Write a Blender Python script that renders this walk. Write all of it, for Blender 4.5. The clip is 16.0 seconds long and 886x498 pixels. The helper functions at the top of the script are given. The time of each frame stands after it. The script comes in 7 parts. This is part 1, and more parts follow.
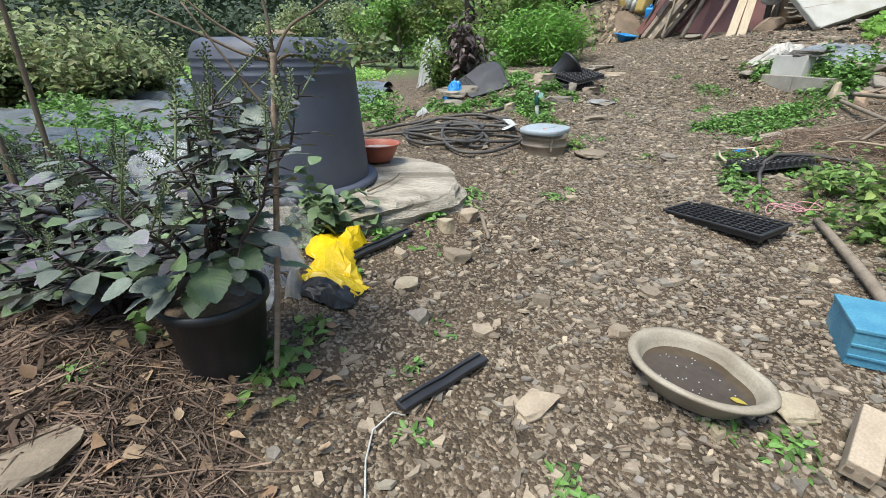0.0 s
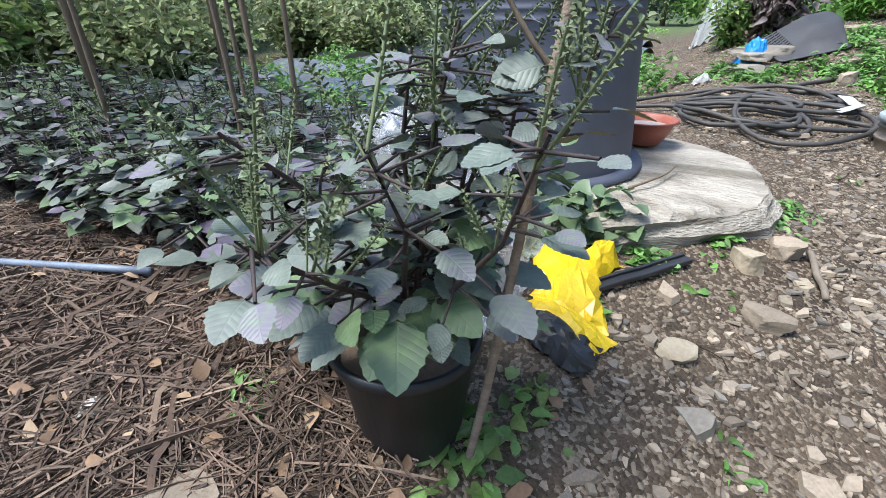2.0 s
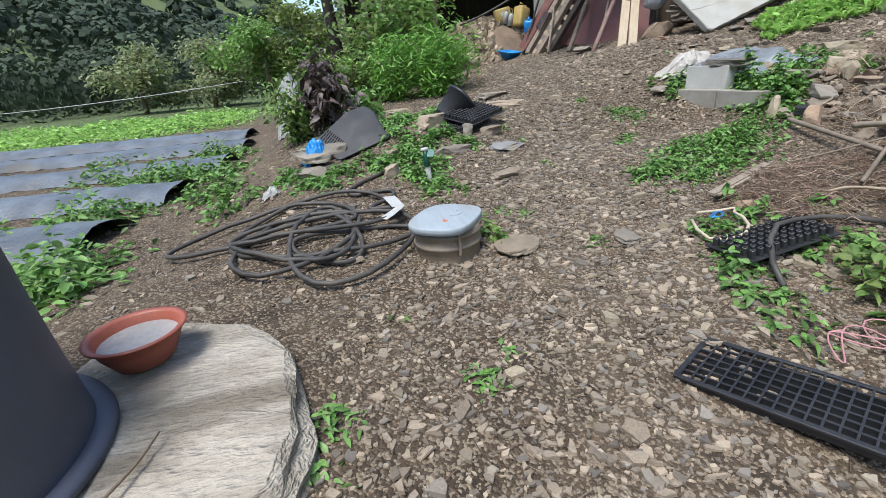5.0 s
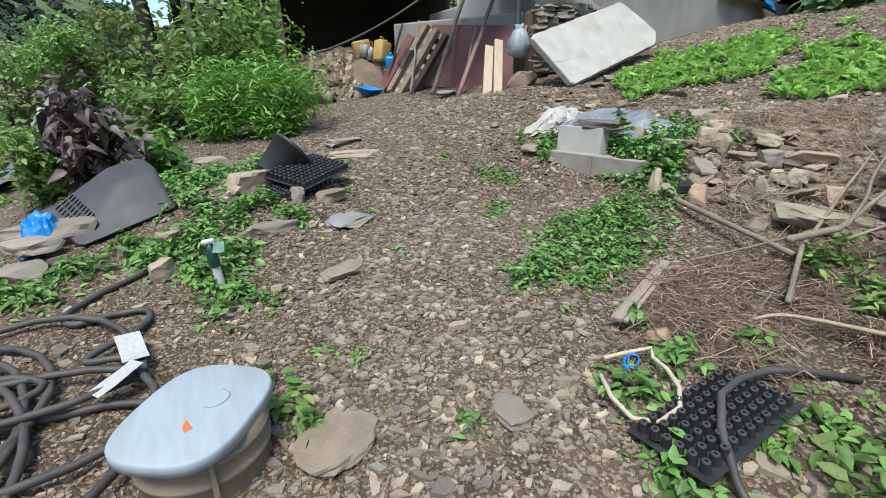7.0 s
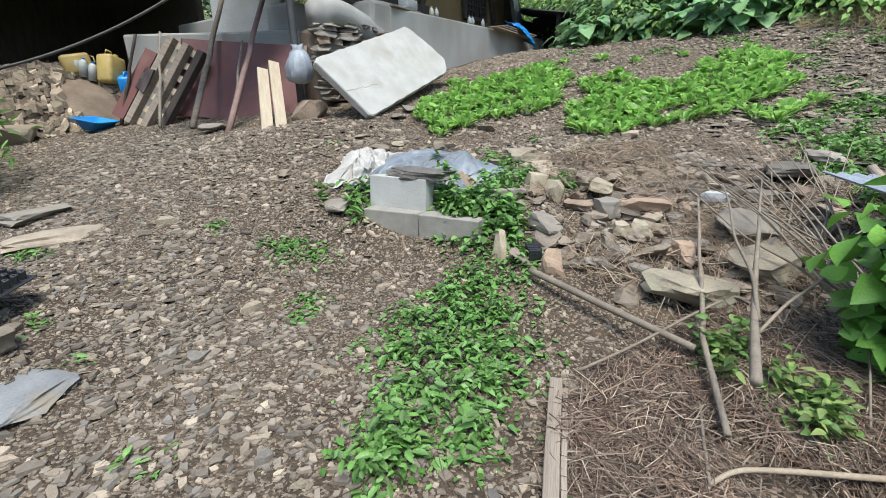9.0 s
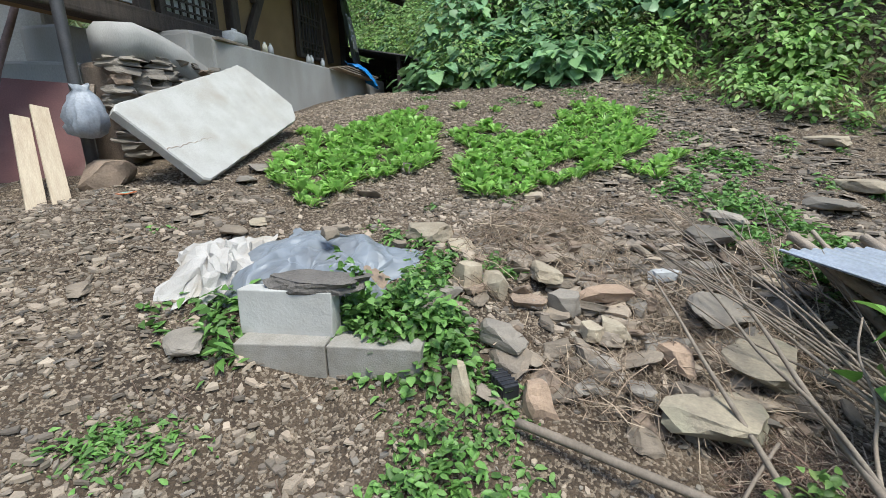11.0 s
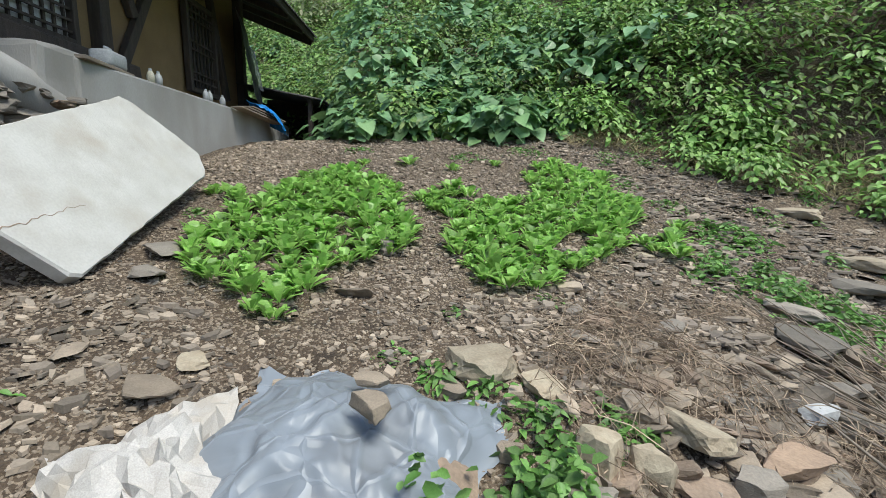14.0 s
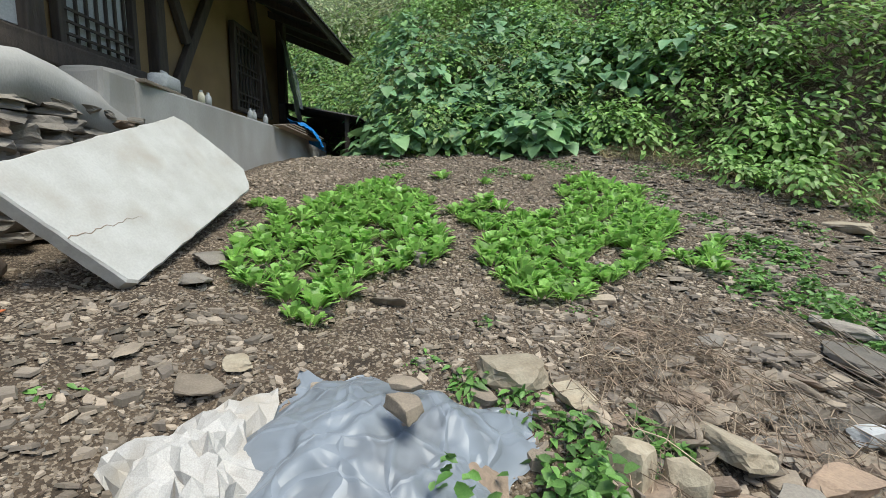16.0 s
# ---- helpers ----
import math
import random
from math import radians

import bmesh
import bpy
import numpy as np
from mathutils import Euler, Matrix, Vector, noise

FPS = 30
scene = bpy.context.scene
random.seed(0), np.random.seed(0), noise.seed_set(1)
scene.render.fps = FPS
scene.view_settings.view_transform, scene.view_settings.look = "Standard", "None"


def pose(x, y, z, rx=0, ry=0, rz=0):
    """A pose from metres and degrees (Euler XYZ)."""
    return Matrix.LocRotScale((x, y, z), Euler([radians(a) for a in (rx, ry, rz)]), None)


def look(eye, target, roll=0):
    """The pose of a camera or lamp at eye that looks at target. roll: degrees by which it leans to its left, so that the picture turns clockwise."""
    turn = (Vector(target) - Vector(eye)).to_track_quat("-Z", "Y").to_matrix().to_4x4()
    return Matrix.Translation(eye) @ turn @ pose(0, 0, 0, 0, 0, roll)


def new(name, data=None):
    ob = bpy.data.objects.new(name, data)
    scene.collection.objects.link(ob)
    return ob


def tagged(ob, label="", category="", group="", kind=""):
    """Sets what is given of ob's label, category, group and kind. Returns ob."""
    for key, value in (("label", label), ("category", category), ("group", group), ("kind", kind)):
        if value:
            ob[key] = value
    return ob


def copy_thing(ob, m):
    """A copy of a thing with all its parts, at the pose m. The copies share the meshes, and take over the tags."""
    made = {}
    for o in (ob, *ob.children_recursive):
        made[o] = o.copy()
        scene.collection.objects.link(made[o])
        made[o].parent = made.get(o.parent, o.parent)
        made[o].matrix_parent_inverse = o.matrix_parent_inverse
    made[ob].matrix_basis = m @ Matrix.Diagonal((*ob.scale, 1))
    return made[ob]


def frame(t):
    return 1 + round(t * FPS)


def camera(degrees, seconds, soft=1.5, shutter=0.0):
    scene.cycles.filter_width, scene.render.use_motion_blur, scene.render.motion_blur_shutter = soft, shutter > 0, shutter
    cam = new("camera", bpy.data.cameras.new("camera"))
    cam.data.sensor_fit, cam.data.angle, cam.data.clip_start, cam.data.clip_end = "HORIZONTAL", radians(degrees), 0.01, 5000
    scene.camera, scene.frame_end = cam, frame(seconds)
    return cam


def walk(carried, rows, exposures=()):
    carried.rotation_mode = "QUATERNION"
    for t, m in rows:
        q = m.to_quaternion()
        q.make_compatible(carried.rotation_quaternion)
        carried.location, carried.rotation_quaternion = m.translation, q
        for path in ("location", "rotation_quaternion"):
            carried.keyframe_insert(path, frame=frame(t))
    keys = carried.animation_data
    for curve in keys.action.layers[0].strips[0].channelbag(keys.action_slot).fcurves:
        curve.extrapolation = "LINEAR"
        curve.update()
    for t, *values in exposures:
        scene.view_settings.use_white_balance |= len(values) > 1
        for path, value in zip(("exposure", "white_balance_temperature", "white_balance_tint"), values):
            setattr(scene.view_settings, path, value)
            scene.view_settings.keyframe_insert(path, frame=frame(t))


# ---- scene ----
cam = camera(89.1, 16.0, soft=0.6)
METRES, EYE, TILT, LEAN, TURN = 7.0, 1.17, -24.0, 0.0, 0.0
ROWS = [
    (0.0, 0.0, 0.0, 0.0, 0.0, 0.0, -0.0),
    (0.5, -0.0231, 0.025, 0.0125, 6.7, -0.53, -4.37),
    (1.0, -0.0378, 0.0459, 0.0196, 13.99, -2.25, -8.18),
    (1.5, -0.0409, 0.071, 0.0223, 21.46, -4.4, -10.61),
    (2.0, -0.0379, 0.0787, 0.0226, 26.3, -6.7, -10.18),
    (2.5, -0.027, 0.0752, 0.0301, 28.84, -7.31, -9.08),
    (3.0, -0.0073, 0.0776, 0.0402, 22.72, -5.45, -6.19),
    (3.5, 0.0012, 0.1024, 0.051, 10.72, -2.29, -0.96),
    (4.0, 0.014, 0.1277, 0.0739, 0.69, -0.38, 4.8),
    (6.5, 0.1215, 0.3027, 0.1721, -20.08, 2.24, 10.42),
    (7.0, 0.1459, 0.3268, 0.1903, -26.1, 1.46, 12.16),
    (7.5, 0.1667, 0.3585, 0.2078, -36.42, -1.71, 15.74),
    (8.0, 0.1837, 0.3802, 0.2271, -43.51, -3.38, 17.57),
    (8.5, 0.2129, 0.4073, 0.239, -47.46, -3.57, 18.96),
    (9.0, 0.2377, 0.4336, 0.2609, -51.37, -3.65, 20.14),
    (11.5, 0.3407, 0.5549, 0.3503, -78.96, -10.35, 24.19),
    (12.0, 0.3654, 0.5782, 0.3602, -82.13, -11.32, 23.83),
    (12.5, 0.4032, 0.6, 0.3773, -84.18, -10.13, 23.9),
    (13.0, 0.427, 0.6257, 0.3916, -87.05, -9.93, 23.37),
    (13.5, 0.443, 0.6479, 0.4145, -90.89, -10.55, 23.75),
    (14.0, 0.4521, 0.659, 0.4205, -91.18, -9.92, 23.35),
    (14.5, 0.4558, 0.6574, 0.4194, -91.68, -8.85, 23.07),
    (15.0, 0.453, 0.6566, 0.4171, -90.92, -8.01, 23.27),
    (15.5, 0.4481, 0.6589, 0.4173, -88.82, -7.33, 23.27),
    (16.0, 0.4443, 0.6601, 0.419, -86.75, -6.29, 23.48),
]
walk(cam, [(t, pose(0, 0, EYE, TILT, LEAN, TURN) @ pose(METRES * x, METRES * y, METRES * z, 90 + pitch, roll, yaw)) for t, x, y, z, yaw, pitch, roll in ROWS],
     exposures=[(0.0, 1.1, 6380, 3.0), (1.2, 1.40, 5900, 5.5), (3.2, 1.42, 6000, 7.0), (4.2, 0.90, 6100, 7.5), (6.5, 0.92, 6150, 4.5), (9.0, 1.04, 6050, 4.0), (11.5, 0.91, 6080, 4.0), (16.0, 0.84, 6250, 2.5)])

# ---- world, sun ----
world = bpy.data.worlds.new("world")
scene.world = world
world.use_nodes = True
wn = world.node_tree
sky = wn.nodes.new("ShaderNodeTexSky")
sky.sky_type, sky.sun_disc = "NISHITA", False
sky.sun_elevation, sky.sun_rotation = radians(66), radians(225)
sky.air_density, sky.dust_density = 1.0, 2.0
wn.links.new(sky.outputs[0], wn.nodes["Background"].inputs[0])
wn.nodes["Background"].inputs[1].default_value = 0.13
sun = new("sun", bpy.data.lights.new("sun", "SUN"))
sun.data.energy, sun.data.angle, sun.data.color = 2.3, radians(24), (1.0, 0.95, 0.87)
sun.matrix_world = look((-13, -13, 42), (0, 0, 0))

# ---- materials ----
def mixrgb(nt, fac, a, b, mode="MIX"):
    n = nt.nodes.new("ShaderNodeMix")
    n.data_type, n.blend_type = "RGBA", mode
    for sock, v in ((n.inputs[0], fac), (n.inputs[6], a), (n.inputs[7], b)):
        if isinstance(v, bpy.types.NodeSocket):
            nt.links.new(v, sock)
        else:
            sock.default_value = v if isinstance(v, float) else (*v, 1)
    return n.outputs[2]


def ramp(nt, fac, a, b):
    n = nt.nodes.new("ShaderNodeMapRange")
    n.inputs[1].default_value, n.inputs[2].default_value = a, b
    nt.links.new(fac, n.inputs[0])
    return n.outputs[0]


def noise_at(nt, co, scale, detail=4.0, kind="noise"):
    if kind == "cells":
        n = nt.nodes.new("ShaderNodeTexVoronoi")
        n.inputs["Scale"].default_value = scale
        nt.links.new(co, n.inputs["Vector"])
        return n.outputs["Distance"], n.outputs["Color"]
    n = nt.nodes.new("ShaderNodeTexNoise")
    n.inputs["Scale"].default_value, n.inputs["Detail"].default_value = scale, detail
    nt.links.new(co, n.inputs["Vector"])
    return n.outputs["Fac"], n.outputs["Color"]


def surface(name, base, other, rough=0.8, scale=8.0, fine=90.0, bump=0.3, spread=0.0, dirt=None, stretch=(1, 1, 1), metal=0.0, coords="Object", through_light=0.0, third=None, alpha=1.0, dirt_range=(0.55, 0.75), grainy=0.35):
    """A procedural surface: two colours mixed by coarse noise, fine grain, stains, relief, and a spread between pieces."""
    m = bpy.data.materials.new(name)
    m.use_nodes = True
    nt = m.node_tree
    sh = nt.nodes["Principled BSDF"]
    if coords == "World":
        co = nt.nodes.new("ShaderNodeNewGeometry").outputs["Position"]
    else:
        co = nt.nodes.new("ShaderNodeTexCoord").outputs["Object"]
    mp = nt.nodes.new("ShaderNodeMapping")
    mp.inputs["Scale"].default_value = stretch
    nt.links.new(co, mp.inputs[0])
    co = mp.outputs[0]
    coarse = noise_at(nt, co, scale, 5.0)[0]
    grain = noise_at(nt, co, fine, 3.0)[0]
    col = mixrgb(nt, ramp(nt, coarse, 0.35, 0.65), base, other)
    if third or spread:
        rnd = nt.nodes.new("ShaderNodeNewGeometry").outputs["Random Per Island"]
        if third:
            col = mixrgb(nt, ramp(nt, rnd, 0.45, 0.95), col, third)
        if spread:
            wn2 = nt.nodes.new("ShaderNodeTexWhiteNoise")
            wn2.noise_dimensions = "1D"
            nt.links.new(rnd, wn2.inputs["W"])
            oi = nt.nodes.new("ShaderNodeObjectInfo").outputs["Random"]
            ad = nt.nodes.new("ShaderNodeMath")
            nt.links.new(wn2.outputs["Value"], ad.inputs[0])
            nt.links.new(oi, ad.inputs[1])
            fr = nt.nodes.new("ShaderNodeMath")
            fr.operation = "FRACT"
            nt.links.new(ad.outputs[0], fr.inputs[0])
            hs = nt.nodes.new("ShaderNodeHueSaturation")
            mr = nt.nodes.new("ShaderNodeMapRange")
            mr.inputs[3].default_value, mr.inputs[4].default_value = 1 - spread, 1 + spread
            nt.links.new(fr.outputs[0], mr.inputs[0])
            nt.links.new(mr.outputs[0], hs.inputs["Value"])
            nt.links.new(col, hs.inputs["Color"])
            col = hs.outputs[0]
    col = mixrgb(nt, grainy, col, mixrgb(nt, ramp(nt, grain, 0.3, 0.7), (0.35, 0.35, 0.35), (1.0, 1.0, 1.0)), "MULTIPLY")
    if dirt:
        spots = noise_at(nt, co, scale * 0.45, 6.0)[0]
        col = mixrgb(nt, ramp(nt, spots, *dirt_range), col, dirt)
    nt.links.new(col, sh.inputs["Base Color"])
    sh.inputs["Roughness"].default_value, sh.inputs["Metallic"].default_value = rough, metal
    sh.inputs["Alpha"].default_value = alpha
    if bump:
        b = nt.nodes.new("ShaderNodeBump")
        b.inputs["Strength"].default_value, b.inputs["Distance"].default_value = bump, 0.6 / fine
        nt.links.new(grain, b.inputs["Height"])
        nt.links.new(b.outputs[0], sh.inputs["Normal"])
    if through_light:
        tr = nt.nodes.new("ShaderNodeBsdfTranslucent")
        nt.links.new(col, tr.inputs[0])
        mx = nt.nodes.new("ShaderNodeMixShader")
        mx.inputs[0].default_value = through_light
        nt.links.new(sh.outputs[0], mx.inputs[1])
        nt.links.new(tr.outputs[0], mx.inputs[2])
        nt.links.new(mx.outputs[0], nt.nodes["Material Output"].inputs[0])
    return m


def soil_material():
    m = bpy.data.materials.new("soil")
    m.use_nodes = True
    nt = m.node_tree
    sh = nt.nodes["Principled BSDF"]
    pos = nt.nodes.new("ShaderNodeNewGeometry").outputs["Position"]
    big = noise_at(nt, pos, 0.9, 6.0)[0]
    mid = noise_at(nt, pos, 7.0, 6.0)[0]
    fine = noise_at(nt, pos, 70.0, 4.0)[0]
    d1, c1 = noise_at(nt, pos, 88.0, kind="cells")
    d2, c2 = noise_at(nt, pos, 150.0, kind="cells")
    col = mixrgb(nt, ramp(nt, big, 0.35, 0.65), (0.078, 0.053, 0.033), (0.135, 0.097, 0.063))
    col = mixrgb(nt, ramp(nt, mid, 0.45, 0.75), col, (0.040, 0.028, 0.018))
    bw = nt.nodes.new("ShaderNodeRGBToBW")
    nt.links.new(c1, bw.inputs[0])
    chips = mixrgb(nt, ramp(nt, bw.outputs[0], 0.2, 0.8), (0.12, 0.09, 0.062), (0.27, 0.212, 0.152))
    col = mixrgb(nt, ramp(nt, bw.outputs[0], 0.58, 0.66), col, chips)
    bw2 = nt.nodes.new("ShaderNodeRGBToBW")
    nt.links.new(c2, bw2.inputs[0])
    col = mixrgb(nt, 0.5, col, mixrgb(nt, ramp(nt, bw2.outputs[0], 0.2, 0.8), (0.45, 0.43, 0.4), (1.0, 1.0, 1.0)), "MULTIPLY")
    # far ground turns to meadow and woods
    sx = nt.nodes.new("ShaderNodeVectorMath")
    sx.operation = "DISTANCE"
    nt.links.new(pos, sx.inputs[0])
    sx.inputs[1].default_value = (4, 5, 1)
    green = mixrgb(nt, ramp(nt, mid, 0.3, 0.7), (0.07, 0.10, 0.035), (0.12, 0.155, 0.06))
    col = mixrgb(nt, ramp(nt, sx.outputs["Value"], 11.0, 16.0), col, green)
    nt.links.new(col, sh.inputs["Base Color"])
    sh.inputs["Roughness"].default_value = 0.95
    ad = nt.nodes.new("ShaderNodeMath")
    ad.operation = "MULTIPLY_ADD"
    nt.links.new(d1, ad.inputs[0])
    ad.inputs[1].default_value = -0.8
    nt.links.new(fine, ad.inputs[2])
    b = nt.nodes.new("ShaderNodeBump")
    b.inputs["Strength"].default_value, b.inputs["Distance"].default_value = 0.8, 0.02
    nt.links.new(ad.outputs[0], b.inputs["Height"])
    nt.links.new(b.outputs[0], sh.inputs["Normal"])
    return m


SOIL = soil_material()
STONE = surface("stone", (0.315, 0.252, 0.187), (0.195, 0.155, 0.115), 0.85, 14, 120, 0.4, 0.40, third=(0.36, 0.292, 0.215))
SLATE = surface("slate", (0.225, 0.195, 0.165), (0.14, 0.122, 0.104), 0.75, 9, 110, 0.4, 0.35, stretch=(1, 1, 3), third=(0.31, 0.27, 0.21))
TANROCK = surface("tan_rock", (0.399, 0.34, 0.246), (0.306, 0.246, 0.17), 0.85, 9, 80, 0.4, 0.2)
REDROCK = surface("red_rock", (0.42, 0.295, 0.20), (0.33, 0.235, 0.165), 0.85, 9, 80, 0.4, 0.1)
LEDGE = surface("layered_rock", (0.47, 0.42, 0.35), (0.32, 0.28, 0.225), 0.85, 5, 26, 1.0, stretch=(1, 2.2, 7), dirt=(0.17, 0.145, 0.11), dirt_range=(0.5, 0.66))
PERILLA = surface("perilla_leaf", (0.115, 0.138, 0.115), (0.165, 0.19, 0.157), 0.45, 20, 240, 0.3, 0.4, third=(0.155, 0.125, 0.18), through_light=0.18)
def veined_leaf(name, low, high, purple):
    """A leaf blade with sunken side veins, its tint shifting from leaf to leaf."""
    m = bpy.data.materials.new(name)
    m.use_nodes = True
    nt = m.node_tree
    sh = nt.nodes["Principled BSDF"]
    co = nt.nodes.new("ShaderNodeTexCoord").outputs["Object"]
    xyz = nt.nodes.new("ShaderNodeSeparateXYZ")
    nt.links.new(co, xyz.inputs[0])

    def calc(op, a, b=0.0):
        q = nt.nodes.new("ShaderNodeMath")
        q.operation = op
        for i, v in enumerate((a, b)):
            if isinstance(v, (int, float)):
                q.inputs[i].default_value = v
            else:
                nt.links.new(v, q.inputs[i])
        return q.outputs[0]

    side = calc("ABSOLUTE", xyz.outputs[1])
    run = calc("SUBTRACT", xyz.outputs[0], calc("MULTIPLY", side, 0.75))
    vein = calc("POWER", calc("ABSOLUTE", calc("SINE", calc("MULTIPLY", run, 26.0))), 0.5)
    rib = calc("MINIMUM", calc("MULTIPLY", side, 40.0), 1.0)
    relief = calc("MULTIPLY", vein, rib)
    rnd = nt.nodes.new("ShaderNodeObjectInfo").outputs["Random"]
    blot = noise_at(nt, co, 3.0, 4.0)[0]
    col = mixrgb(nt, ramp(nt, blot, 0.35, 0.7), low, high)
    tint = calc("MULTIPLY", ramp(nt, rnd, 0.45, 1.0), ramp(nt, blot, 0.62, 0.38))
    col = mixrgb(nt, tint, col, purple)
    col = mixrgb(nt, calc("MULTIPLY", calc("SUBTRACT", 1.0, relief), 0.10), col, (0.30, 0.33, 0.24))
    nt.links.new(col, sh.inputs["Base Color"])
    sh.inputs["Roughness"].default_value = 0.52
    b = nt.nodes.new("ShaderNodeBump")
    b.inputs["Strength"].default_value, b.inputs["Distance"].default_value = 0.16, 0.005
    nt.links.new(relief, b.inputs["Height"])
    nt.links.new(b.outputs[0], sh.inputs["Normal"])
    return m


FINELEAF = veined_leaf("perilla_blade", (0.105, 0.132, 0.11), (0.165, 0.192, 0.162), (0.17, 0.138, 0.20))
FINELEAF_PALE = veined_leaf("perilla_blade_pale", (0.14, 0.215, 0.095), (0.20, 0.28, 0.135), (0.15, 0.19, 0.125))
PERILLA_PALE = surface("perilla_leaf_pale", (0.12, 0.18, 0.088), (0.165, 0.232, 0.12), 0.42, 20, 240, 0.3, 0.3, through_light=0.18)
SPIKE = surface("seed_spike", (0.17, 0.22, 0.10), (0.13, 0.15, 0.085), 0.7, 60, 200, 0.2, 0.25)
STEM = surface("dark_stem", (0.045, 0.032, 0.035), (0.07, 0.05, 0.045), 0.7, 30, 150, 0.2)
RADISH = surface("radish_leaf", (0.30, 0.53, 0.115), (0.38, 0.60, 0.165), 0.42, 16, 150, 0.3, 0.4, through_light=0.45)
WEED = surface("weed_leaf", (0.125, 0.27, 0.055), (0.18, 0.335, 0.08), 0.5, 16, 150, 0.2, 0.45, third=(0.18, 0.31, 0.09), through_light=0.3)
SHRUB = surface("shrub_leaf", (0.155, 0.28, 0.07), (0.22, 0.355, 0.10), 0.5, 6, 120, 0.2, 0.5, third=(0.27, 0.34, 0.11), through_light=0.4)
BANKLEAF = surface("bank_leaf", (0.20, 0.38, 0.08), (0.28, 0.455, 0.12), 0.5, 6, 120, 0.2, 0.35, third=(0.27, 0.40, 0.12), through_light=0.3)
SQUASH = surface("squash_leaf", (0.165, 0.315, 0.135), (0.23, 0.39, 0.185), 0.45, 8, 120, 0.2, 0.4, third=(0.22, 0.36, 0.14), through_light=0.3)
YELLOWISH = surface("yellow_weed", (0.21, 0.29, 0.078), (0.175, 0.26, 0.07), 0.55, 8, 120, 0.2, 0.4, third=(0.27, 0.28, 0.11), through_light=0.4)
LICHEN = surface("lichened_rock", (0.36, 0.305, 0.215), (0.25, 0.21, 0.155), 0.85, 7, 70, 0.5, 0.1, dirt=(0.30, 0.275, 0.19), dirt_range=(0.55, 0.7))
BLUESLATE = surface("blue_slate", (0.26, 0.255, 0.25), (0.19, 0.19, 0.19), 0.75, 6, 90, 0.4, 0.1, dirt=(0.30, 0.23, 0.15), dirt_range=(0.56, 0.72))
BRIGHT = surface("bright_shrub_leaf", (0.16, 0.36, 0.055), (0.23, 0.44, 0.085), 0.5, 6, 120, 0.2, 0.35, through_light=0.3)
WOODS = surface("woodland_leaf", (0.27, 0.345, 0.16), (0.345, 0.41, 0.20), 0.5, 3, 60, 0.2, 0.6, third=(0.33, 0.33, 0.18), through_light=0.45)
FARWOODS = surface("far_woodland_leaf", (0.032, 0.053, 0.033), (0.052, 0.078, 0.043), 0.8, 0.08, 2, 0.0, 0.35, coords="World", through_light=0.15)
PURPLE = surface("purple_leaf", (0.08, 0.054, 0.054), (0.12, 0.088, 0.08), 0.5, 12, 150, 0.2, 0.35, through_light=0.1)
BARK = surface("bark", (0.216, 0.162, 0.113), (0.153, 0.113, 0.081), 0.9, 12, 90, 0.6, stretch=(1, 1, 0.3))
DRY = surface("dry_stalk", (0.135, 0.086, 0.062), (0.082, 0.055, 0.041), 0.85, 10, 80, 0.2, 0.5, third=(0.22, 0.155, 0.11))
TWIG = surface("grey_twig", (0.27, 0.22, 0.17), (0.20, 0.16, 0.12), 0.85, 12, 90, 0.4, 0.2, stretch=(1, 1, 0.3))
OLDWOOD = surface("weathered_wood", (0.33, 0.27, 0.21), (0.24, 0.19, 0.145), 0.8, 7, 60, 0.5, 0.2, stretch=(0.25, 4, 4))
PALEWOOD = surface("pale_board", (0.52, 0.43, 0.31), (0.43, 0.34, 0.24), 0.75, 6, 60, 0.3, stretch=(6, 6, 0.6))
DARKWOOD = surface("dark_timber", (0.075, 0.055, 0.042), (0.045, 0.034, 0.027), 0.8, 6, 60, 0.5, stretch=(5, 5, 0.5))
TUBGREY = surface("grey_rubber", (0.090, 0.097, 0.132), (0.072, 0.078, 0.108), 0.55, 4, 140, 0.12, dirt=(0.122, 0.127, 0.158), grainy=0.15)
BLACKPL = surface("black_plastic", (0.020, 0.020, 0.023), (0.034, 0.034, 0.038), 0.42, 10, 160, 0.15)
GREYPL = surface("dusty_black_plastic", (0.058, 0.056, 0.058), (0.042, 0.040, 0.042), 0.5, 5, 140, 0.2, dirt=(0.10, 0.095, 0.092))
HOSE = surface("hose_rubber", (0.046, 0.042, 0.04), (0.085, 0.076, 0.068), 0.6, 6, 160, 0.2)
LIDGREY = surface("pale_lid", (0.33, 0.375, 0.415), (0.285, 0.325, 0.36), 0.6, 10, 150, 0.1, stretch=(3, 0.5, 1), dirt=(0.29, 0.30, 0.30), grainy=0.1)
COLLAR = surface("tan_plastic", (0.30, 0.245, 0.185), (0.24, 0.195, 0.145), 0.6, 6, 120, 0.2)
TERRA = surface("terracotta_plastic", (0.40, 0.115, 0.07), (0.34, 0.10, 0.065), 0.45, 7, 120, 0.1)
BASIN = surface("stained_basin", (0.375, 0.33, 0.262), (0.285, 0.244, 0.188), 0.55, 7, 110, 0.2, dirt=(0.195, 0.158, 0.116))
WATER = surface("murky_water", (0.085, 0.062, 0.04), (0.065, 0.047, 0.03), 0.12, 8, 40, 0.05)
BLUEPAINT = surface("blue_paint", (0.06, 0.22, 0.36), (0.10, 0.30, 0.42), 0.55, 8, 90, 0.3, dirt=(0.40, 0.42, 0.42))
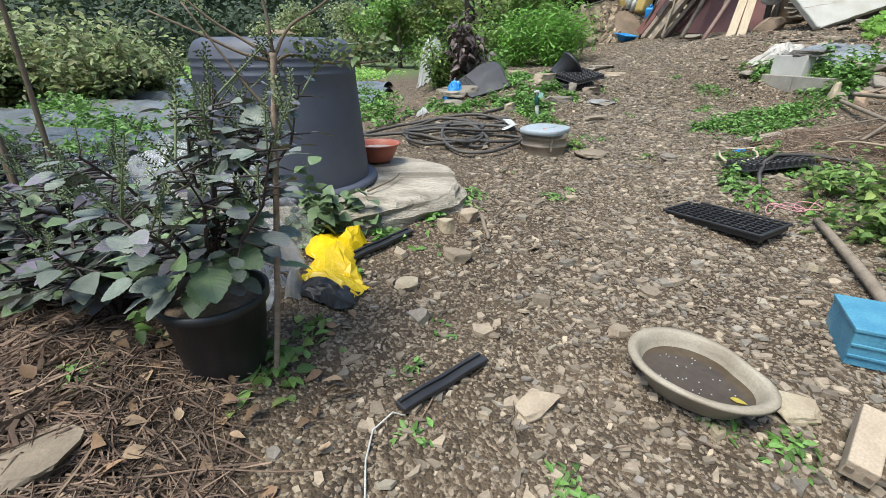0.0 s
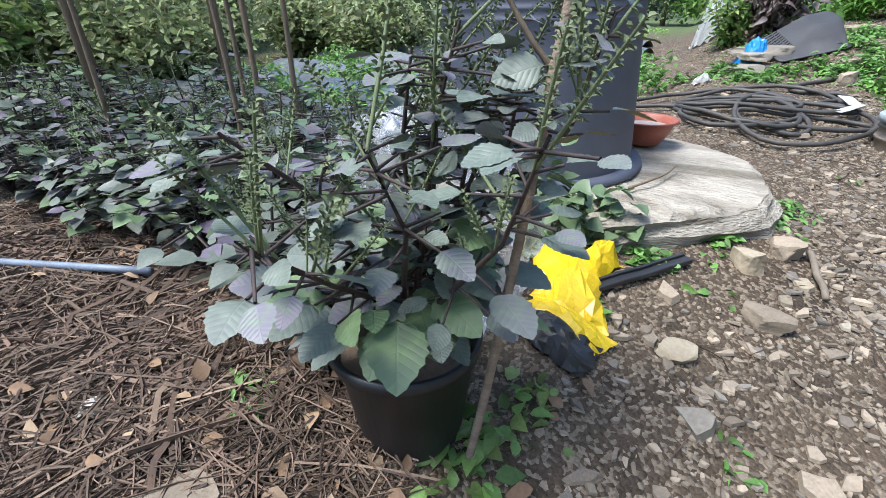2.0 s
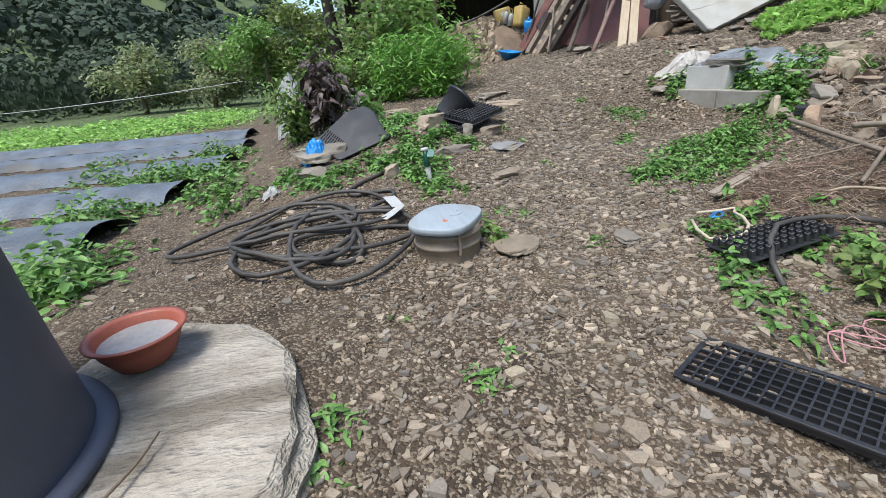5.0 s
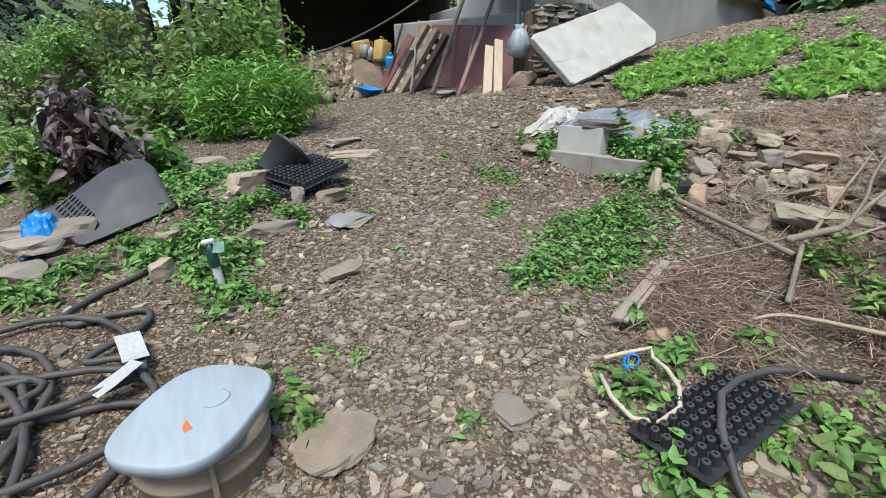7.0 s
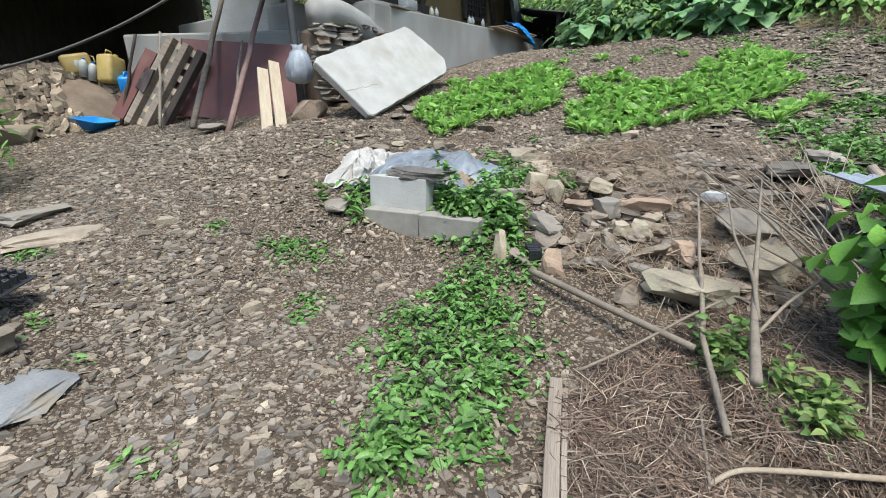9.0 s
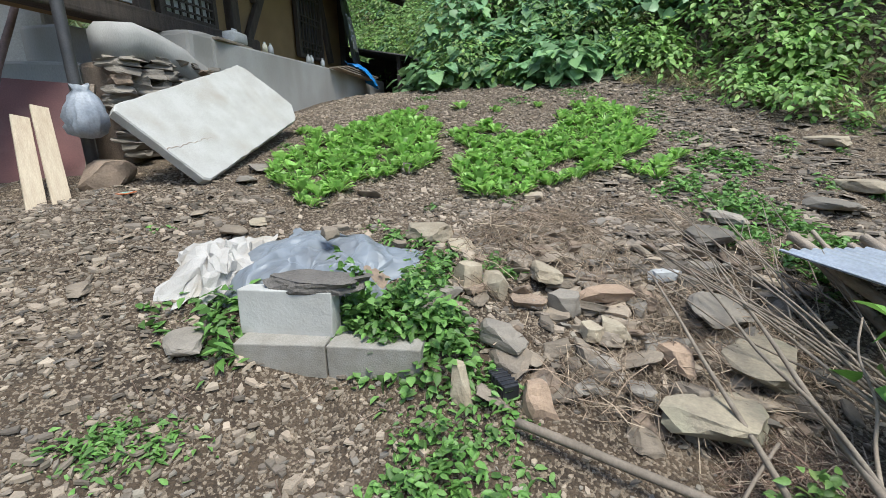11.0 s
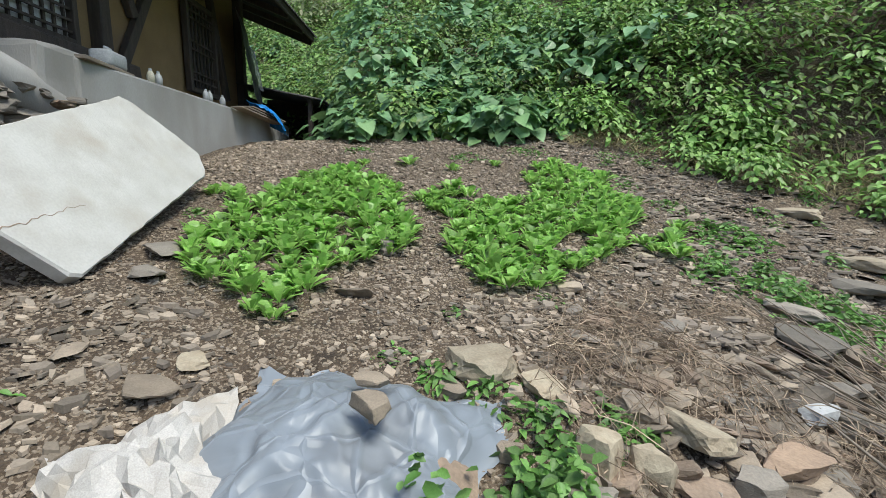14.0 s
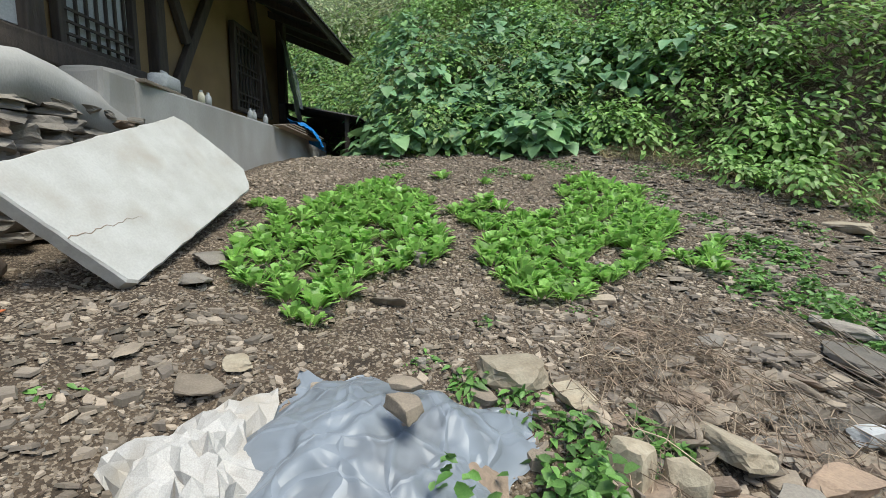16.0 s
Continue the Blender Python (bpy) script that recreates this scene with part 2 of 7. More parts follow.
CONCRETE = surface("concrete", (0.385, 0.372, 0.35), (0.315, 0.302, 0.28), 0.9, 2.2, 90, 0.3, stretch=(1, 1, 0.45), dirt=(0.25, 0.225, 0.19), dirt_range=(0.5, 0.72), grainy=0.16)
BLOCKGREY = surface("block_concrete", (0.34, 0.315, 0.275), (0.27, 0.245, 0.205), 0.95, 9, 130, 0.6)
WHITESLAB = surface("white_slab", (0.475, 0.46, 0.43), (0.405, 0.385, 0.352), 0.8, 5.5, 70, 0.25, dirt=(0.33, 0.295, 0.245), dirt_range=(0.5, 0.74), grainy=0.16)
OCHRE = surface("ochre_plaster", (0.27, 0.176, 0.079), (0.225, 0.143, 0.064), 0.9, 3, 70, 0.3, dirt=(0.18, 0.12, 0.068))
WHITEPL = surface("white_plaster", (0.495, 0.495, 0.488), (0.413, 0.413, 0.405), 0.85, 3, 70, 0.2)
MAROON = surface("maroon_board", (0.178, 0.072, 0.064), (0.145, 0.06, 0.053), 0.6, 4, 90, 0.15, dirt=(0.23, 0.128, 0.106))
YELLOW = surface("yellow_plastic", (0.80, 0.56, 0.01), (0.70, 0.47, 0.015), 0.3, 7, 110, 0.1)
BLUEPL = surface("blue_plastic", (0.02, 0.22, 0.62), (0.03, 0.27, 0.68), 0.4, 7, 110, 0.1)
CLOTH = surface("white_cloth", (0.50, 0.47, 0.435), (0.42, 0.39, 0.355), 0.9, 9, 220, 0.3, dirt=(0.368, 0.32, 0.256))
def crinkled_film(name, clear, milky, scale, tone=(0.62, 0.63, 0.65), relief=0.6, rough=0.16):
    """Thin plastic film: clear panes between milky creases."""
    m = bpy.data.materials.new(name)
    m.use_nodes = True
    nt = m.node_tree
    sh = nt.nodes["Principled BSDF"]
    co = nt.nodes.new("ShaderNodeTexCoord").outputs["Object"]
    warp = noise_at(nt, co, scale * 0.6, 3.0)[1]
    co = mixrgb(nt, 0.25, co, warp)

    def crease(s):
        n = nt.nodes.new("ShaderNodeTexVoronoi")
        n.feature = "DISTANCE_TO_EDGE"
        n.inputs["Scale"].default_value = s
        nt.links.new(co, n.inputs["Vector"])
        return n.outputs["Distance"]
    wide, thin = crease(scale), crease(scale * 2.7)
    a1, a2 = ramp(nt, wide, 0.14, 0.0), ramp(nt, thin, 0.10, 0.0)
    both = nt.nodes.new("ShaderNodeMath")
    both.operation = "MAXIMUM"
    nt.links.new(a1, both.inputs[0])
    nt.links.new(a2, both.inputs[1])
    cloud = noise_at(nt, co, scale * 0.8, 4.0)[0]
    low = nt.nodes.new("ShaderNodeMapRange")
    low.inputs[1].default_value, low.inputs[2].default_value, low.inputs[3].default_value, low.inputs[4].default_value = 0.35, 0.7, clear, milky
    nt.links.new(cloud, low.inputs[0])
    al = nt.nodes.new("ShaderNodeMath")
    al.operation, al.use_clamp = "MULTIPLY_ADD", True
    nt.links.new(both.outputs[0], al.inputs[0])
    al.inputs[1].default_value = 0.22
    nt.links.new(low.outputs[0], al.inputs[2])
    nt.links.new(al.outputs[0], sh.inputs["Alpha"])
    sh.inputs["Base Color"].default_value = (*tone, 1)
    sh.inputs["Roughness"].default_value = rough
    b = nt.nodes.new("ShaderNodeBump")
    b.inputs["Strength"].default_value, b.inputs["Distance"].default_value = relief, 0.02
    nt.links.new(both.outputs[0], b.inputs["Height"])
    nt.links.new(b.outputs[0], sh.inputs["Normal"])
    return m


CRINKLED = crinkled_film("crinkled_film", 0.10, 0.42, 6.0, (0.48, 0.49, 0.53), 0.16, 0.24)
FILM = surface("clear_film", (0.66, 0.66, 0.68), (0.42, 0.43, 0.46), 0.14, 14, 38, 0.5, through_light=0.3, alpha=0.46)
SHEET = crinkled_film("dusty_film", 0.60, 0.96, 2.6, (0.20, 0.22, 0.245), 0.45, 0.42)
FILMWHITE = surface("milky_film", (0.72, 0.72, 0.70), (0.60, 0.61, 0.60), 0.3, 8, 60, 0.3, through_light=0.35, alpha=0.85)
MULCH = surface("mulch_film", (0.17, 0.19, 0.22), (0.10, 0.11, 0.125), 0.35, 3, 30, 0.5, dirt=(0.14, 0.12, 0.09))
TIN = surface("zinc_sheet", (0.62, 0.64, 0.66), (0.5, 0.52, 0.54), 0.4, 3, 60, 0.1, metal=0.6)
ROOFDARK = surface("dark_roof_sheet", (0.06, 0.055, 0.052), (0.04, 0.038, 0.036), 0.7, 4, 60, 0.2)
PIPEWHITE = surface("white_pipe", (0.55, 0.55, 0.54), (0.45, 0.45, 0.43), 0.5, 9, 120, 0.1)
PIPEBLUE = surface("grey_blue_pipe", (0.22, 0.26, 0.33), (0.17, 0.20, 0.26), 0.5, 9, 120, 0.1)
GREENPL = surface("green_plastic", (0.01, 0.06, 0.045), (0.015, 0.09, 0.06), 0.4, 9, 120, 0.1)
ROPE = surface("pale_rope", (0.55, 0.48, 0.36), (0.45, 0.38, 0.28), 0.85, 30, 260, 0.5)
PINK = surface("pink_twine", (0.55, 0.28, 0.28), (0.45, 0.22, 0.24), 0.8, 20, 160, 0.2)
JERRY = surface("yellow_jerrycan", (0.50, 0.37, 0.13), (0.42, 0.30, 0.10), 0.5, 8, 100, 0.15)
ORANGE = surface("orange_mark", (0.60, 0.17, 0.05), (0.5, 0.14, 0.05), 0.7, 30, 150, 0.0)
EARTHROCK = surface("earth_rubble", (0.27, 0.20, 0.145), (0.19, 0.14, 0.10), 0.95, 6, 60, 0.6, 0.3)

# ---- shape helpers ----
rng = np.random.default_rng(7)


def smooth(a, b, v):
    t = np.clip((v - a) / (b - a), 0, 1)
    return t * t * (3 - 2 * t)


def bumps(x, y, s, seed=0.0):
    """A cheap rolling relief of unit size."""
    return (np.sin(x * s + 1.7 + seed) * np.cos(y * s * 1.13 + 0.4 + seed) + 0.5 * np.sin(x * s * 2.3 - y * s * 1.9 + seed * 2) + 0.25 * np.sin(x * s * 4.7 + y * s * 5.3 + seed)) / 1.75


def height(x, y):
    """The lie of the land: a yard that climbs to the east and north, a field to the west, a steep bank, far hills."""
    x, y = np.asarray(x, float), np.asarray(y, float)
    a, b = np.clip(x, -1, 10.2), np.clip(y, 0, 12)
    v = 0.0927 - 0.1366 * a + 0.0275 * b + 0.0627 * a * a + 0.0088 * a * b + 0.0164 * b * b - 0.0021 * a ** 3 - 0.0027 * a * a * b + 0.0004 * a * b * b - 0.0011 * b ** 3
    for cx, cy, r, k in ((2.85, 5.6, .7, -.1729), (1.1, 6.2, .7, .166), (4.35, 7.5, .8, .1203), (5.4, 3.4, .9, .0727), (3.4, 4.4, .8, -.0914), (0, 2.6, .8, .0617), (4.8, 4.8, .7, .0779), (3.62, 5.35, .42, -.15)):
        v = v + k * np.exp(-((a - cx) ** 2 + (b - cy) ** 2) / r ** 2)
    north = smooth(3.0, 5.2, y)
    v = v + (0.25 - v) * (1 - smooth(-1.1, 0.35, x)) * north + (0.27 - v) * (1 - smooth(-1.9, -0.6, x)) * (1 - north)
    # the bank behind the vegetable patch
    d = x - 10.1 + np.clip(3.3 - y, 0, 5) * 0.9 - 2.9 * smooth(6.3, 8.2, y)
    bank = np.where(d > 0, 0.72 * d * smooth(-0.2, 1.6, d), 0)
    v = v + 40 * np.tanh(bank / 40)
    # far hills
    r = np.hypot(x - 2, y - 5)
    hill = np.clip(r - 42, 0, None) * (0.30 + 0.12 * bumps(x, y, 0.021)) * smooth(42, 70, r) * (0.34 + 0.66 * smooth(2, 60, 2 - x) + 0.5 * smooth(10, 40, x))
    v = v + 44 * np.tanh(hill / 44)
    near = (1 - smooth(9, 14, np.hypot(x - 3, y - 4)))
    return v + 0.012 * near * bumps(x, y, 5.1) + 0.007 * near * bumps(x, y, 13.0, 2.0)


def ground_z(x, y):
    return float(height(x, y))


def curve_through(points, n=6):
    """A smooth line through the given points."""
    P = np.asarray(points, float)
    Q = np.concatenate([2 * P[:1] - P[1:2], P, 2 * P[-1:] - P[-2:-1]])
    t = np.linspace(0, 1, n, endpoint=False)[:, None]
    out = []
    for a, b, c, d in zip(Q, Q[1:], Q[2:], Q[3:]):
        out.append(0.5 * (2 * b + (c - a) * t + (2 * a - 5 * b + 4 * c - d) * t ** 2 + (3 * b - a - 3 * c + d) * t ** 3))
    return np.concatenate(out + [P[-1:]])


def raw(name, verts, faces, material, parent=None, shade=False, label=""):
    """One mesh object from arrays; faces is a list of arrays of equal-sided polygons."""
    me = bpy.data.meshes.new(name)
    verts = np.asarray(verts, np.float32)
    faces = [np.asarray(f, np.int32) for f in faces if len(f)]
    loops = np.concatenate([f.ravel() for f in faces])
    sizes = np.concatenate([np.full(len(f), f.shape[1], np.int32) for f in faces])
    starts = np.concatenate([[0], np.cumsum(sizes)[:-1]]).astype(np.int32)
    me.vertices.add(len(verts))
    me.vertices.foreach_set("co", verts.ravel())
    me.loops.add(len(loops))
    me.loops.foreach_set("vertex_index", loops)
    me.polygons.add(len(sizes))
    me.polygons.foreach_set("loop_start", starts)
    me.update(calc_edges=True)
    me.polygons.foreach_set("use_smooth", np.full(len(sizes), shade))
    me.validate()
    me.materials.append(material)
    ob = new(name, me)
    ob.parent = parent
    if label:
        ob["label"] = label
    return ob


def part(name, bm, material, parent=None, label="", shade=False):
    me = bpy.data.meshes.new(name)
    bmesh.ops.recalc_face_normals(bm, faces=bm.faces)
    for f in bm.faces:
        f.smooth = shade
    bm.to_mesh(me)
    bm.free()
    me.materials.append(material)
    ob = new(name, me)
    ob.parent = parent
    if label:
        ob["label"] = label
    return ob


def thing(name, m, label, category, group="", kind=""):
    ob = new(name)
    ob.empty_display_size = 0.1
    ob.matrix_world = m
    return tagged(ob, label, category, group, kind)


def box(sx, sy, sz, at=(0, 0, 0), bevel=0.004, turn=None, wobble=0.0, cuts=0):
    """A bevelled block, resting on z = at[2]."""
    bm = bmesh.new()
    bmesh.ops.create_cube(bm, size=1)
    bmesh.ops.scale(bm, vec=(sx, sy, sz), verts=bm.verts)
    if cuts:
        bmesh.ops.subdivide_edges(bm, edges=bm.edges, cuts=cuts, use_grid_fill=True)
    if bevel:
        bmesh.ops.bevel(bm, geom=[e for e in bm.edges if e.calc_face_angle(0) > 0.5], offset=bevel, segments=2, affect="EDGES", profile=0.5)
    if wobble:
        for v in bm.verts:
            v.co += noise.noise_vector(v.co * 9 + Vector(at) * 3) * wobble
    bmesh.ops.translate(bm, vec=(0, 0, sz / 2), verts=bm.verts)
    if turn:
        bmesh.ops.transform(bm, matrix=turn, verts=bm.verts)
    bmesh.ops.translate(bm, vec=at, verts=bm.verts)
    return bm


def lathe(profile, n=40, squash=None, wob=0.0):
    """A body of revolution from (radius, z) pairs; ends with radius 0 close it."""
    bm = bmesh.new()
    rings = []
    for r, z in profile:
        if r < 1e-6:
            rings.append([bm.verts.new((0, 0, z))])
            continue
        ring = []
        for i in range(n):
            a = 2 * math.pi * i / n
            k = squash(a) if squash else 1.0
            k += wob * math.sin(3 * a + 9 * z)
            ring.append(bm.verts.new((r * k * math.cos(a), r * k * math.sin(a), z)))
        rings.append(ring)
    for p, q in zip(rings, rings[1:]):
        for i in range(n):
            j = (i + 1) % n
            if len(p) == 1 and len(q) == 1:
                continue
            if len(p) == 1:
                bm.faces.new((p[0], q[i], q[j]))
            elif len(q) == 1:
                bm.faces.new((p[i], p[j], q[0]))
            else:
                bm.faces.new((p[i], p[j], q[j], q[i]))
    return bm


def tube_arrays(points, radii, n=6):
    """Vertices and quads of a tube along points."""
    P = np.asarray(points, float)
    R = np.broadcast_to(np.asarray(radii, float), (len(P),))
    T = np.gradient(P, axis=0)
    T /= np.linalg.norm(T, axis=1)[:, None] + 1e-9
    ref = np.where(np.abs(T[:, 2:3]) > 0.9, np.array([[1.0, 0, 0]]), np.array([[0, 0, 1.0]]))
    U = np.cross(T, ref)
    U /= np.linalg.norm(U, axis=1)[:, None] + 1e-9
    W = np.cross(T, U)
    a = np.arange(n) * 2 * np.pi / n
    V = P[:, None] + R[:, None, None] * (U[:, None] * np.cos(a)[None, :, None] + W[:, None] * np.sin(a)[None, :, None])
    k = np.arange(len(P) - 1)[:, None] * n
    i = np.arange(n)[None]
    j = (i + 1) % n
    F = np.stack([k + i, k + j, k + n + j, k + n + i], -1).reshape(-1, 4)
    caps = [np.arange(n)[::-1][None], (np.arange(n) + (len(P) - 1) * n)[None]]
    return V.reshape(-1, 3), F, caps


def tube(name, points, radii, material, parent=None, n=6, label=""):
    V, F, caps = tube_arrays(points, radii, n)
    return raw(name, V, [F, *caps], material, parent, True, label)


def tubes(name, lines, material, parent=None, n=5, label=""):
    """Several tubes joined in one mesh; lines: (points, radii)."""
    Vs, Fs, base = [], [], 0
    for pts, r in lines:
        V, F, _ = tube_arrays(pts, r, n)
        Vs.append(V)
        Fs.append(F + base)
        base += len(V)
    return tagged(raw(name, np.concatenate(Vs), [np.concatenate(Fs)], material, parent, True, label), kind="stuff")


def bent(a, b, sag=0.0, n=8, wob=0.0, seed=0):
    """A line from a to b with a sag and small kinks."""
    r = np.random.default_rng(seed)
    t = np.linspace(0, 1, n)[:, None]
    P = np.asarray(a, float) * (1 - t) + np.asarray(b, float) * t
    P[:, 2] -= 4 * sag * (t * (1 - t))[:, 0]
    if wob:
        P[1:-1] += r.normal(0, wob, (n - 2, 3))
    return P


def unit(v):
    return v / (np.linalg.norm(v, axis=-1, keepdims=True) + 1e-9)


LEAF_S = np.array([0, .10, .32, .62, 1.0])
def leaf_arrays(pos, way, up, length, width, droop=0.25, fold=0.18, lobed=False, simple=False):
    """Folded, drooping leaves as arrays: a midrib of five points and edges of three on either side."""
    pos, way, up = (np.asarray(v, float) for v in (pos, way, up))
    n = len(pos)
    length = np.broadcast_to(np.asarray(length, float), (n,))[:, None]
    width = np.broadcast_to(np.asarray(width, float), (n,))[:, None]
    way = unit(way)
    side = unit(np.cross(way, up))
    nor = np.cross(side, way)
    rows = []
    if simple:
        for s, k in ((0, 0), (.24, -.86), (.64, -.84), (1, 0), (.64, .84), (.24, .86)):
            rows.append(pos + way * length * s + side * k * width * 0.5 + nor * width * fold * abs(k) - np.array([0, 0, 1.0]) * length * droop * s * s)
        halves = np.array([[0, 3, 2, 1], [0, 5, 4, 3]])
        return np.stack(rows, 1).reshape(-1, 3), (np.arange(n)[:, None, None] * 6 + halves[None]).reshape(-1, 4)
    for s in LEAF_S:
        rows.append(pos + way * length * s - np.array([0, 0, 1.0]) * length * droop * s * s)
    es, ew = ((.14, .40, .76), (.62, 1.0, .52)) if not lobed else ((.30, .52, .80), (.45, .62, 1.0))
    for sg in (-1, 1):
        for s, w in zip(es, ew):
            rows.append(pos + way * length * s + side * sg * width * 0.5 * w + nor * width * fold * w - np.array([0, 0, 1.0]) * length * droop * s * s)
    V = np.stack(rows, 1)
    tri = np.array([[0, 1, 5], [1, 2, 6], [1, 6, 5], [2, 3, 6], [3, 7, 6], [3, 4, 7], [0, 8, 1], [1, 9, 2], [1, 8, 9], [2, 9, 3], [3, 9, 10], [3, 10, 4]])
    F = (np.arange(n)[:, None, None] * 11 + tri[None]).reshape(-1, 3)
    return V.reshape(-1, 3), F


def leaves(name, pos, way, up, length, width, material, parent=None, label="", **kw):
    V, F = leaf_arrays(pos, way, up, length, width, **kw)
    return tagged(raw(name, V, [F], material, parent, True, label), kind="stuff" if len(pos) > 3 else "")


def random_ways(n, flat=0.5, r=rng):
    a = r.uniform(0, 2 * np.pi, n)
    z = r.normal(0.05, flat, n)
    return unit(np.stack([np.cos(a), np.sin(a), z], 1))


def leaf_cloud(name, pos, size, material, parent=None, label="", aspect=0.5, flat=0.35, r=rng, spread=0.35, droop=0.25, facing=(0, 0, 1.0), jitter=0.45):
    """Leaves at the given points, turned every way."""
    n = len(pos)
    ln = size * r.uniform(1 - spread, 1 + spread, n)
    up = unit(r.normal(0, jitter, (n, 3)) + np.array(facing))
    way = random_ways(n, flat, r)
    way = unit(way - up * 0.75 * np.sum(way * up, 1, keepdims=True))
    return leaves(name, pos, way, up, ln, ln * aspect * (1.12 if n > 1500 else 1.0), material, parent, label, droop=droop, simple=n > 1500)


def stone_arrays(pos, size, flat=0.35, r=rng, sides=6, tilt=0.2):
    """Flat, broken stones: a skewed many-sided foot, a shoulder and a smaller top."""
    n = len(pos)
    a = (np.arange(sides)[None] + r.uniform(-.42, .42, (n, sides))) * 2 * np.pi / sides
    rad = r.uniform(.5, 1.15, (n, sides)) * np.asarray(size)[:, None] / 2
    el = r.uniform(.42, .95, n)[:, None]
    x, y = rad * np.cos(a), rad * np.sin(a) * el
    th = np.asarray(size)[:, None] * flat * r.uniform(.55, 1.25, n)[:, None]
    z0 = np.zeros_like(x)
    top = r.uniform(.86, .98, (n, 1))
    low = np.stack([x, y, z0 - th * .5], -1)
    high = np.stack([x * top, y * top, z0 + th * r.uniform(.5, .66, (n, sides))], -1)
    V = np.concatenate([low * np.array([1.03, 1.03, 1.0]), high], 1)
    g = r.uniform(0, 2 * np.pi, n)
    tx, ty = r.normal(0, tilt, n), r.normal(0, tilt, n)
    V[..., 2] += V[..., 0] * tx[:, None] + V[..., 1] * ty[:, None]
    c, s = np.cos(g)[:, None], np.sin(g)[:, None]
    V[..., 0], V[..., 1] = V[..., 0] * c - V[..., 1] * s, V[..., 0] * s + V[..., 1] * c
    V = V + np.asarray(pos)[:, None]
    k = np.arange(sides)
    j = (k + 1) % sides
    q = np.stack([k, j, j + sides, k + sides], 1)
    base = np.arange(n)[:, None, None] * 2 * sides
    Q = (base + q[None]).reshape(-1, 4)
    T = (np.arange(n)[:, None] * 2 * sides + sides + k[None])
    return V.reshape(-1, 3), Q, T


def rock(sx, sy, sz, seed, rough=0.12, cut=2, layers=0):
    """A boulder or slab with broken faces."""
    bm = bmesh.new()
    bmesh.ops.create_icosphere(bm, subdivisions=3, radius=1)
    r = random.Random(seed)
    steep = .32 if layers else .5
    planes = [(Vector((r.gauss(0, 1), r.gauss(0, 1), r.gauss(0, steep))).normalized(), r.uniform(.48, .82)) for _ in range(11)]
    planes += [(Vector((r.gauss(0, .10), r.gauss(0, .10), k)).normalized(), r.uniform(.55, .75)) for k in (1, 1, -1)]
    off = Vector((seed * 3.1, seed * 1.7, seed * .9))
    for v in bm.verts:
        c = v.co.copy()
        m = max(abs(c.x), abs(c.y), abs(c.z))
        c = c.lerp(c / m * .86, .8)
        for nrm, d in planes:
            k = c.dot(nrm) - d
            if k > 0:
                c -= nrm * k
        c += noise.noise_vector(c * 1.7 + off) * rough * .5 + noise.noise_vector(c * 6 + off) * rough * .25
        if layers:
            c.x += .05 * math.sin(c.z * layers + 2 * noise.noise(c * 2 + off))
            c.y += .05 * math.sin(c.z * layers + 1 + 2 * noise.noise(c * 2 - off))
        v.co = Vector((c.x * sx / 1.7, c.y * sy / 1.7, c.z * sz / 1.7))
    return bm


# ---- ground ----
def spaced(lo, hi, step, far, grow=1.22):
    core = np.arange(lo, hi + 1e-6, step)
    out, s = [], step
    left, right = [lo], [hi]
    while left[-1] > -far:
        s *= grow
        left.append(left[-1] - s)
        right.append(right[-1] + s)
    return np.concatenate([np.array(left[:0:-1]), core, np.array(right[1:])])


gx, gy = spaced(-4.0, 11.0, 0.06, 420), spaced(-1.0, 12.0, 0.06, 420)
GX, GY = np.meshgrid(gx, gy)
nx, ny = len(gx), len(gy)
idx = np.arange(nx * ny).reshape(ny, nx)
quads = np.stack([idx[:-1, :-1], idx[:-1, 1:], idx[1:, 1:], idx[1:, :-1]], -1).reshape(-1, 4)
ground = raw("ground", np.stack([GX, GY, height(GX, GY)], -1).reshape(-1, 3), [quads], SOIL, None, True)
tagged(ground, "stony brown earth yard sloping up, strewn with shale", "ground", kind="structure")


def on_ground(xy, lift=0.0):
    xy = np.asarray(xy, float)
    return np.concatenate([xy, (height(xy[:, 0], xy[:, 1]) + lift)[:, None]], 1)


def spot(x, y, lift=0.0, rz=0.0):
    return pose(x, y, ground_z(x, y) + lift, 0, 0, rz)

# ---- house, walls and what leans on them ----
def structure(name, bm, material, label, category, shade=False):
    return tagged(part(name, bm, material, None, "", shade), label, category, kind="structure")


house = thing("house", pose(6.0, 8.8, 2.9), "old timber-framed farmhouse with ochre clay walls", "house")
front = part("wall", box(7.6, 0.16, 2.3, (1.7, 0.08, 0), 0.01), OCHRE, house, "ochre clay plaster wall")
part("wall", box(0.16, 3.4, 2.3, (5.42, 1.86, 0), 0.01), OCHRE, house)
for px in (0.55, 2.0, 5.35, -0.9):
    part("post", box(0.15, 0.15, 2.3, (px, -0.05, 0), 0.012, wobble=0.01, cuts=2), DARKWOOD, house, "dark weathered post")
part("sill_beam", box(4.6, 0.2, 0.2, (0.0, -0.14, -0.02), 0.02, wobble=0.012, cuts=3), DARKWOOD, house, "dark sill beam")
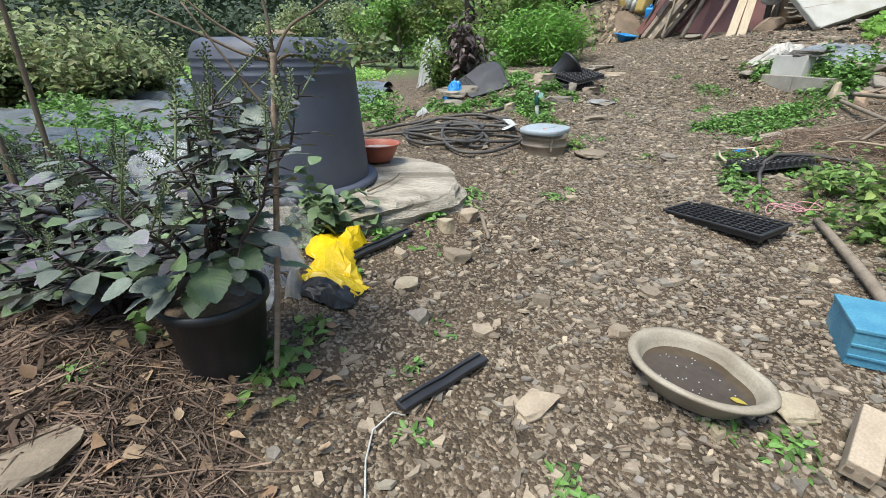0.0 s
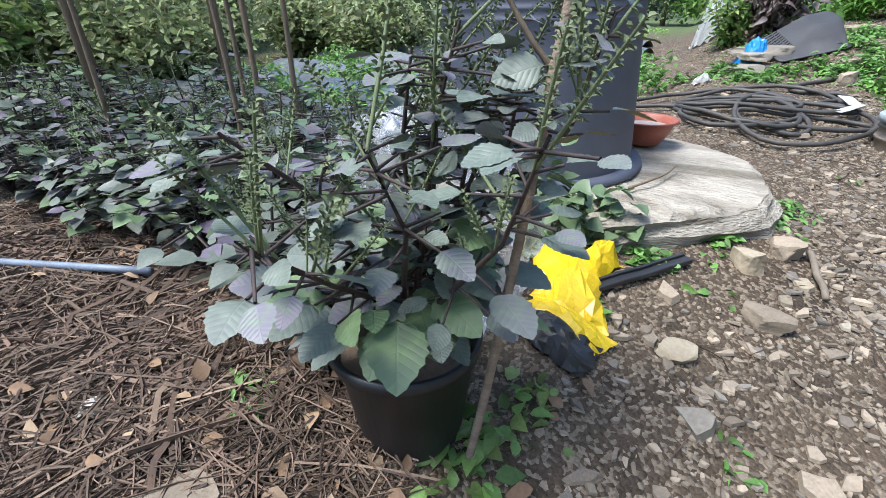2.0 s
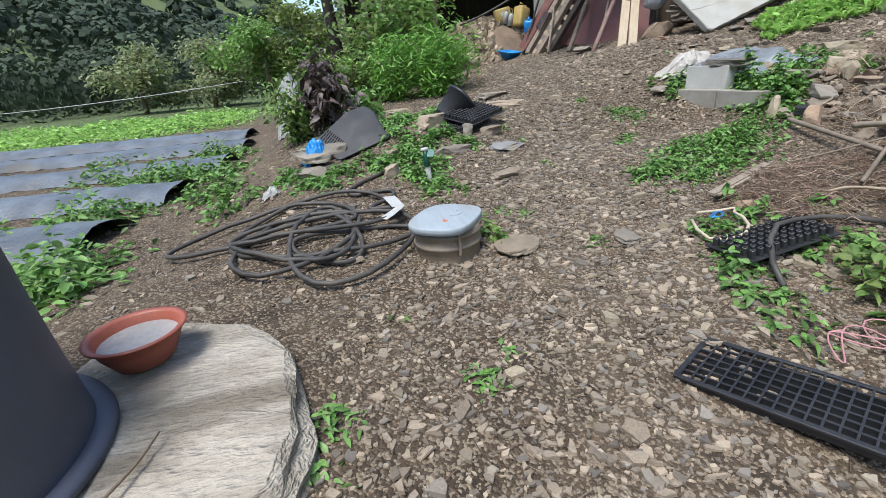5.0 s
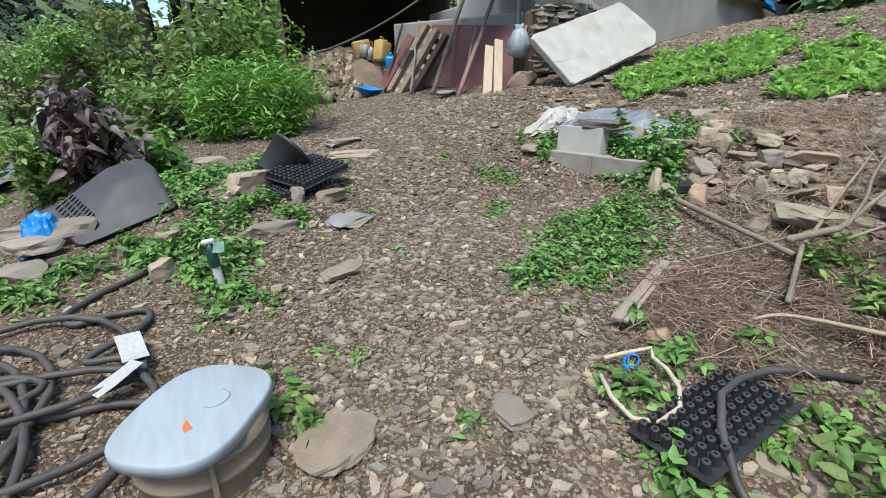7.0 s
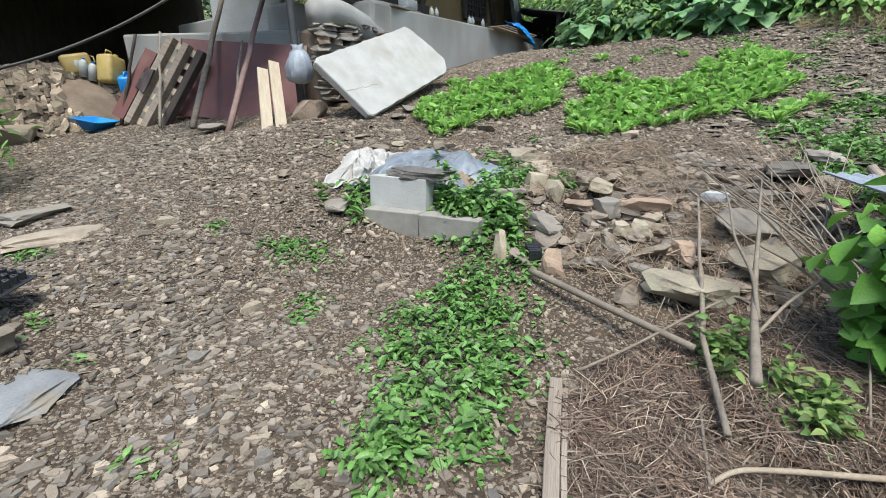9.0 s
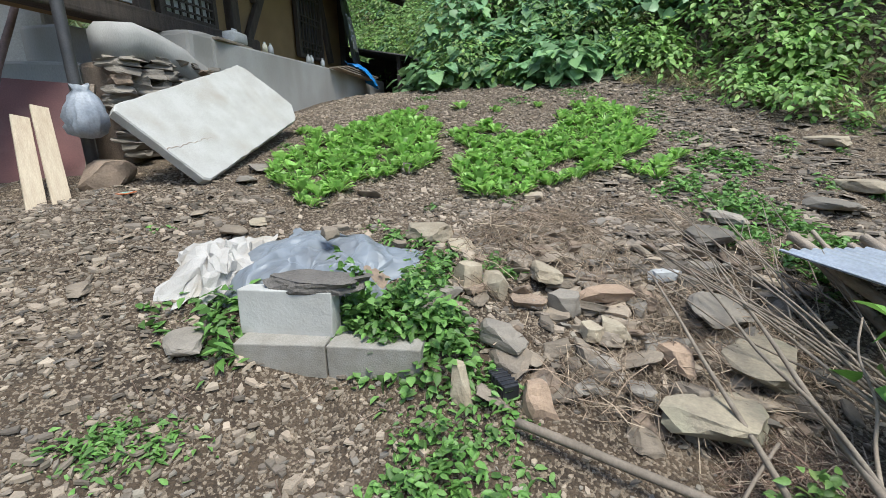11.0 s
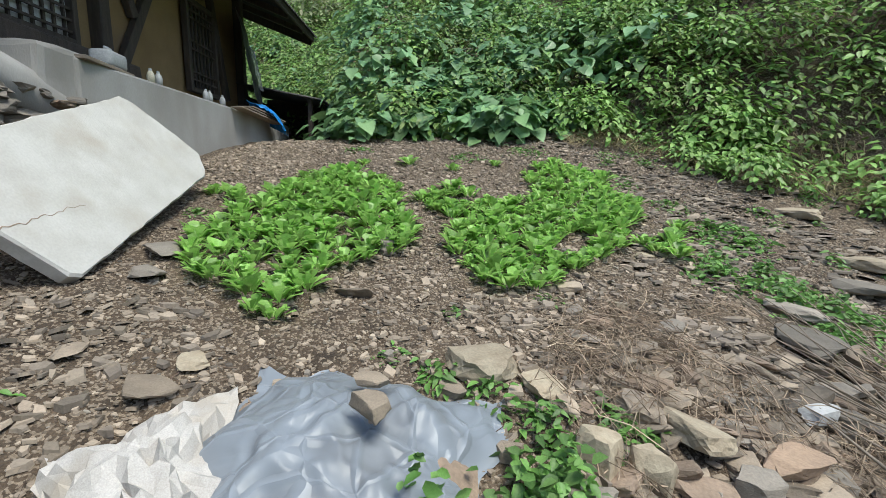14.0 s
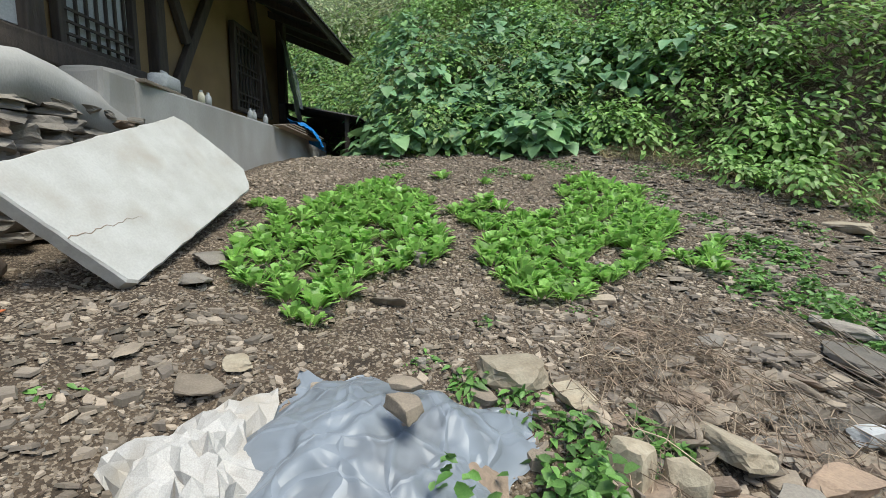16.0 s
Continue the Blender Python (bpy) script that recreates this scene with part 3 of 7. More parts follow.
for (x0, z0, x1, z1) in ((2.2, 0.05, 3.15, 1.6), (2.55, 0.75, 2.12, 1.6), (4.75, 0.2, 4.25, 2.0)):
    ln, an = math.hypot(x1 - x0, z1 - z0), math.degrees(math.atan2(z1 - z0, x1 - x0))
    part("brace", box(ln, 0.08, 0.12, ((x0 + x1) / 2, -0.05, (z0 + z1) / 2), 0.01, pose(0, 0, 0, 0, -an, 0) @ pose(0, 0, -0.06)), DARKWOOD, house, "dark diagonal brace")


def lattice(name, w, h, at, cols, rows, parent, backing):
    win = part(name, box(w + 0.02, 0.03, h + 0.02, (at[0], at[1] + 0.045, at[2] - 0.01), 0.0), backing, parent, "lattice window")
    for sx in (-1, 1):
        part("frame", box(0.06, 0.08, h + 0.12, (at[0] + sx * (w / 2 + 0.03), at[1], at[2] - 0.06), 0.006), DARKWOOD, win)
    for z in (-0.06, h):
        part("frame", box(w, 0.08, 0.06, (at[0], at[1], at[2] + z), 0.006), DARKWOOD, win)
    for i in range(cols):
        part("bar", box(0.022, 0.022, h, (at[0] - w / 2 + (i + 0.5) * w / cols, at[1] + 0.012, at[2]), 0), DARKWOOD, win)
    for z in rows:
        part("bar", box(w, 0.018, 0.022, (at[0], at[1] - 0.01, at[2] + z), 0), DARKWOOD, win)
    return win


lattice("window", 0.78, 0.95, (1.22, -0.06, 0.26), 7, (0.05, 0.15, 0.25, 0.62, 0.72), house, WHITEPL)
lattice("window", 0.70, 1.1, (3.98 + 0.0, -0.075, 0.22), 7, (0.1, 0.2, 0.5, 0.6, 0.9, 1.0), house, BLACKPL)
part("panel", box(1.3, 0.03, 0.9, (0.0, -0.02, 0.25), 0.004), WHITEPL, house, "whitewashed wall panel")


def roof_sheet(w, d, wave=0.076, amp=0.012):
    n = int(w / wave * 6)
    x = np.linspace(-w / 2, w / 2, n)
    z = amp * np.sin(x * 2 * np.pi / wave)
    V = np.concatenate([np.stack([x, np.full(n, y), z + t], 1) for y, t in ((0, 0), (d, 0), (d, 0.006), (0, 0.006))])
    i = np.arange(n - 1)
    F = np.concatenate([np.stack([i + a * n, i + 1 + a * n, i + 1 + b * n, i + b * n], 1) for a, b in ((0, 1), (1, 2), (2, 3), (3, 0))])
    return V, F


V, F = roof_sheet(6.6, 3.2)
M = np.array(pose(3.1, -1.12, 1.63, 21, 0, 0))
roof = raw("roof", V @ M[:3, :3].T + M[:3, 3], [F], ROOFDARK, house, False, "dark corrugated roof with deep eaves")
part("eave_board", box(6.5, 0.04, 0.10, (3.1, -1.05, 1.55), 0.005), DARKWOOD, house)
for i in range(8):
    part("rafter", box(0.07, 1.6, 0.09, (0.2 + i * 0.8, 0, 0), 0.006, pose(0, -0.25, 1.82, 21, 0, 0)), DARKWOOD, house)
part("gable_board", box(0.05, 3.0, 0.16, (6.36, 0, 0), 0.005, pose(0, 0.4, 2.02, 21, 0, 0)), DARKWOOD, house)

# terrace the house stands on, with its retaining walls
structure("wall_terrace", box(5.2, 3.6, 2.2, (9.5, 10.0, 0.66), 0.03, wobble=0.01, cuts=2), CONCRETE, "smooth grey cement retaining wall below the house", "wall")
structure("wall_terrace_west", box(1.5, 3.0, 2.0, (6.55, 10.45, 0.85), 0.03, wobble=0.012, cuts=3), CONCRETE, "pale cement footing of the house", "wall")
structure("wall_footing", box(2.4, 0.3, 1.55, (5.28, 9.9, 0.95), 0.03, pose(0, 0, 0, 0, 0, -57), wobble=0.015, cuts=3), CONCRETE, "low pale cement wall behind leaning boards", "wall")
structure("wall_footing_upper", box(1.0, 0.25, 0.8, (5.75, 9.75, 2.4), 0.03, pose(0, 0, 0, 0, 0, -57), wobble=0.01, cuts=2), WHITEPL, "whitewashed wall above the footing", "wall")
structure("wall_terrace_corner", box(0.95, 0.8, 1.0, (7.05, 8.62, 1.9), 0.05, wobble=0.02, cuts=3), CONCRETE, "rounded cement corner of the terrace", "wall")
bm = bmesh.new()
prof = [(0, 0.62), (0.25, 0.66), (0.5, 0.62), (0.9, 0.5), (1.2, 0.38), (1.36, 0.2)]
for i, (x, top) in enumerate(prof):
    for (y, z) in ((0.0, top - 0.30), (-0.02, top - 0.10), (0.04, top), (0.2, top + 0.01), (0.30, top - 0.05), (0.30, top - 0.34)):
        bm.verts.new((x, y, z))
bm.verts.ensure_lookup_table()
for i in range(len(prof) - 1):
    for k in range(6):
        a, b = i * 6 + k, i * 6 + (k + 1) % 6
        bm.faces.new([bm.verts[j] for j in (a, b, b + 6, a + 6)])
for i in (0, len(prof) - 1):
    bm.faces.new([bm.verts[i * 6 + k] for k in range(6)])
bmesh.ops.transform(bm, matrix=pose(5.7, 8.22, 2.17), verts=bm.verts)
structure("wall_ramp", bm, CONCRETE, "sloping cement wing wall beside the terrace", "wall", True)

# dry-stone face under the wing wall
drystone = tagged(part("wall_drystone", box(1.3, 0.5, 1.0, (6.45, 8.58, 1.5), 0.05), EARTHROCK), "stacked dark shale bank under the wing wall", "stone wall", kind="structure")
sr = random.Random(4)
z = 1.62
while z < 2.52:
    x = 5.62
    th = sr.uniform(0.05, 0.09)
    while x < 7.0:
        w = sr.uniform(0.18, 0.42)
        if z < 2.75 - 0.28 * max(0, x - 5.9):
            st = part("stone", rock(w, 0.3, th * 1.5, sr.randint(0, 999), 0.06, layers=5), SLATE if sr.random() < .7 else EARTHROCK, drystone)
            st.matrix_world = pose(x + w / 2, 8.3 + sr.uniform(-.05, .03), z + th / 2, sr.uniform(-4, 4), sr.uniform(-4, 4), sr.uniform(-8, 8))
        x += w * 0.93
    z += th

# leaning slab
def leaning_slab():
    t = thing("concrete_slab", pose(0, 0, 0), "large white concrete slab with a crack, leaning on stones", "slab")
    bm = bmesh.new()
    outline = [(0.03, 0), (1.66, 0.01), (1.73, 0.05), (1.84, 0.17), (1.83, 0.24), (1.62, 0.74), (1.56, 0.79), (0.7, 0.81), (-0.10, 0.82), (-0.15, 0.78), (-0.02, 0.04)]
    fine = []
    for p, q in zip(outline, outline[1:] + outline[:1]):
        n = max(1, int(math.dist(p, q) / 0.06))
        fine += [(p[0] + (q[0] - p[0]) * i / n, p[1] + (q[1] - p[1]) * i / n) for i in range(n)]
    lo = [bm.verts.new((x + noise.noise((x * 9, y * 9, 1)) * .012, y + noise.noise((x * 9, y * 9, 5)) * .012, -0.085)) for x, y in fine]
    md = [bm.verts.new((v.co.x + noise.noise(v.co * 20) * .008, v.co.y + noise.noise(v.co * 20 + Vector((9, 0, 0))) * .008, -0.012)) for v in lo]
    hi = [bm.verts.new((0.85 + (v.co.x - 0.85) * 0.988, 0.4 + (v.co.y - 0.4) * 0.98, 0)) for v in lo]
    n = len(fine)
    for a, b in ((lo, md), (md, hi)):
        for i in range(n):
            bm.faces.new((a[i], a[(i + 1) % n], b[(i + 1) % n], b[i]))
    bm.faces.new(hi)
    bm.faces.new(lo[::-1])
    b, r = Vector((5.42, 7.2, 1.44)), Vector((7.03, 7.31, 1.95))
    u = (r - b).normalized()
    back = Vector((0, 0, 1)).cross(u).normalized()
    v = u.cross(back) * math.cos(radians(35)) + back * math.sin(radians(35))
    t.matrix_world = Matrix.Translation(b) @ Matrix((u, v, u.cross(v))).transposed().to_4x4()
    part("panel", bm, WHITESLAB, t)
    crack = [(-0.07 + 0.025 * i, 0.37 - 0.0042 * i + 0.007 * math.sin(i * 2.1) + 0.006 * math.sin(i * 0.9), 0.0005) for i in range(21)]
    tube("crack", crack, np.linspace(0.0032, 0.0012, 21), EARTHROCK, t, 4, "thin dark crack")
    return t


leaning_slab()

# ---- yard: the large things ----
# flat ledge rock
bm = bmesh.new()
edge = [(-1.75, 2.2), (-1.0, 1.98), (-0.45, 2.06), (-0.12, 2.32), (0.10, 2.50), (0.14, 2.70), (0.09, 3.15), (-0.12, 3.45), (-0.7, 3.7), (-1.5, 3.6), (-1.95, 3.0)]
fine = []
for p, q in zip(edge, edge[1:] + edge[:1]):
    n = max(1, int(math.dist(p, q) / 0.05))
    fine += [(p[0] + (q[0] - p[0]) * i / n, p[1] + (q[1] - p[1]) * i / n) for i in range(n)]
cx, cy = -0.9, 2.8
levels = [(1.0, 0.12), (1.02, 0.22), (0.985, 0.25), (1.0, 0.285), (0.985, 0.31), (0.99, 0.345), (0.97, 0.37), (0.965, 0.395), (0.93, 0.412), (0.8, 0.418), (0.6, 0.42), (0.35, 0.422), (0.12, 0.42)]
rings = []
for li, (k, z) in enumerate(levels):
    ring = []
    for x, y in fine:
        w = 1 + 0.022 * noise.noise((x * 3, y * 3, li * 0.9)) + 0.03 * noise.noise((x * 4, y * 4, li * 3.0)) * (1 if li < 9 else 0.4) + 0.010 * noise.noise((x * 17, y * 17, li * 3.0))
        zz = z + (0.014 * noise.noise((x * 3, y * 7, z * 6)) + 0.010 * noise.noise((x * 9, y * 22, li)))
        ring.append(bm.verts.new((cx + (x - cx) * k * w, cy + (y - cy) * k * w, zz)))
    rings.append(ring)
n = len(fine)
for a, b in zip(rings, rings[1:]):
    for i in range(n):
        bm.faces.new((a[i], a[(i + 1) % n], b[(i + 1) % n], b[i]))
bm.faces.new(rings[-1])
tagged(part("flat_rock", bm, LEDGE), "broad flat layered grey rock bearing a tub", "rock")

# upside-down tub on it
tub = thing("rubber_tub", pose(-0.94, 2.74, 0.42) @ Matrix.Diagonal((1, 1, 1.045, 1)), "large grey rubber tub turned upside down on a flat rock", "tub")
part("body", lathe([(0.475, 0.03), (0.468, 0.12), (0.462, 0.2), (0.452, 0.36), (0.443, 0.5), (0.436, 0.595), (0.4385, 0.60), (0.4385, 0.607), (0.4355, 0.611), (0.435, 0.632), (0.4375, 0.636), (0.4375, 0.643), (0.4345, 0.647), (0.433, 0.668), (0.4355, 0.672), (0.435, 0.679), (0.432, 0.683), (0.428, 0.705), (0.412, 0.735), (0.39, 0.757), (0.36, 0.768), (0.2, 0.772), (0, 0.772)], 64, wob=0.004), TUBGREY, tub, "", True)
part("rim", lathe([(0.47, 0.035), (0.50, 0.04), (0.525, 0.03), (0.53, 0.012), (0.515, 0.002), (0.49, 0.006), (0.475, 0.03)], 64), TUBGREY, tub, "rolled rim", True)

# what lies on the rock and the tub
tw_ = tagged(tube("twig", curve_through([(-0.42, 2.42, 0.445), (-0.36, 2.52, 0.45), (-0.30, 2.66, 0.45), (-0.27, 2.76, 0.46)], 5), np.linspace(0.006, 0.003, 16), BARK, None, 6), "dry brown twig lying on the flat rock", "twig")

# ---- sheets, bags and cloths ----
def crumpled(name, sx, sy, hgt, material, m, parent=None, label="", seed=0, n=26, folds=5.0, ragged=0.08, drape=True, edge_drop=1.0, facets=False, aniso=1.0, crease=0.011, wrinkle=0.0, lump=1.0):
    """A crumpled sheet or bag over a low mound, its skirt resting on what lies below."""
    off = Vector((seed * 3.7, seed * 1.3, seed * 2.1))
    V = np.zeros((n * n, 3))
    for i in range(n):
        for j in range(n):
            u, v = i / (n - 1) * 2 - 1, j / (n - 1) * 2 - 1
            r = max(abs(u), abs(v)) * 0.6 + math.hypot(u, v) * 0.4
            k = 1 + ragged * noise.noise(Vector((u * 2.3, v * 2.3, 0)) + off) * 2
            dome = max(0.0, 1 - r ** 2.4 * edge_drop)
            ridge = 1 - abs(noise.noise(Vector((u * folds * .5 * aniso, v * folds * .5, 1.0)) + off)) * 2
            fine = 0.8 - 2.2 * abs(noise.noise(Vector((u * folds * 1.3 * aniso + v, v * folds * 1.1, 4.0)) + off)) + 0.5 * noise.noise(Vector((u * folds * 3.1 * aniso, v * folds * 3.1, 7.0)) + off)
            V[i * n + j] = (u * k * sx / 2, v * k * sy / 2, hgt * dome * (0.86 + 0.12 * ridge * lump) + lump * hgt * (0.12 * ridge * (0.3 + dome) + 0.10 * fine) + wrinkle * hgt * (0.5 - abs(noise.noise(Vector((u * folds * 2.2 * aniso + v * 1.5, v * folds * 2.2 - u, 11.0)) + off)) * 2.4 + 0.4 * abs(noise.noise(Vector((u * folds * 5, v * folds * 5 * aniso, 13.0)) + off))) * (0.35 + dome) + 0.006)
    if drape:
        W = np.array([m @ Vector(p) for p in V])
        base = np.array(m.translation)[2]
        V[:, 2] += height(W[:, 0], W[:, 1]) - base
    idx = np.arange(n * n).reshape(n, n)
    F = np.stack([idx[:-1, :-1], idx[1:, :-1], idx[1:, 1:], idx[:-1, 1:]], -1).reshape(-1, 4)
    if facets:
        r = np.random.default_rng(seed)
        V[:, :2] += r.uniform(-.34, .34, (n * n, 2)) * np.array([sx, sy]) / n
        V[:, 2] += r.uniform(-1, 1, n * n) * min(crease, hgt * 0.09) + 0.008
        flip = r.uniform(0, 1, len(F)) < 0.5
        A = np.where(flip[:, None], F[:, [0, 1, 2]], F[:, [0, 1, 3]])
        B = np.where(flip[:, None], F[:, [0, 2, 3]], F[:, [1, 2, 3]])
        F = np.concatenate([A, B])
    ob = raw(name, V, [F], material, parent, not facets, label)
    ob.matrix_basis = parent.matrix_basis.inverted() @ m if parent else m
    return ob


sack = thing("yellow_bag", spot(-0.5, 1.85, 0, 14), "crumpled bright yellow plastic sack beside the flat rock", "plastic bag")
crumpled("sack_body", 0.22, 0.40, 0.06, YELLOW, spot(-0.5, 1.86, 0, 14), sack, "", seed=3, n=10, folds=2, ragged=0.24, facets=True)
crumpled("flap", 0.25, 0.13, 0.045, YELLOW, spot(-0.46, 1.66, 0.02, -24), sack, "folded flap", seed=9, n=9, folds=2, facets=True)
crumpled("corner", 0.09, 0.14, 0.11, YELLOW, spot(-0.43, 1.98, 0, -30), sack, "corner standing up", seed=44, n=8, folds=2, facets=True)
tagged(crumpled("black_bag", 0.22, 0.13, 0.05, BLACKPL, spot(-0.46, 1.59, 0, -14), seed=5, n=12, folds=3, facets=True), "crumpled glossy black plastic bag on the ground", "plastic bag")
heap = thing("plastic_film", spot(-1.12, 1.90, 0, -14), "heap wrapped in clear crumpled plastic film", "plastic sheet")
crumpled("film", 1.06, 0.66, 0.40, CRINKLED, heap.matrix_basis, heap, "clear crumpled film", seed=2, n=80, folds=3.2, aniso=0.8, wrinkle=0.055)
crumpled("torn_strip", 0.30, 0.34, 0.10, CRINKLED, heap.matrix_basis @ pose(0.40, -0.30, 0), heap, "torn strip of film", seed=33, n=34, folds=3, ragged=0.2, wrinkle=0.12)
tagged(crumpled("plastic_film", 0.7, 0.7, 0.18, FILMWHITE, spot(-2.1, 2.6, 0, 20), seed=12, n=24, folds=4, facets=True), "crumpled milky plastic film beside the bed", "plastic sheet")
tagged(crumpled("plastic_scrap", 0.14, 0.10, 0.06, FILMWHITE, spot(-0.24, 5.4, 0, 20), seed=14, n=12, folds=4, facets=True), "scrap of white plastic bag in grass", "plastic scrap")
tagged(crumpled("plastic_scrap", 0.07, 0.06, 0.02, FILMWHITE, spot(-1.32, 0.84, 0, 50), seed=15, n=10, folds=4), "small torn scrap of white plastic", "plastic scrap")
tagged(crumpled("clear_strip", 0.06, 0.16, 0.07, FILM, spot(-0.60, 1.6, 0, 10), seed=16, n=12, folds=4), "twisted strip of clear film", "plastic scrap")
# heap under film behind the blocks
tagged(crumpled("soil_mound", 0.72, 0.85, 0.14, EARTHROCK, spot(4.45, 5.68, -0.03, -8), seed=21, n=24, folds=4), "low heap of pale soil under plastic", "soil heap")
tagged(crumpled("plastic_sheet", 0.86, 0.98, 0.19, SHEET, spot(4.45, 5.68, 0, -8), seed=22, n=90, folds=3.2, ragged=0.14, aniso=0.7, wrinkle=0.05, lump=0.35), "translucent plastic sheet weighed down with a stone", "plastic sheet")
tagged(crumpled("white_cloth", 0.56, 0.46, 0.15, CLOTH, spot(4.30, 6.20, 0, 35), seed=24, n=20, folds=3.4, ragged=0.3, aniso=0.6, wrinkle=0.12, facets=True), "frayed dirty white cloth sack lying in folds", "cloth")
tagged(crumpled("blue_bag", 0.24, 0.24, 0.17, BLUEPL, spot(0.14, 5.98, 0.06, 10), seed=25, n=14, folds=4, facets=True), "crumpled blue plastic bag", "plastic bag")
tagged(crumpled("plastic_wrap", 0.5, 0.5, 0.62, FILMWHITE, spot(-0.2, 8.6, 0, 10), seed=27, n=18, folds=4, facets=True), "bulky bundle wrapped in milky plastic film", "plastic sheet")

# bowl on the rock
bowl = thing("bowl", pose(-0.47, 3.24, 0.43), "terracotta-red plastic bowl of cloudy water on the rock", "bowl")
part("shell", lathe([(0, 0.004), (0.09, 0.0), (0.1, 0.008), (0.135, 0.07), (0.15, 0.115), (0.168, 0.12), (0.17, 0.127), (0.15, 0.126), (0.142, 0.12), (0.128, 0.07), (0.094, 0.014), (0, 0.014)], 48), TERRA, bowl, "", True)
part("water", lathe([(0.134, 0.088), (0.06, 0.0885), (0, 0.0885)], 40), FILMWHITE, bowl, "cloudy pale water", True)

# foam box lid beyond the tub
lid = thing("foam_box", pose(-1.62, 2.62, 0.43, 0, 6, 20), "grey-blue foam box lid resting on the rock", "box")
part("lid", box(0.42, 0.26, 0.05, (0, 0, 0.06), 0.01), LIDGREY, lid)
part("body", box(0.38, 0.22, 0.06, (0, 0, 0), 0.006), DARKWOOD, lid, "dark underside")

tagged(crumpled("rag", 0.17, 0.08, 0.02, surface("tan_rag", (0.33, 0.25, 0.17), (0.24, 0.18, 0.12), 0.9, 20, 160, 0.4), pose(-0.9, 2.74, 1.228, 0, 0, 10), seed=71, n=12, folds=3, drape=False, facets=True), "stiff tan rag lying on the upturned tub", "rag")

# inspection chamber with its lid
cap = thing("inspection_cover", spot(0.885, 3.985, 0.03, 0), "rounded pale grey lid on a tan plastic pipe collar", "drain cover")
part("collar", lathe([(0.185, -0.06), (0.188, 0.02), (0.197, 0.025), (0.197, 0.04), (0.188, 0.045), (0.188, 0.085), (0.198, 0.09), (0.198, 0.105), (0.19, 0.11), (0.19, 0.135), (0.1, 0.136)], 48), COLLAR, cap, "tan ribbed pipe collar", True)
part("lid", lathe([(0.20, 0.128), (0.207, 0.132), (0.207, 0.162), (0.203, 0.168), (0.198, 0.17), (0.0, 0.171)], 64, lambda a: 0.90 / (abs(math.cos(a - 0.95) / 1.22) ** 3 + abs(math.sin(a - 0.95)) ** 3) ** (1 / 3)), LIDGREY, cap, "pale grey moulded lid", True)
part("clasp", box(0.016, 0.012, 0.13, (0.02, -0.205, 0.0), 0.003), COLLAR, cap)
tube("handle_ridge", [(0.05 + 0.045 * math.cos(a), 0.02 + 0.045 * math.sin(a), 0.172) for a in np.linspace(-2.2, 0.9, 12)], 0.003, LIDGREY, cap, 5)
part("mark", box(0.022, 0.07, 0.0015, (-0.03, -0.07, 0.1715), 0, pose(0, 0, 0, 0, 0, 20), cuts=1, wobble=0.006), ORANGE, cap, "worn orange mark")

# hose in loose coils
hr = np.random.default_rng(11)
pts = []
cx, cy = 0.06, 4.36
for i in range(170):
    a = i * 0.262
    k = i / 170
    ex, ey = 0.42 + 0.20 * math.sin(a * 0.31 + 1), 0.34 + 0.20 * math.cos(a * 0.37)
    ox, oy = 0.24 * math.sin(a * 0.21), 0.20 * math.sin(a * 0.26 + 2)
    pts.append((cx + ox + ex * math.cos(a), cy + oy + ey * math.sin(a), 0.018 + 0.024 * (0.5 + 0.5 * math.sin(a * 1.37 + k * 7)) + 0.03 * k))
tail = curve_through([pts[-1], (0.50, 4.62, 0.05), (0.66, 4.78, 0.03), (0.70, 4.94, 0.02), (0.58, 4.98, 0.02), (0.42, 4.94, 0.02), (0.38, 5.06, 0.02), (0.52, 5.24, 0.02), (0.76, 5.42, 0.02)], 7)
pts += [tuple(p) for p in tail[1:]]
pts = np.array(pts)
pts[:, 2] += height(pts[:, 0], pts[:, 1])
hose = tagged(tube("garden_hose", pts, 0.0148, HOSE, None, 8), "long dusty black rubber hose lying in loose coils", "hose")
tube("coupling", pts[-3:] + (pts[-1] - pts[-3]) * 0.4, 0.02, PIPEWHITE, hose, 10, "pale plastic end coupling")
lab = thing("hose_tag", spot(0.66, 4.52, 0.09, 25), "white paper tag folded over the hose", "paper tag")
part("sheet", box(0.09, 0.19, 0.002, (0.03, 0.06, 0), 0, pose(0, 0, 0, 8, 6, -12), wobble=0.004, cuts=2), WHITEPL, lab)
part("sheet", box(0.17, 0.08, 0.002, (-0.08, -0.09, -0.02), 0, pose(0, 0, 0, -6, -14, 10), wobble=0.004, cuts=2), WHITEPL, lab)

# standpipe
sp = thing("standpipe", spot(1.02, 5.05) @ pose(0, 0, 0, 3, -5, 0), "white water pipe with a green valve standing in weeds", "water pipe")
part("pipe", lathe([(0.021, -0.05), (0.021, 0.17), (0.0, 0.2)], 18), PIPEWHITE, sp, "", True)
part("valve", lathe([(0.025, 0.14), (0.027, 0.17), (0.027, 0.21), (0.02, 0.23), (0.016, 0.26), (0, 0.26)], 18), GREENPL, sp, "dark green valve", True)
part("cap", box(0.06, 0.035, 0.025, (0, 0, 0.26), 0.008), PIPEWHITE, sp, "", True)
part("ribbon", box(0.045, 0.004, 0.045, (0.03, -0.02, 0.22), 0, pose(0, 0, 0, 0, 25, 15), cuts=3, wobble=0.02), surface("mint_ribbon", (0.35, 0.62, 0.55), (0.45, 0.7, 0.62), 0.6), sp, "mint ribbon")


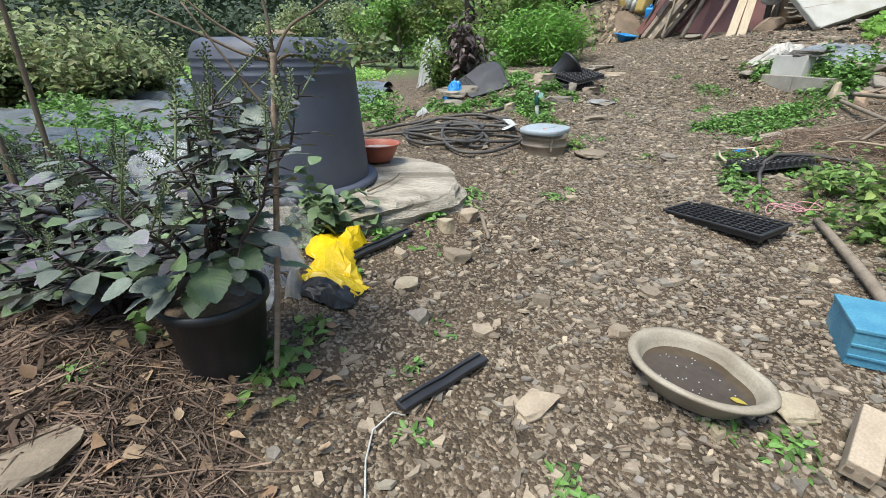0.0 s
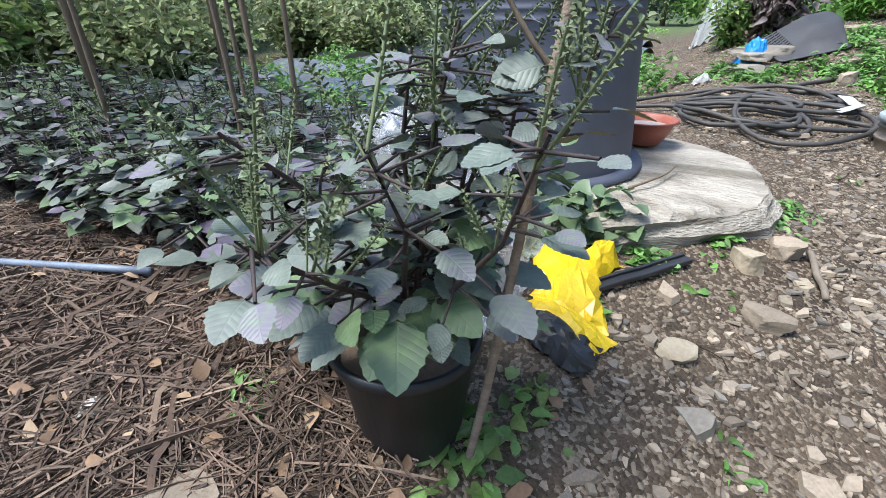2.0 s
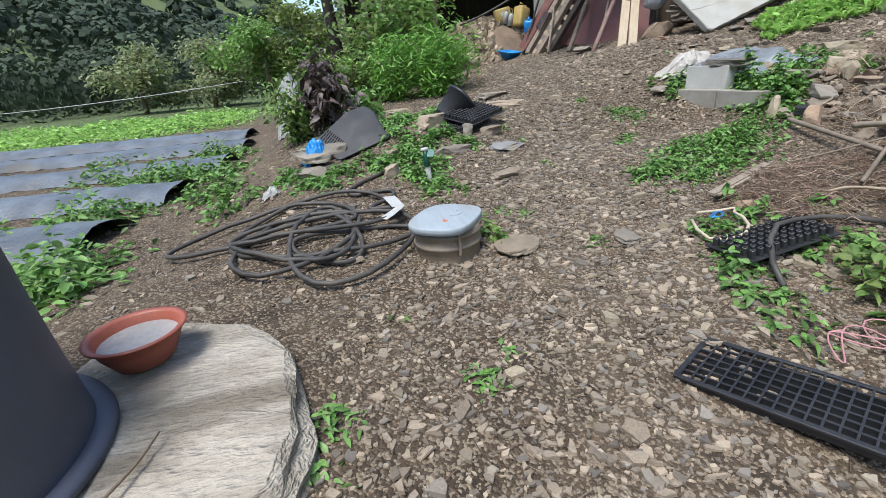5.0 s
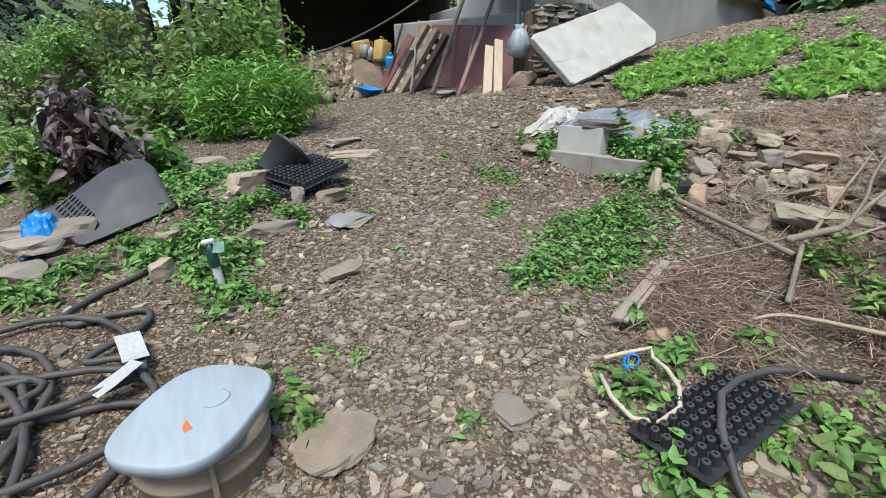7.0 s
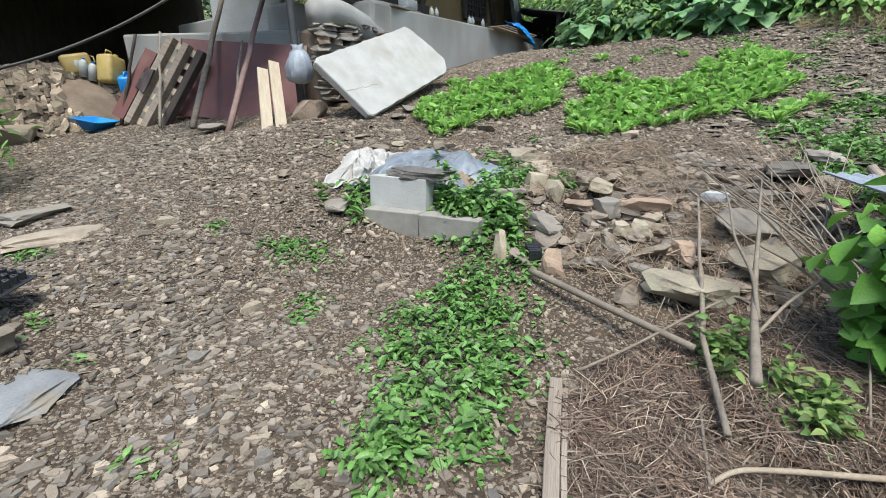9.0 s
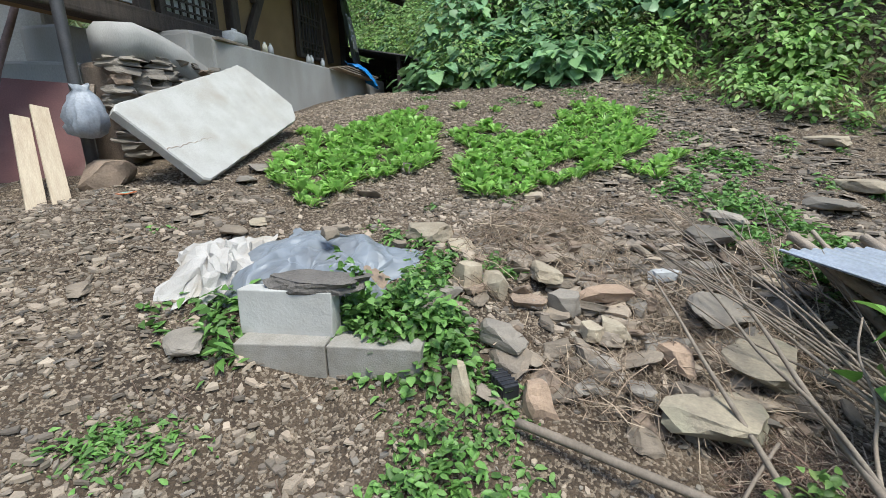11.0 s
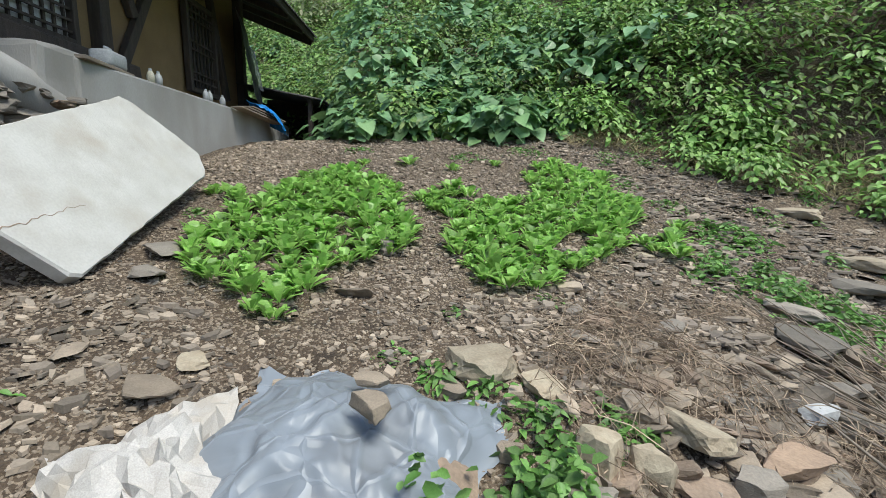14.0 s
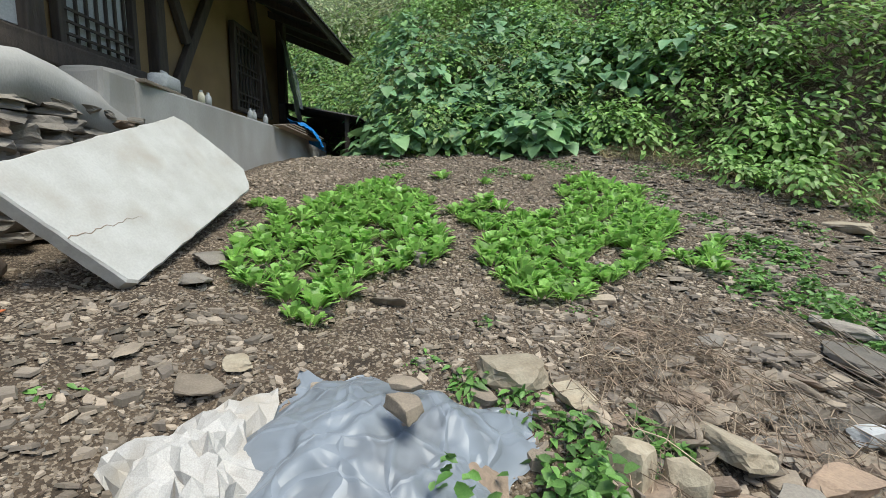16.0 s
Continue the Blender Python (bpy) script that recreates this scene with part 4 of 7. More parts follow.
# crate tipped over
def tapered(l0, w0, l1, w1, h, r=0.05, seg=5):
    def ring(l, w, z, rr):
        out = []
        for qx, qy, a0 in ((1, 1, 0), (-1, 1, 90), (-1, -1, 180), (1, -1, 270)):
            for k in range(seg + 1):
                a = radians(a0 + 90 * k / seg)
                out.append((qx * (l / 2 - rr) + rr * math.cos(a), qy * (w / 2 - rr) + rr * math.sin(a), z))
        return out
    return ring


def open_bin(material, l0, w0, l1, w1, h, m, label, category, name, slots=0, shift=(0, 0)):
    t = thing(name, m, label, category)
    ring = tapered(l0, w0, l1, w1, h)

    def at(k, grow=0.0, rr=0.05):
        return [(x + shift[0] * k, y + shift[1] * k, z) for x, y, z in ring(l0 + (l1 - l0) * k + grow, w0 + (w1 - w0) * k + grow, h * k, rr)]
    bm = bmesh.new()
    rows = [at(0.0, 0.03), at(0.05, 0.03), at(0.055)] + [at(k) for k in (0.3, 0.6, 0.85, 0.95)] + [at(0.99, -0.02), at(1.0, -0.07, 0.03)]
    inner = [at(0.97, -0.05, 0.04), at(0.0, -0.012, 0.045)]
    vs = [[bm.verts.new(p) for p in r] for r in rows]
    n = len(vs[0])
    for a, b in zip(vs, vs[1:]):
        for i in range(n):
            bm.faces.new((a[i], a[(i + 1) % n], b[(i + 1) % n], b[i]))
    bm.faces.new(vs[-1])
    iv = [[bm.verts.new(p) for p in r] for r in inner]
    for i in range(n):
        bm.faces.new((iv[0][i], iv[0][(i + 1) % n], iv[1][(i + 1) % n], iv[1][i]))
        bm.faces.new((iv[1][i], iv[1][(i + 1) % n], vs[0][(i + 1) % n], vs[0][i]))
    bm.faces.new(iv[0][::-1])
    part("shell", bm, material, t, "", True)
    for row in range(3):
        k = 0.12 + 0.11 * row
        k1 = k + 0.08
        for i in range(slots):
            y = (i - (slots - 1) / 2) / slots * (w0 + (w1 - w0) * k) * 0.82
            a = Vector((-(l0 + (l1 - l0) * k) / 2 + shift[0] * k - 0.002, y + shift[1] * k, h * k))
            b = Vector((-(l0 + (l1 - l0) * k1) / 2 + shift[0] * k1 - 0.002, y + shift[1] * k1, h * k1))
            q = (b - a).to_track_quat("Z", "Y").to_matrix().to_4x4()
            part("slot", box(0.006, 0.018, (b - a).length, (0, 0, 0), 0, Matrix.Translation(a) @ q), BLACKPL, t)
    return t


low, right, left = Vector((0.34, 5.76, 0.62)), Vector((0.85, 5.98, 0.74)), Vector((0.14, 6.17, 0.78))
ux = (right - low).normalized()
uz = ux.cross(left - low).normalized()
uy = uz.cross(ux)
rim = (right + left) / 2
turn = Matrix((ux, uy, uz)).transposed()
top = turn.transposed() @ (Vector((0.62, 6.30, 0.97)) - rim)
open_bin(GREYPL, 0.56, 0.46, 0.24, 0.22, top.z, Matrix.Translation(rim) @ turn.to_4x4(), "dusty black plastic crate tipped upside down on stones", "crate", "plastic_crate", 9, (top.x, top.y))
tub2 = thing("plant_pot", Matrix.Translation((1.50, 6.44, 0.80)) @ Vector((0.7, 0.15, 0.55)).to_track_quat("Z", "Y").to_matrix().to_4x4(), "black plastic plant pot tipped beside the trays", "plant pot")
part("shell", lathe([(0, 0.0), (0.12, 0.0), (0.125, 0.01), (0.175, 0.27), (0.19, 0.27), (0.19, 0.30), (0.175, 0.30), (0.17, 0.27), (0.118, 0.014), (0, 0.014)], 40), BLACKPL, tub2, "", True)


# seedling trays
def seed_tray(name, m, label, cols, rows, upside, l=0.54, w=0.28):
    t = thing(name, m, label, "seedling tray", "seedling trays")
    cw, cd = (l - 0.03) / cols, (w - 0.03) / rows
    if not upside:
        for i in range(cols + 1):
            part("rib", box(0.007, w - 0.02, 0.006, (-l / 2 + 0.015 + i * cw, 0, 0.04), 0), BLACKPL, t)
        for j in range(rows + 1):
            part("rib", box(l - 0.02, 0.007, 0.006, (0, -w / 2 + 0.015 + j * cd, 0.0405), 0), BLACKPL, t)
        for sx in (-1, 1):
            part("rim", box(0.016, w, 0.012, (sx * (l / 2 - 0.008), 0, 0.036), 0.003), BLACKPL, t)
            part("rim", box(l - 0.032, 0.016, 0.012, (0, sx * (w / 2 - 0.008), 0.036), 0.003), BLACKPL, t)
        part("cell_floor", box(l - 0.03, w - 0.03, 0.018, (0, 0, 0.004), 0), BLACKPL, t)
        for i in range(cols):
            x = -l / 2 + 0.015 + i * cw
            part("cell_wall", box(0.003, w - 0.03, 0.034, (x, 0, 0.006), 0), BLACKPL, t)
        for j in range(rows):
            part("cell_wall", box(l - 0.03, 0.003, 0.034, (0, -w / 2 + 0.015 + j * cd, 0.006), 0), BLACKPL, t)
    else:
        part("sheet", box(l, w, 0.006, (0, 0, 0), 0.002), BLACKPL, t)
        cup = None
        for i in range(cols):
            for j in range(rows):
                at = (-l / 2 + 0.015 + (i + 0.5) * cw, -w / 2 + 0.015 + (j + 0.5) * cd, 0.005)
                if cup is None:
                    bm = lathe([(0.0175, 0), (0.0145, 0.038), (0.0125, 0.040), (0.005, 0.040), (0.005, 0.034), (0, 0.034)], 10)
                    cup = part("cup", bm, BLACKPL, t)
                    cup.location = at
                    first = cup
                else:
                    c = new("cup", first.data)
                    c.parent, c.location = t, at
        rim = lathe([(0.0125, 0.0408), (0.0068, 0.0408)], 10)
        r0 = part("cup_ring", rim, GREYPL, t, "dusty grey ring")
        r0.location = first.location
        for o in [c for c in t.children if c.name.startswith("cup") and c is not r0 and c is not first]:
            r = new("cup_ring", r0.data)
            r.parent, r.location = t, o.location
    return t


seed_tray("seedling_tray", pose(1.672, 2.524, 0.215, 3, -3, -62), "empty black plastic seedling tray with square cells", 14, 7, False, 0.60, 0.30)
seed_tray("seedling_tray", pose(2.40, 3.28, 0.385, -3, -5, 2), "black seedling tray turned upside down among weeds", 11, 6, True)
seed_tray("seedling_tray", pose(1.78, 6.27, 0.83, 12, -6, 38), "black seedling tray propped on stones", 13, 9, True, 0.62, 0.40)
seed_tray("seedling_tray", pose(1.66, 6.16, 0.735, 8, -4, 22), "black seedling tray lying under another tray", 12, 7, True, 0.54, 0.30)

# basin of rainwater
bs = thing("basin", pose(0.865, 1.225, 0.09, 0, 2, -48) @ Matrix.Scale(0.84, 4), "stained beige plastic baby bath holding dirty rainwater", "basin")
egg = lambda a: 1.0 + 0.30 * abs(math.cos(a)) ** 1.6 * (1.0 if math.cos(a) < 0 else 0.9) - 0.12 * max(0, math.cos(a)) * abs(math.sin(a)) - 0.13 * math.exp(-((math.atan2(math.sin(a - 0.85), math.cos(a - 0.85))) / 0.42) ** 2)
part("shell", lathe([(0, 0.0), (0.13, 0.0), (0.15, 0.012), (0.182, 0.09), (0.19, 0.115), (0.213, 0.12), (0.216, 0.112), (0.22, 0.114), (0.218, 0.126), (0.20, 0.132), (0.185, 0.122), (0.176, 0.09), (0.143, 0.02), (0, 0.016)], 56, egg), BASIN, bs, "", True)
part("water", lathe([(0.166, 0.068), (0.08, 0.0685), (0, 0.0685)], 56, egg), WATER, bs, "murky brown water", True)
fr = np.random.default_rng(3)
for i in range(26):
    a, r = fr.uniform(0, 6.28), math.sqrt(fr.uniform(0, 1)) * 0.13
    part("bubble", lathe([(0.0035, 0), (0.0025, 0.002), (0, 0.003)], 6), FILMWHITE, bs).location = (r * math.cos(a) * 1.25 - 0.02, r * math.sin(a), 0.069)
lf = leaves("floating_leaf", np.array([[0.13, -0.03, 0.072]]), np.array([[1.0, 0.2, 0.0]]), np.array([[0, 0, 1.0]]), 0.06, 0.03, surface("yellow_leaf", (0.42, 0.36, 0.05), (0.36, 0.28, 0.05), 0.6), bs, "yellowed floating leaf", droop=0, fold=0.05)

# blue box, brick, pole
bx = thing("wooden_box", pose(1.71, 1.40, 0.10, 0, 0, -26) @ Matrix.Scale(0.92, 4), "worn box with peeling blue paint", "box")
part("front_panel", box(0.40, 0.02, 0.15, (0, -0.14, 0), 0.004), BLUEPAINT, bx)
part("back_panel", box(0.40, 0.02, 0.15, (0, 0.14, 0), 0.004), BLUEPAINT, bx)
for s in (-1, 1):
    part("side_panel", box(0.02, 0.26, 0.15, (s * 0.19, 0, 0), 0.004), BLUEPAINT, bx)
part("top_panel", box(0.41, 0.31, 0.018, (0, 0, 0.151), 0.004), BLUEPAINT, bx)
for z in (0.04, 0.09):
    part("groove_strip", box(0.40, 0.008, 0.012, (0, -0.153, z), 0.002), BLUEPAINT, bx)
cb = thing("concrete_brick", pose(1.22, 0.96, 0.10, 6, -8, 44) @ Matrix.Scale(0.86, 4), "tan concrete brick with core holes lying aslant on stones", "brick")
part("body", box(0.30, 0.085, 0.075, (0, 0, 0), 0.006, wobble=0.002, cuts=2), surface("tan_brick", (0.46, 0.37, 0.28), (0.38, 0.30, 0.22), 0.9, 9, 130, 0.5), cb)
for y in (-0.025, 0.025):
    part("core_hole", box(0.004, 0.022, 0.022, (-0.1515, y, 0.028), 0), EARTHROCK, cb, "dark core hole")
tagged(tube("wooden_pole", bent((2.14, 2.42, ground_z(2.14, 2.42) + 0.035), (1.80, 1.35, ground_z(1.8, 1.35) + 0.035), 0, 8, 0.004), np.linspace(0.02, 0.03, 8), OLDWOOD, None, 10), "weathered wooden pole lying on gravel", "pole")


def strip(name, a, b, w, label, mat):
    (x0, y0), (x1, y1) = a, b
    ln, an = math.hypot(x1 - x0, y1 - y0), math.degrees(math.atan2(y1 - y0, x1 - x0))
    z0, z1 = ground_z(x0, y0), ground_z(x1, y1)
    t = thing(name, pose((x0 + x1) / 2, (y0 + y1) / 2, (z0 + z1) / 2 + 0.012, 0, -math.degrees(math.atan2(z1 - z0, ln)), an), label, name.split("_")[-1])
    part("bar", box(ln, w, 0.018, (0, 0, 0), 0.004, wobble=0.004, cuts=3), mat, t)
    part("ridge", box(ln * 0.96, w * 0.25, 0.01, (0, w * 0.2, 0.018), 0.002, wobble=0.003, cuts=3), mat, t)
    return t


strip("plastic_strip", (-0.13, 1.04), (0.14, 1.30), 0.05, "flat black plastic strip lying on stones", BLACKPL)
strip("plastic_strip", (-0.42, 1.86), (-0.17, 2.17), 0.05, "flat black plastic strip beside the flat rock", BLACKPL)
pl = thing("wooden_plank", pose(2.86, 3.935, ground_z(2.86, 3.935) + 0.035, 0, -4, 21), "split grey wooden plank lying on straw", "plank")
part("plank", box(0.72, 0.05, 0.022, (0, 0.014, 0), 0.004, wobble=0.004, cuts=4), OLDWOOD, pl)
part("split_edge", box(0.66, 0.02, 0.016, (-0.02, -0.024, 0.001), 0.003, wobble=0.004, cuts=4), OLDWOOD, pl, "split edge of the plank")
wire = np.array([(-0.20, 0.62), (-0.19, 0.75), (-0.205, 0.86), (-0.20, 0.96), (-0.15, 1.03), (-0.12, 1.02)])
tagged(tube("wire", np.concatenate([wire, (height(wire[:, 0], wire[:, 1]) + 0.012)[:, None]], 1), 0.0028, PIPEWHITE, None, 5), "thin bent white wire on the ground", "wire")
tagged(tube("water_pipe", bent((-2.6, 0.98, 0.30), (-1.78, 1.26, 0.315), 0, 5), 0.014, PIPEBLUE, None, 10), "grey-blue plastic water pipe lying in dry stalks", "pipe")

# rope and short hose at the upturned tray
rp = np.array([(2.22, 3.62), (2.17, 3.52), (2.16, 3.42), (2.22, 3.36), (2.32, 3.36), (2.40, 3.42), (2.44, 3.50), (2.46, 3.58), (2.5, 3.62), (2.42, 3.66), (2.3, 3.68)])
tagged(tube("rope", np.concatenate([rp, (height(rp[:, 0], rp[:, 1]) + 0.05)[:, None]], 1), 0.009, ROPE, None, 7), "pale frayed rope looped over weeds", "rope")
hp = np.array([(2.16, 2.98), (2.22, 3.10), (2.32, 3.22), (2.44, 3.30), (2.58, 3.32), (2.72, 3.30), (2.86, 3.24), (3.0, 3.12)])
hz = height(hp[:, 0], hp[:, 1]) + np.array([.02, .05, .08, .09, .08, .06, .04, .02])
tagged(tube("rubber_hose", np.concatenate([hp, hz[:, None]], 1), 0.014, HOSE, None, 8), "short dark rubber hose across the tray", "hose")
tw = np.array([(2.0 + 0.1 * math.cos(a * 1.3) + 0.02 * a, 2.62 + 0.07 * math.sin(a * 1.9)) for a in np.linspace(0, 14, 50)])
tagged(tube("twine", np.concatenate([tw, (height(tw[:, 0], tw[:, 1]) + 0.03)[:, None]], 1), 0.0035, PINK, None, 4), "tangled faded pink twine", "twine")
tw = np.array([(2.38 + 0.05 * math.cos(a), 3.62 + 0.03 * math.sin(a * 1.4)) for a in np.linspace(0, 9, 20)])
tagged(tube("twine", np.concatenate([tw, (height(tw[:, 0], tw[:, 1]) + 0.05)[:, None]], 1), 0.004, BLUEPL, None, 4), "scrap of blue twine", "twine")

# concrete blocks of the little terrace
def block(at, rz, mat, label, l=0.43, h=0.19, d=0.14, rx=0.0):
    t = thing("concrete_block", pose(*at, rx, 0, rz), label, "concrete block", "terrace blocks")
    part("body", box(l, d, h, (0, 0, 0), 0.006, wobble=0.004, cuts=3), mat, t)
    return t


block((3.93, 5.58, 0.70), -80, BLOCKGREY, "grey concrete block set in the earth bank")
block((3.99, 5.14, 0.70), -83, BLOCKGREY, "grey concrete block set in the earth bank")
block((4.02, 5.60, 0.875), -84, surface("cement_white", (0.47, 0.46, 0.43), (0.40, 0.385, 0.355), 0.85, 5, 80, 0.25, dirt=(0.40, 0.37, 0.32), grainy=0.12), "pale cement-coated block stacked on another", 0.47, 0.225, 0.11, -4)
sl = tagged(part("slate_slab", rock(0.21, 0.62, 0.085, 36, 0.26, layers=6), surface("dark_slate", (0.15, 0.135, 0.12), (0.095, 0.087, 0.08), 0.85, 9, 60, 0.9, third=(0.19, 0.165, 0.14))), "dark rough slate slab lying on a block", "slab")
sl.matrix_world = pose(4.07, 5.50, 1.125, 0, -6, 8)
st = tagged(part("stone", rock(0.15, 0.13, 0.085, 33, 0.1), STONE), "grey stone weighing down the plastic sheet", "stone")
st.matrix_world = pose(4.47, 5.60, 1.27, 0, 0, 20)
st = tagged(part("stone", rock(0.17, 0.10, 0.05, 34, 0.1), STONE), "flat brown stone on the plastic sheet", "stone")
st.matrix_world = pose(4.66, 5.62, 1.26, 0, 6, 60)

# ---- leaning boards ----
pallet = thing("pallet", pose(4.20, 10.05, 1.30, 0, 0, -66) @ pose(0, 0, 0, -24, 0, 0) @ pose(0, 0, 0, 0, 24, 0), "grey slatted wooden pallet leaning on the rubble bank", "pallet")
for s in (-0.24, 0.02, 0.27):
    part("runner", box(0.10, 0.09, 1.22, (s, 0.0, 0), 0.005), DARKWOOD if s > 0.1 else OLDWOOD, pallet)
for i in range(7):
    part("slat", box(0.56, 0.022, 0.085, (0.01, 0.05, 0.03 + i * 0.18), 0.004), PALEWOOD, pallet, "pale slat")
part("loose_board", box(0.20, 0.03, 0.95, (-0.42, -0.02, 0.0), 0.004), MAROON, pallet, "dark reddish loose board")
part("rag", box(0.16, 0.03, 0.32, (-0.26, -0.06, 0.42), 0.01, wobble=0.03, cuts=3), PURPLE, pallet, "dull purple rag")
panel = thing("maroon_panel", pose(4.93, 9.17, 1.40, 0, 0, -57) @ pose(0, 0, 0, -22, 0, 0) @ pose(0, 0, 0, 0, 5, 0), "faded maroon board panel leaning against the wall", "panel")
part("sheet", box(1.62, 0.025, 1.02, (0, 0, 0), 0.003), MAROON, panel)
for s in (-0.83, 0.83):
    part("edge_strip", box(0.04, 0.05, 1.02, (s, -0.005, 0), 0.004), OLDWOOD, panel, "grey edge strip")


def lean_pole(name, a, b, r, mat, label, n=10):
    return tagged(tube(name, bent(a, b, 0.0, 9, 0.005, 5), np.linspace(r, r * 0.8, 9), mat, None, n), label, "pole")


def lean_board(a, b, w, mat, label, th=0.025, yaw=0.0):
    a, b = Vector(a), Vector(b)
    d = (b - a)
    t = thing("board", Matrix.Translation(a) @ d.to_track_quat("Z", "Y").to_matrix().to_4x4() @ pose(0, 0, 0, 0, 0, yaw), label, "board", "leaning boards")
    part("plank", box(w, th, d.length, (0, 0, 0), 0.003), mat, t)
    return t


lean_pole("pole", (4.33, 9.04, 1.34), (5.38, 9.75, 2.95), 0.036, OLDWOOD, "long peeled grey pole leaning on the wall")
lean_pole("pole", (4.40, 8.42, 1.28), (5.76, 9.34, 3.05), 0.036, surface("reddish_pole", (0.27, 0.17, 0.14), (0.2, 0.135, 0.115), 0.8, 9, 80, 0.4), "long reddish pole leaning on the wall")
lean_pole("pole", (4.46, 8.45, 1.28), (5.25, 9.25, 2.35), 0.018, OLDWOOD, "thin grey pole leaning on the panel")
lean_pole("pole", (4.18, 9.5, 1.35), (4.75, 10.3, 2.5), 0.02, OLDWOOD, "thin pole leaning on the pallet")
lean_pole("pole", (4.10, 10.4, 1.36), (4.45, 10.3, 2.45), 0.022, DARKWOOD, "dark stick leaning on the pallet")
lean_board((4.52, 7.85, 1.31), (5.02, 8.55, 1.98), 0.12, PALEWOOD, "pale new wooden board leaning on the panel", yaw=18)
lean_board((4.68, 7.83, 1.33), (5.16, 8.52, 2.06), 0.12, PALEWOOD, "pale new wooden board leaning on the panel", yaw=18)
tagged(tube("steel_post", bent((5.24, 8.18, 1.42), (5.27, 8.25, 3.9), 0, 5), 0.045, surface("dark_steel", (0.06, 0.06, 0.065), (0.09, 0.085, 0.085), 0.5, 6, 90, 0.1, metal=0.3), None, 14), "dark round steel post carrying the eave", "post")
wb = thing("hanging_bag", pose(5.20, 8.09, 1.80), "white plastic bag tied round the post", "plastic bag")
bm = lathe([(0, 0.0), (0.06, 0.012), (0.12, 0.04), (0.145, 0.10), (0.14, 0.17), (0.12, 0.25), (0.09, 0.33), (0.05, 0.38), (0.065, 0.42), (0, 0.41)], 36)
for v in bm.verts:
    k = noise.noise(Vector((v.co.x * 14, v.co.y * 14, v.co.z * 5)))
    v.co += Vector((v.co.x, v.co.y, 0)) * (0.5 * (0.5 - abs(k) * 2)) + Vector((0, 0, -0.03 * k))
part("bag", bm, surface("thin_white_bag", (0.50, 0.53, 0.58), (0.40, 0.43, 0.48), 0.4, 9, 60, 0.4, through_light=0.3), wb, "", True)
r = tagged(part("boulder", rock(0.5, 0.42, 0.34, 41, 0.12), EARTHROCK), "brown boulder at the foot of the post", "boulder")
r.matrix_world = pose(5.27, 8.0, 1.50, 0, 0, 30)
r = tagged(part("stone_slab", rock(0.34, 0.22, 0.10, 42, 0.08), SLATE), "grey stone slab in front of the boards", "slab")
r.matrix_world = pose(4.36, 8.66, 1.36, 0, 0, -30)
pk = thing("seed_packet", spot(4.95, 7.55, 0.015, 20), "small orange and green seed packet on the ground", "packet")
part("sleeve", box(0.13, 0.09, 0.006, (0, 0, 0), 0.002), ORANGE, pk)
part("print", box(0.09, 0.06, 0.002, (0, 0.004, 0.0065), 0), surface("packet_green", (0.08, 0.42, 0.34), (0.6, 0.62, 0.55), 0.5, 30), pk, "green printed face")

# rubble bank, cans, blue sledge
def heap_z(x, y):
    k = np.clip(1 - np.hypot((x - 3.65) / 1.45, (y - 11.95) / 1.15) ** 2.0, 0, 1)
    return height(x, y) - 0.03 + 0.80 * k ** 0.8 + 0.06 * bumps(x, y, 6.0, 3) * k


gx, gy = np.meshgrid(np.linspace(2.0, 5.3, 60), np.linspace(10.7, 13.3, 50))
gv = np.stack([gx.ravel(), gy.ravel(), heap_z(gx.ravel(), gy.ravel())], 1)
gi = np.arange(3000).reshape(50, 60)
tagged(raw("rubble_bank", gv, [np.stack([gi[:-1, :-1], gi[:-1, 1:], gi[1:, 1:], gi[1:, :-1]], -1).reshape(-1, 4)], EARTHROCK, None, True), "bank of brown earth and rubble", "rubble bank")
rr_ = np.random.default_rng(8)
pp = np.stack([rr_.uniform(2.1, 5.1, 2600), rr_.uniform(10.75, 12.6, 2600)], 1)
pp = pp[(np.hypot((pp[:, 0] - 3.65) / 1.5, (pp[:, 1] - 11.95) / 1.2) < 1) & (np.hypot(pp[:, 0] - 4.08, pp[:, 1] - 11.15) > 0.34)]
V, Q, T = stone_arrays(np.concatenate([pp, (heap_z(pp[:, 0], pp[:, 1]) + 0.03)[:, None]], 1), rr_.uniform(.05, .22, len(pp)), 0.42, rr_, 6, 0.45)
tagged(raw("rubble", V, [Q, T], surface("rubble_stone", (0.30, 0.235, 0.17), (0.20, 0.155, 0.11), 0.9, 8, 70, 0.5, 0.6, third=(0.37, 0.30, 0.22))), "brown broken stones heaped on the bank", "rubble", kind="stuff")


def jerrycan(m, mat, label, k=1.0):
    t = thing("jerrycan", m, label, "jerrycan", "jerrycans")
    part("body", box(0.26 * k, 0.2 * k, 0.34 * k, (0, 0, 0), 0.04 * k), mat, t, "", True)
    part("neck", lathe([(0.03, 0), (0.03, 0.05), (0, 0.05)], 12), mat, t).location = (0.07 * k, 0, 0.335 * k)
    tube("handle", [(-0.09 * k, 0, 0.33 * k), (-0.07 * k, 0, 0.39 * k), (0.0, 0, 0.39 * k), (0.02 * k, 0, 0.33 * k)], 0.012, mat, t, 6)
    return t


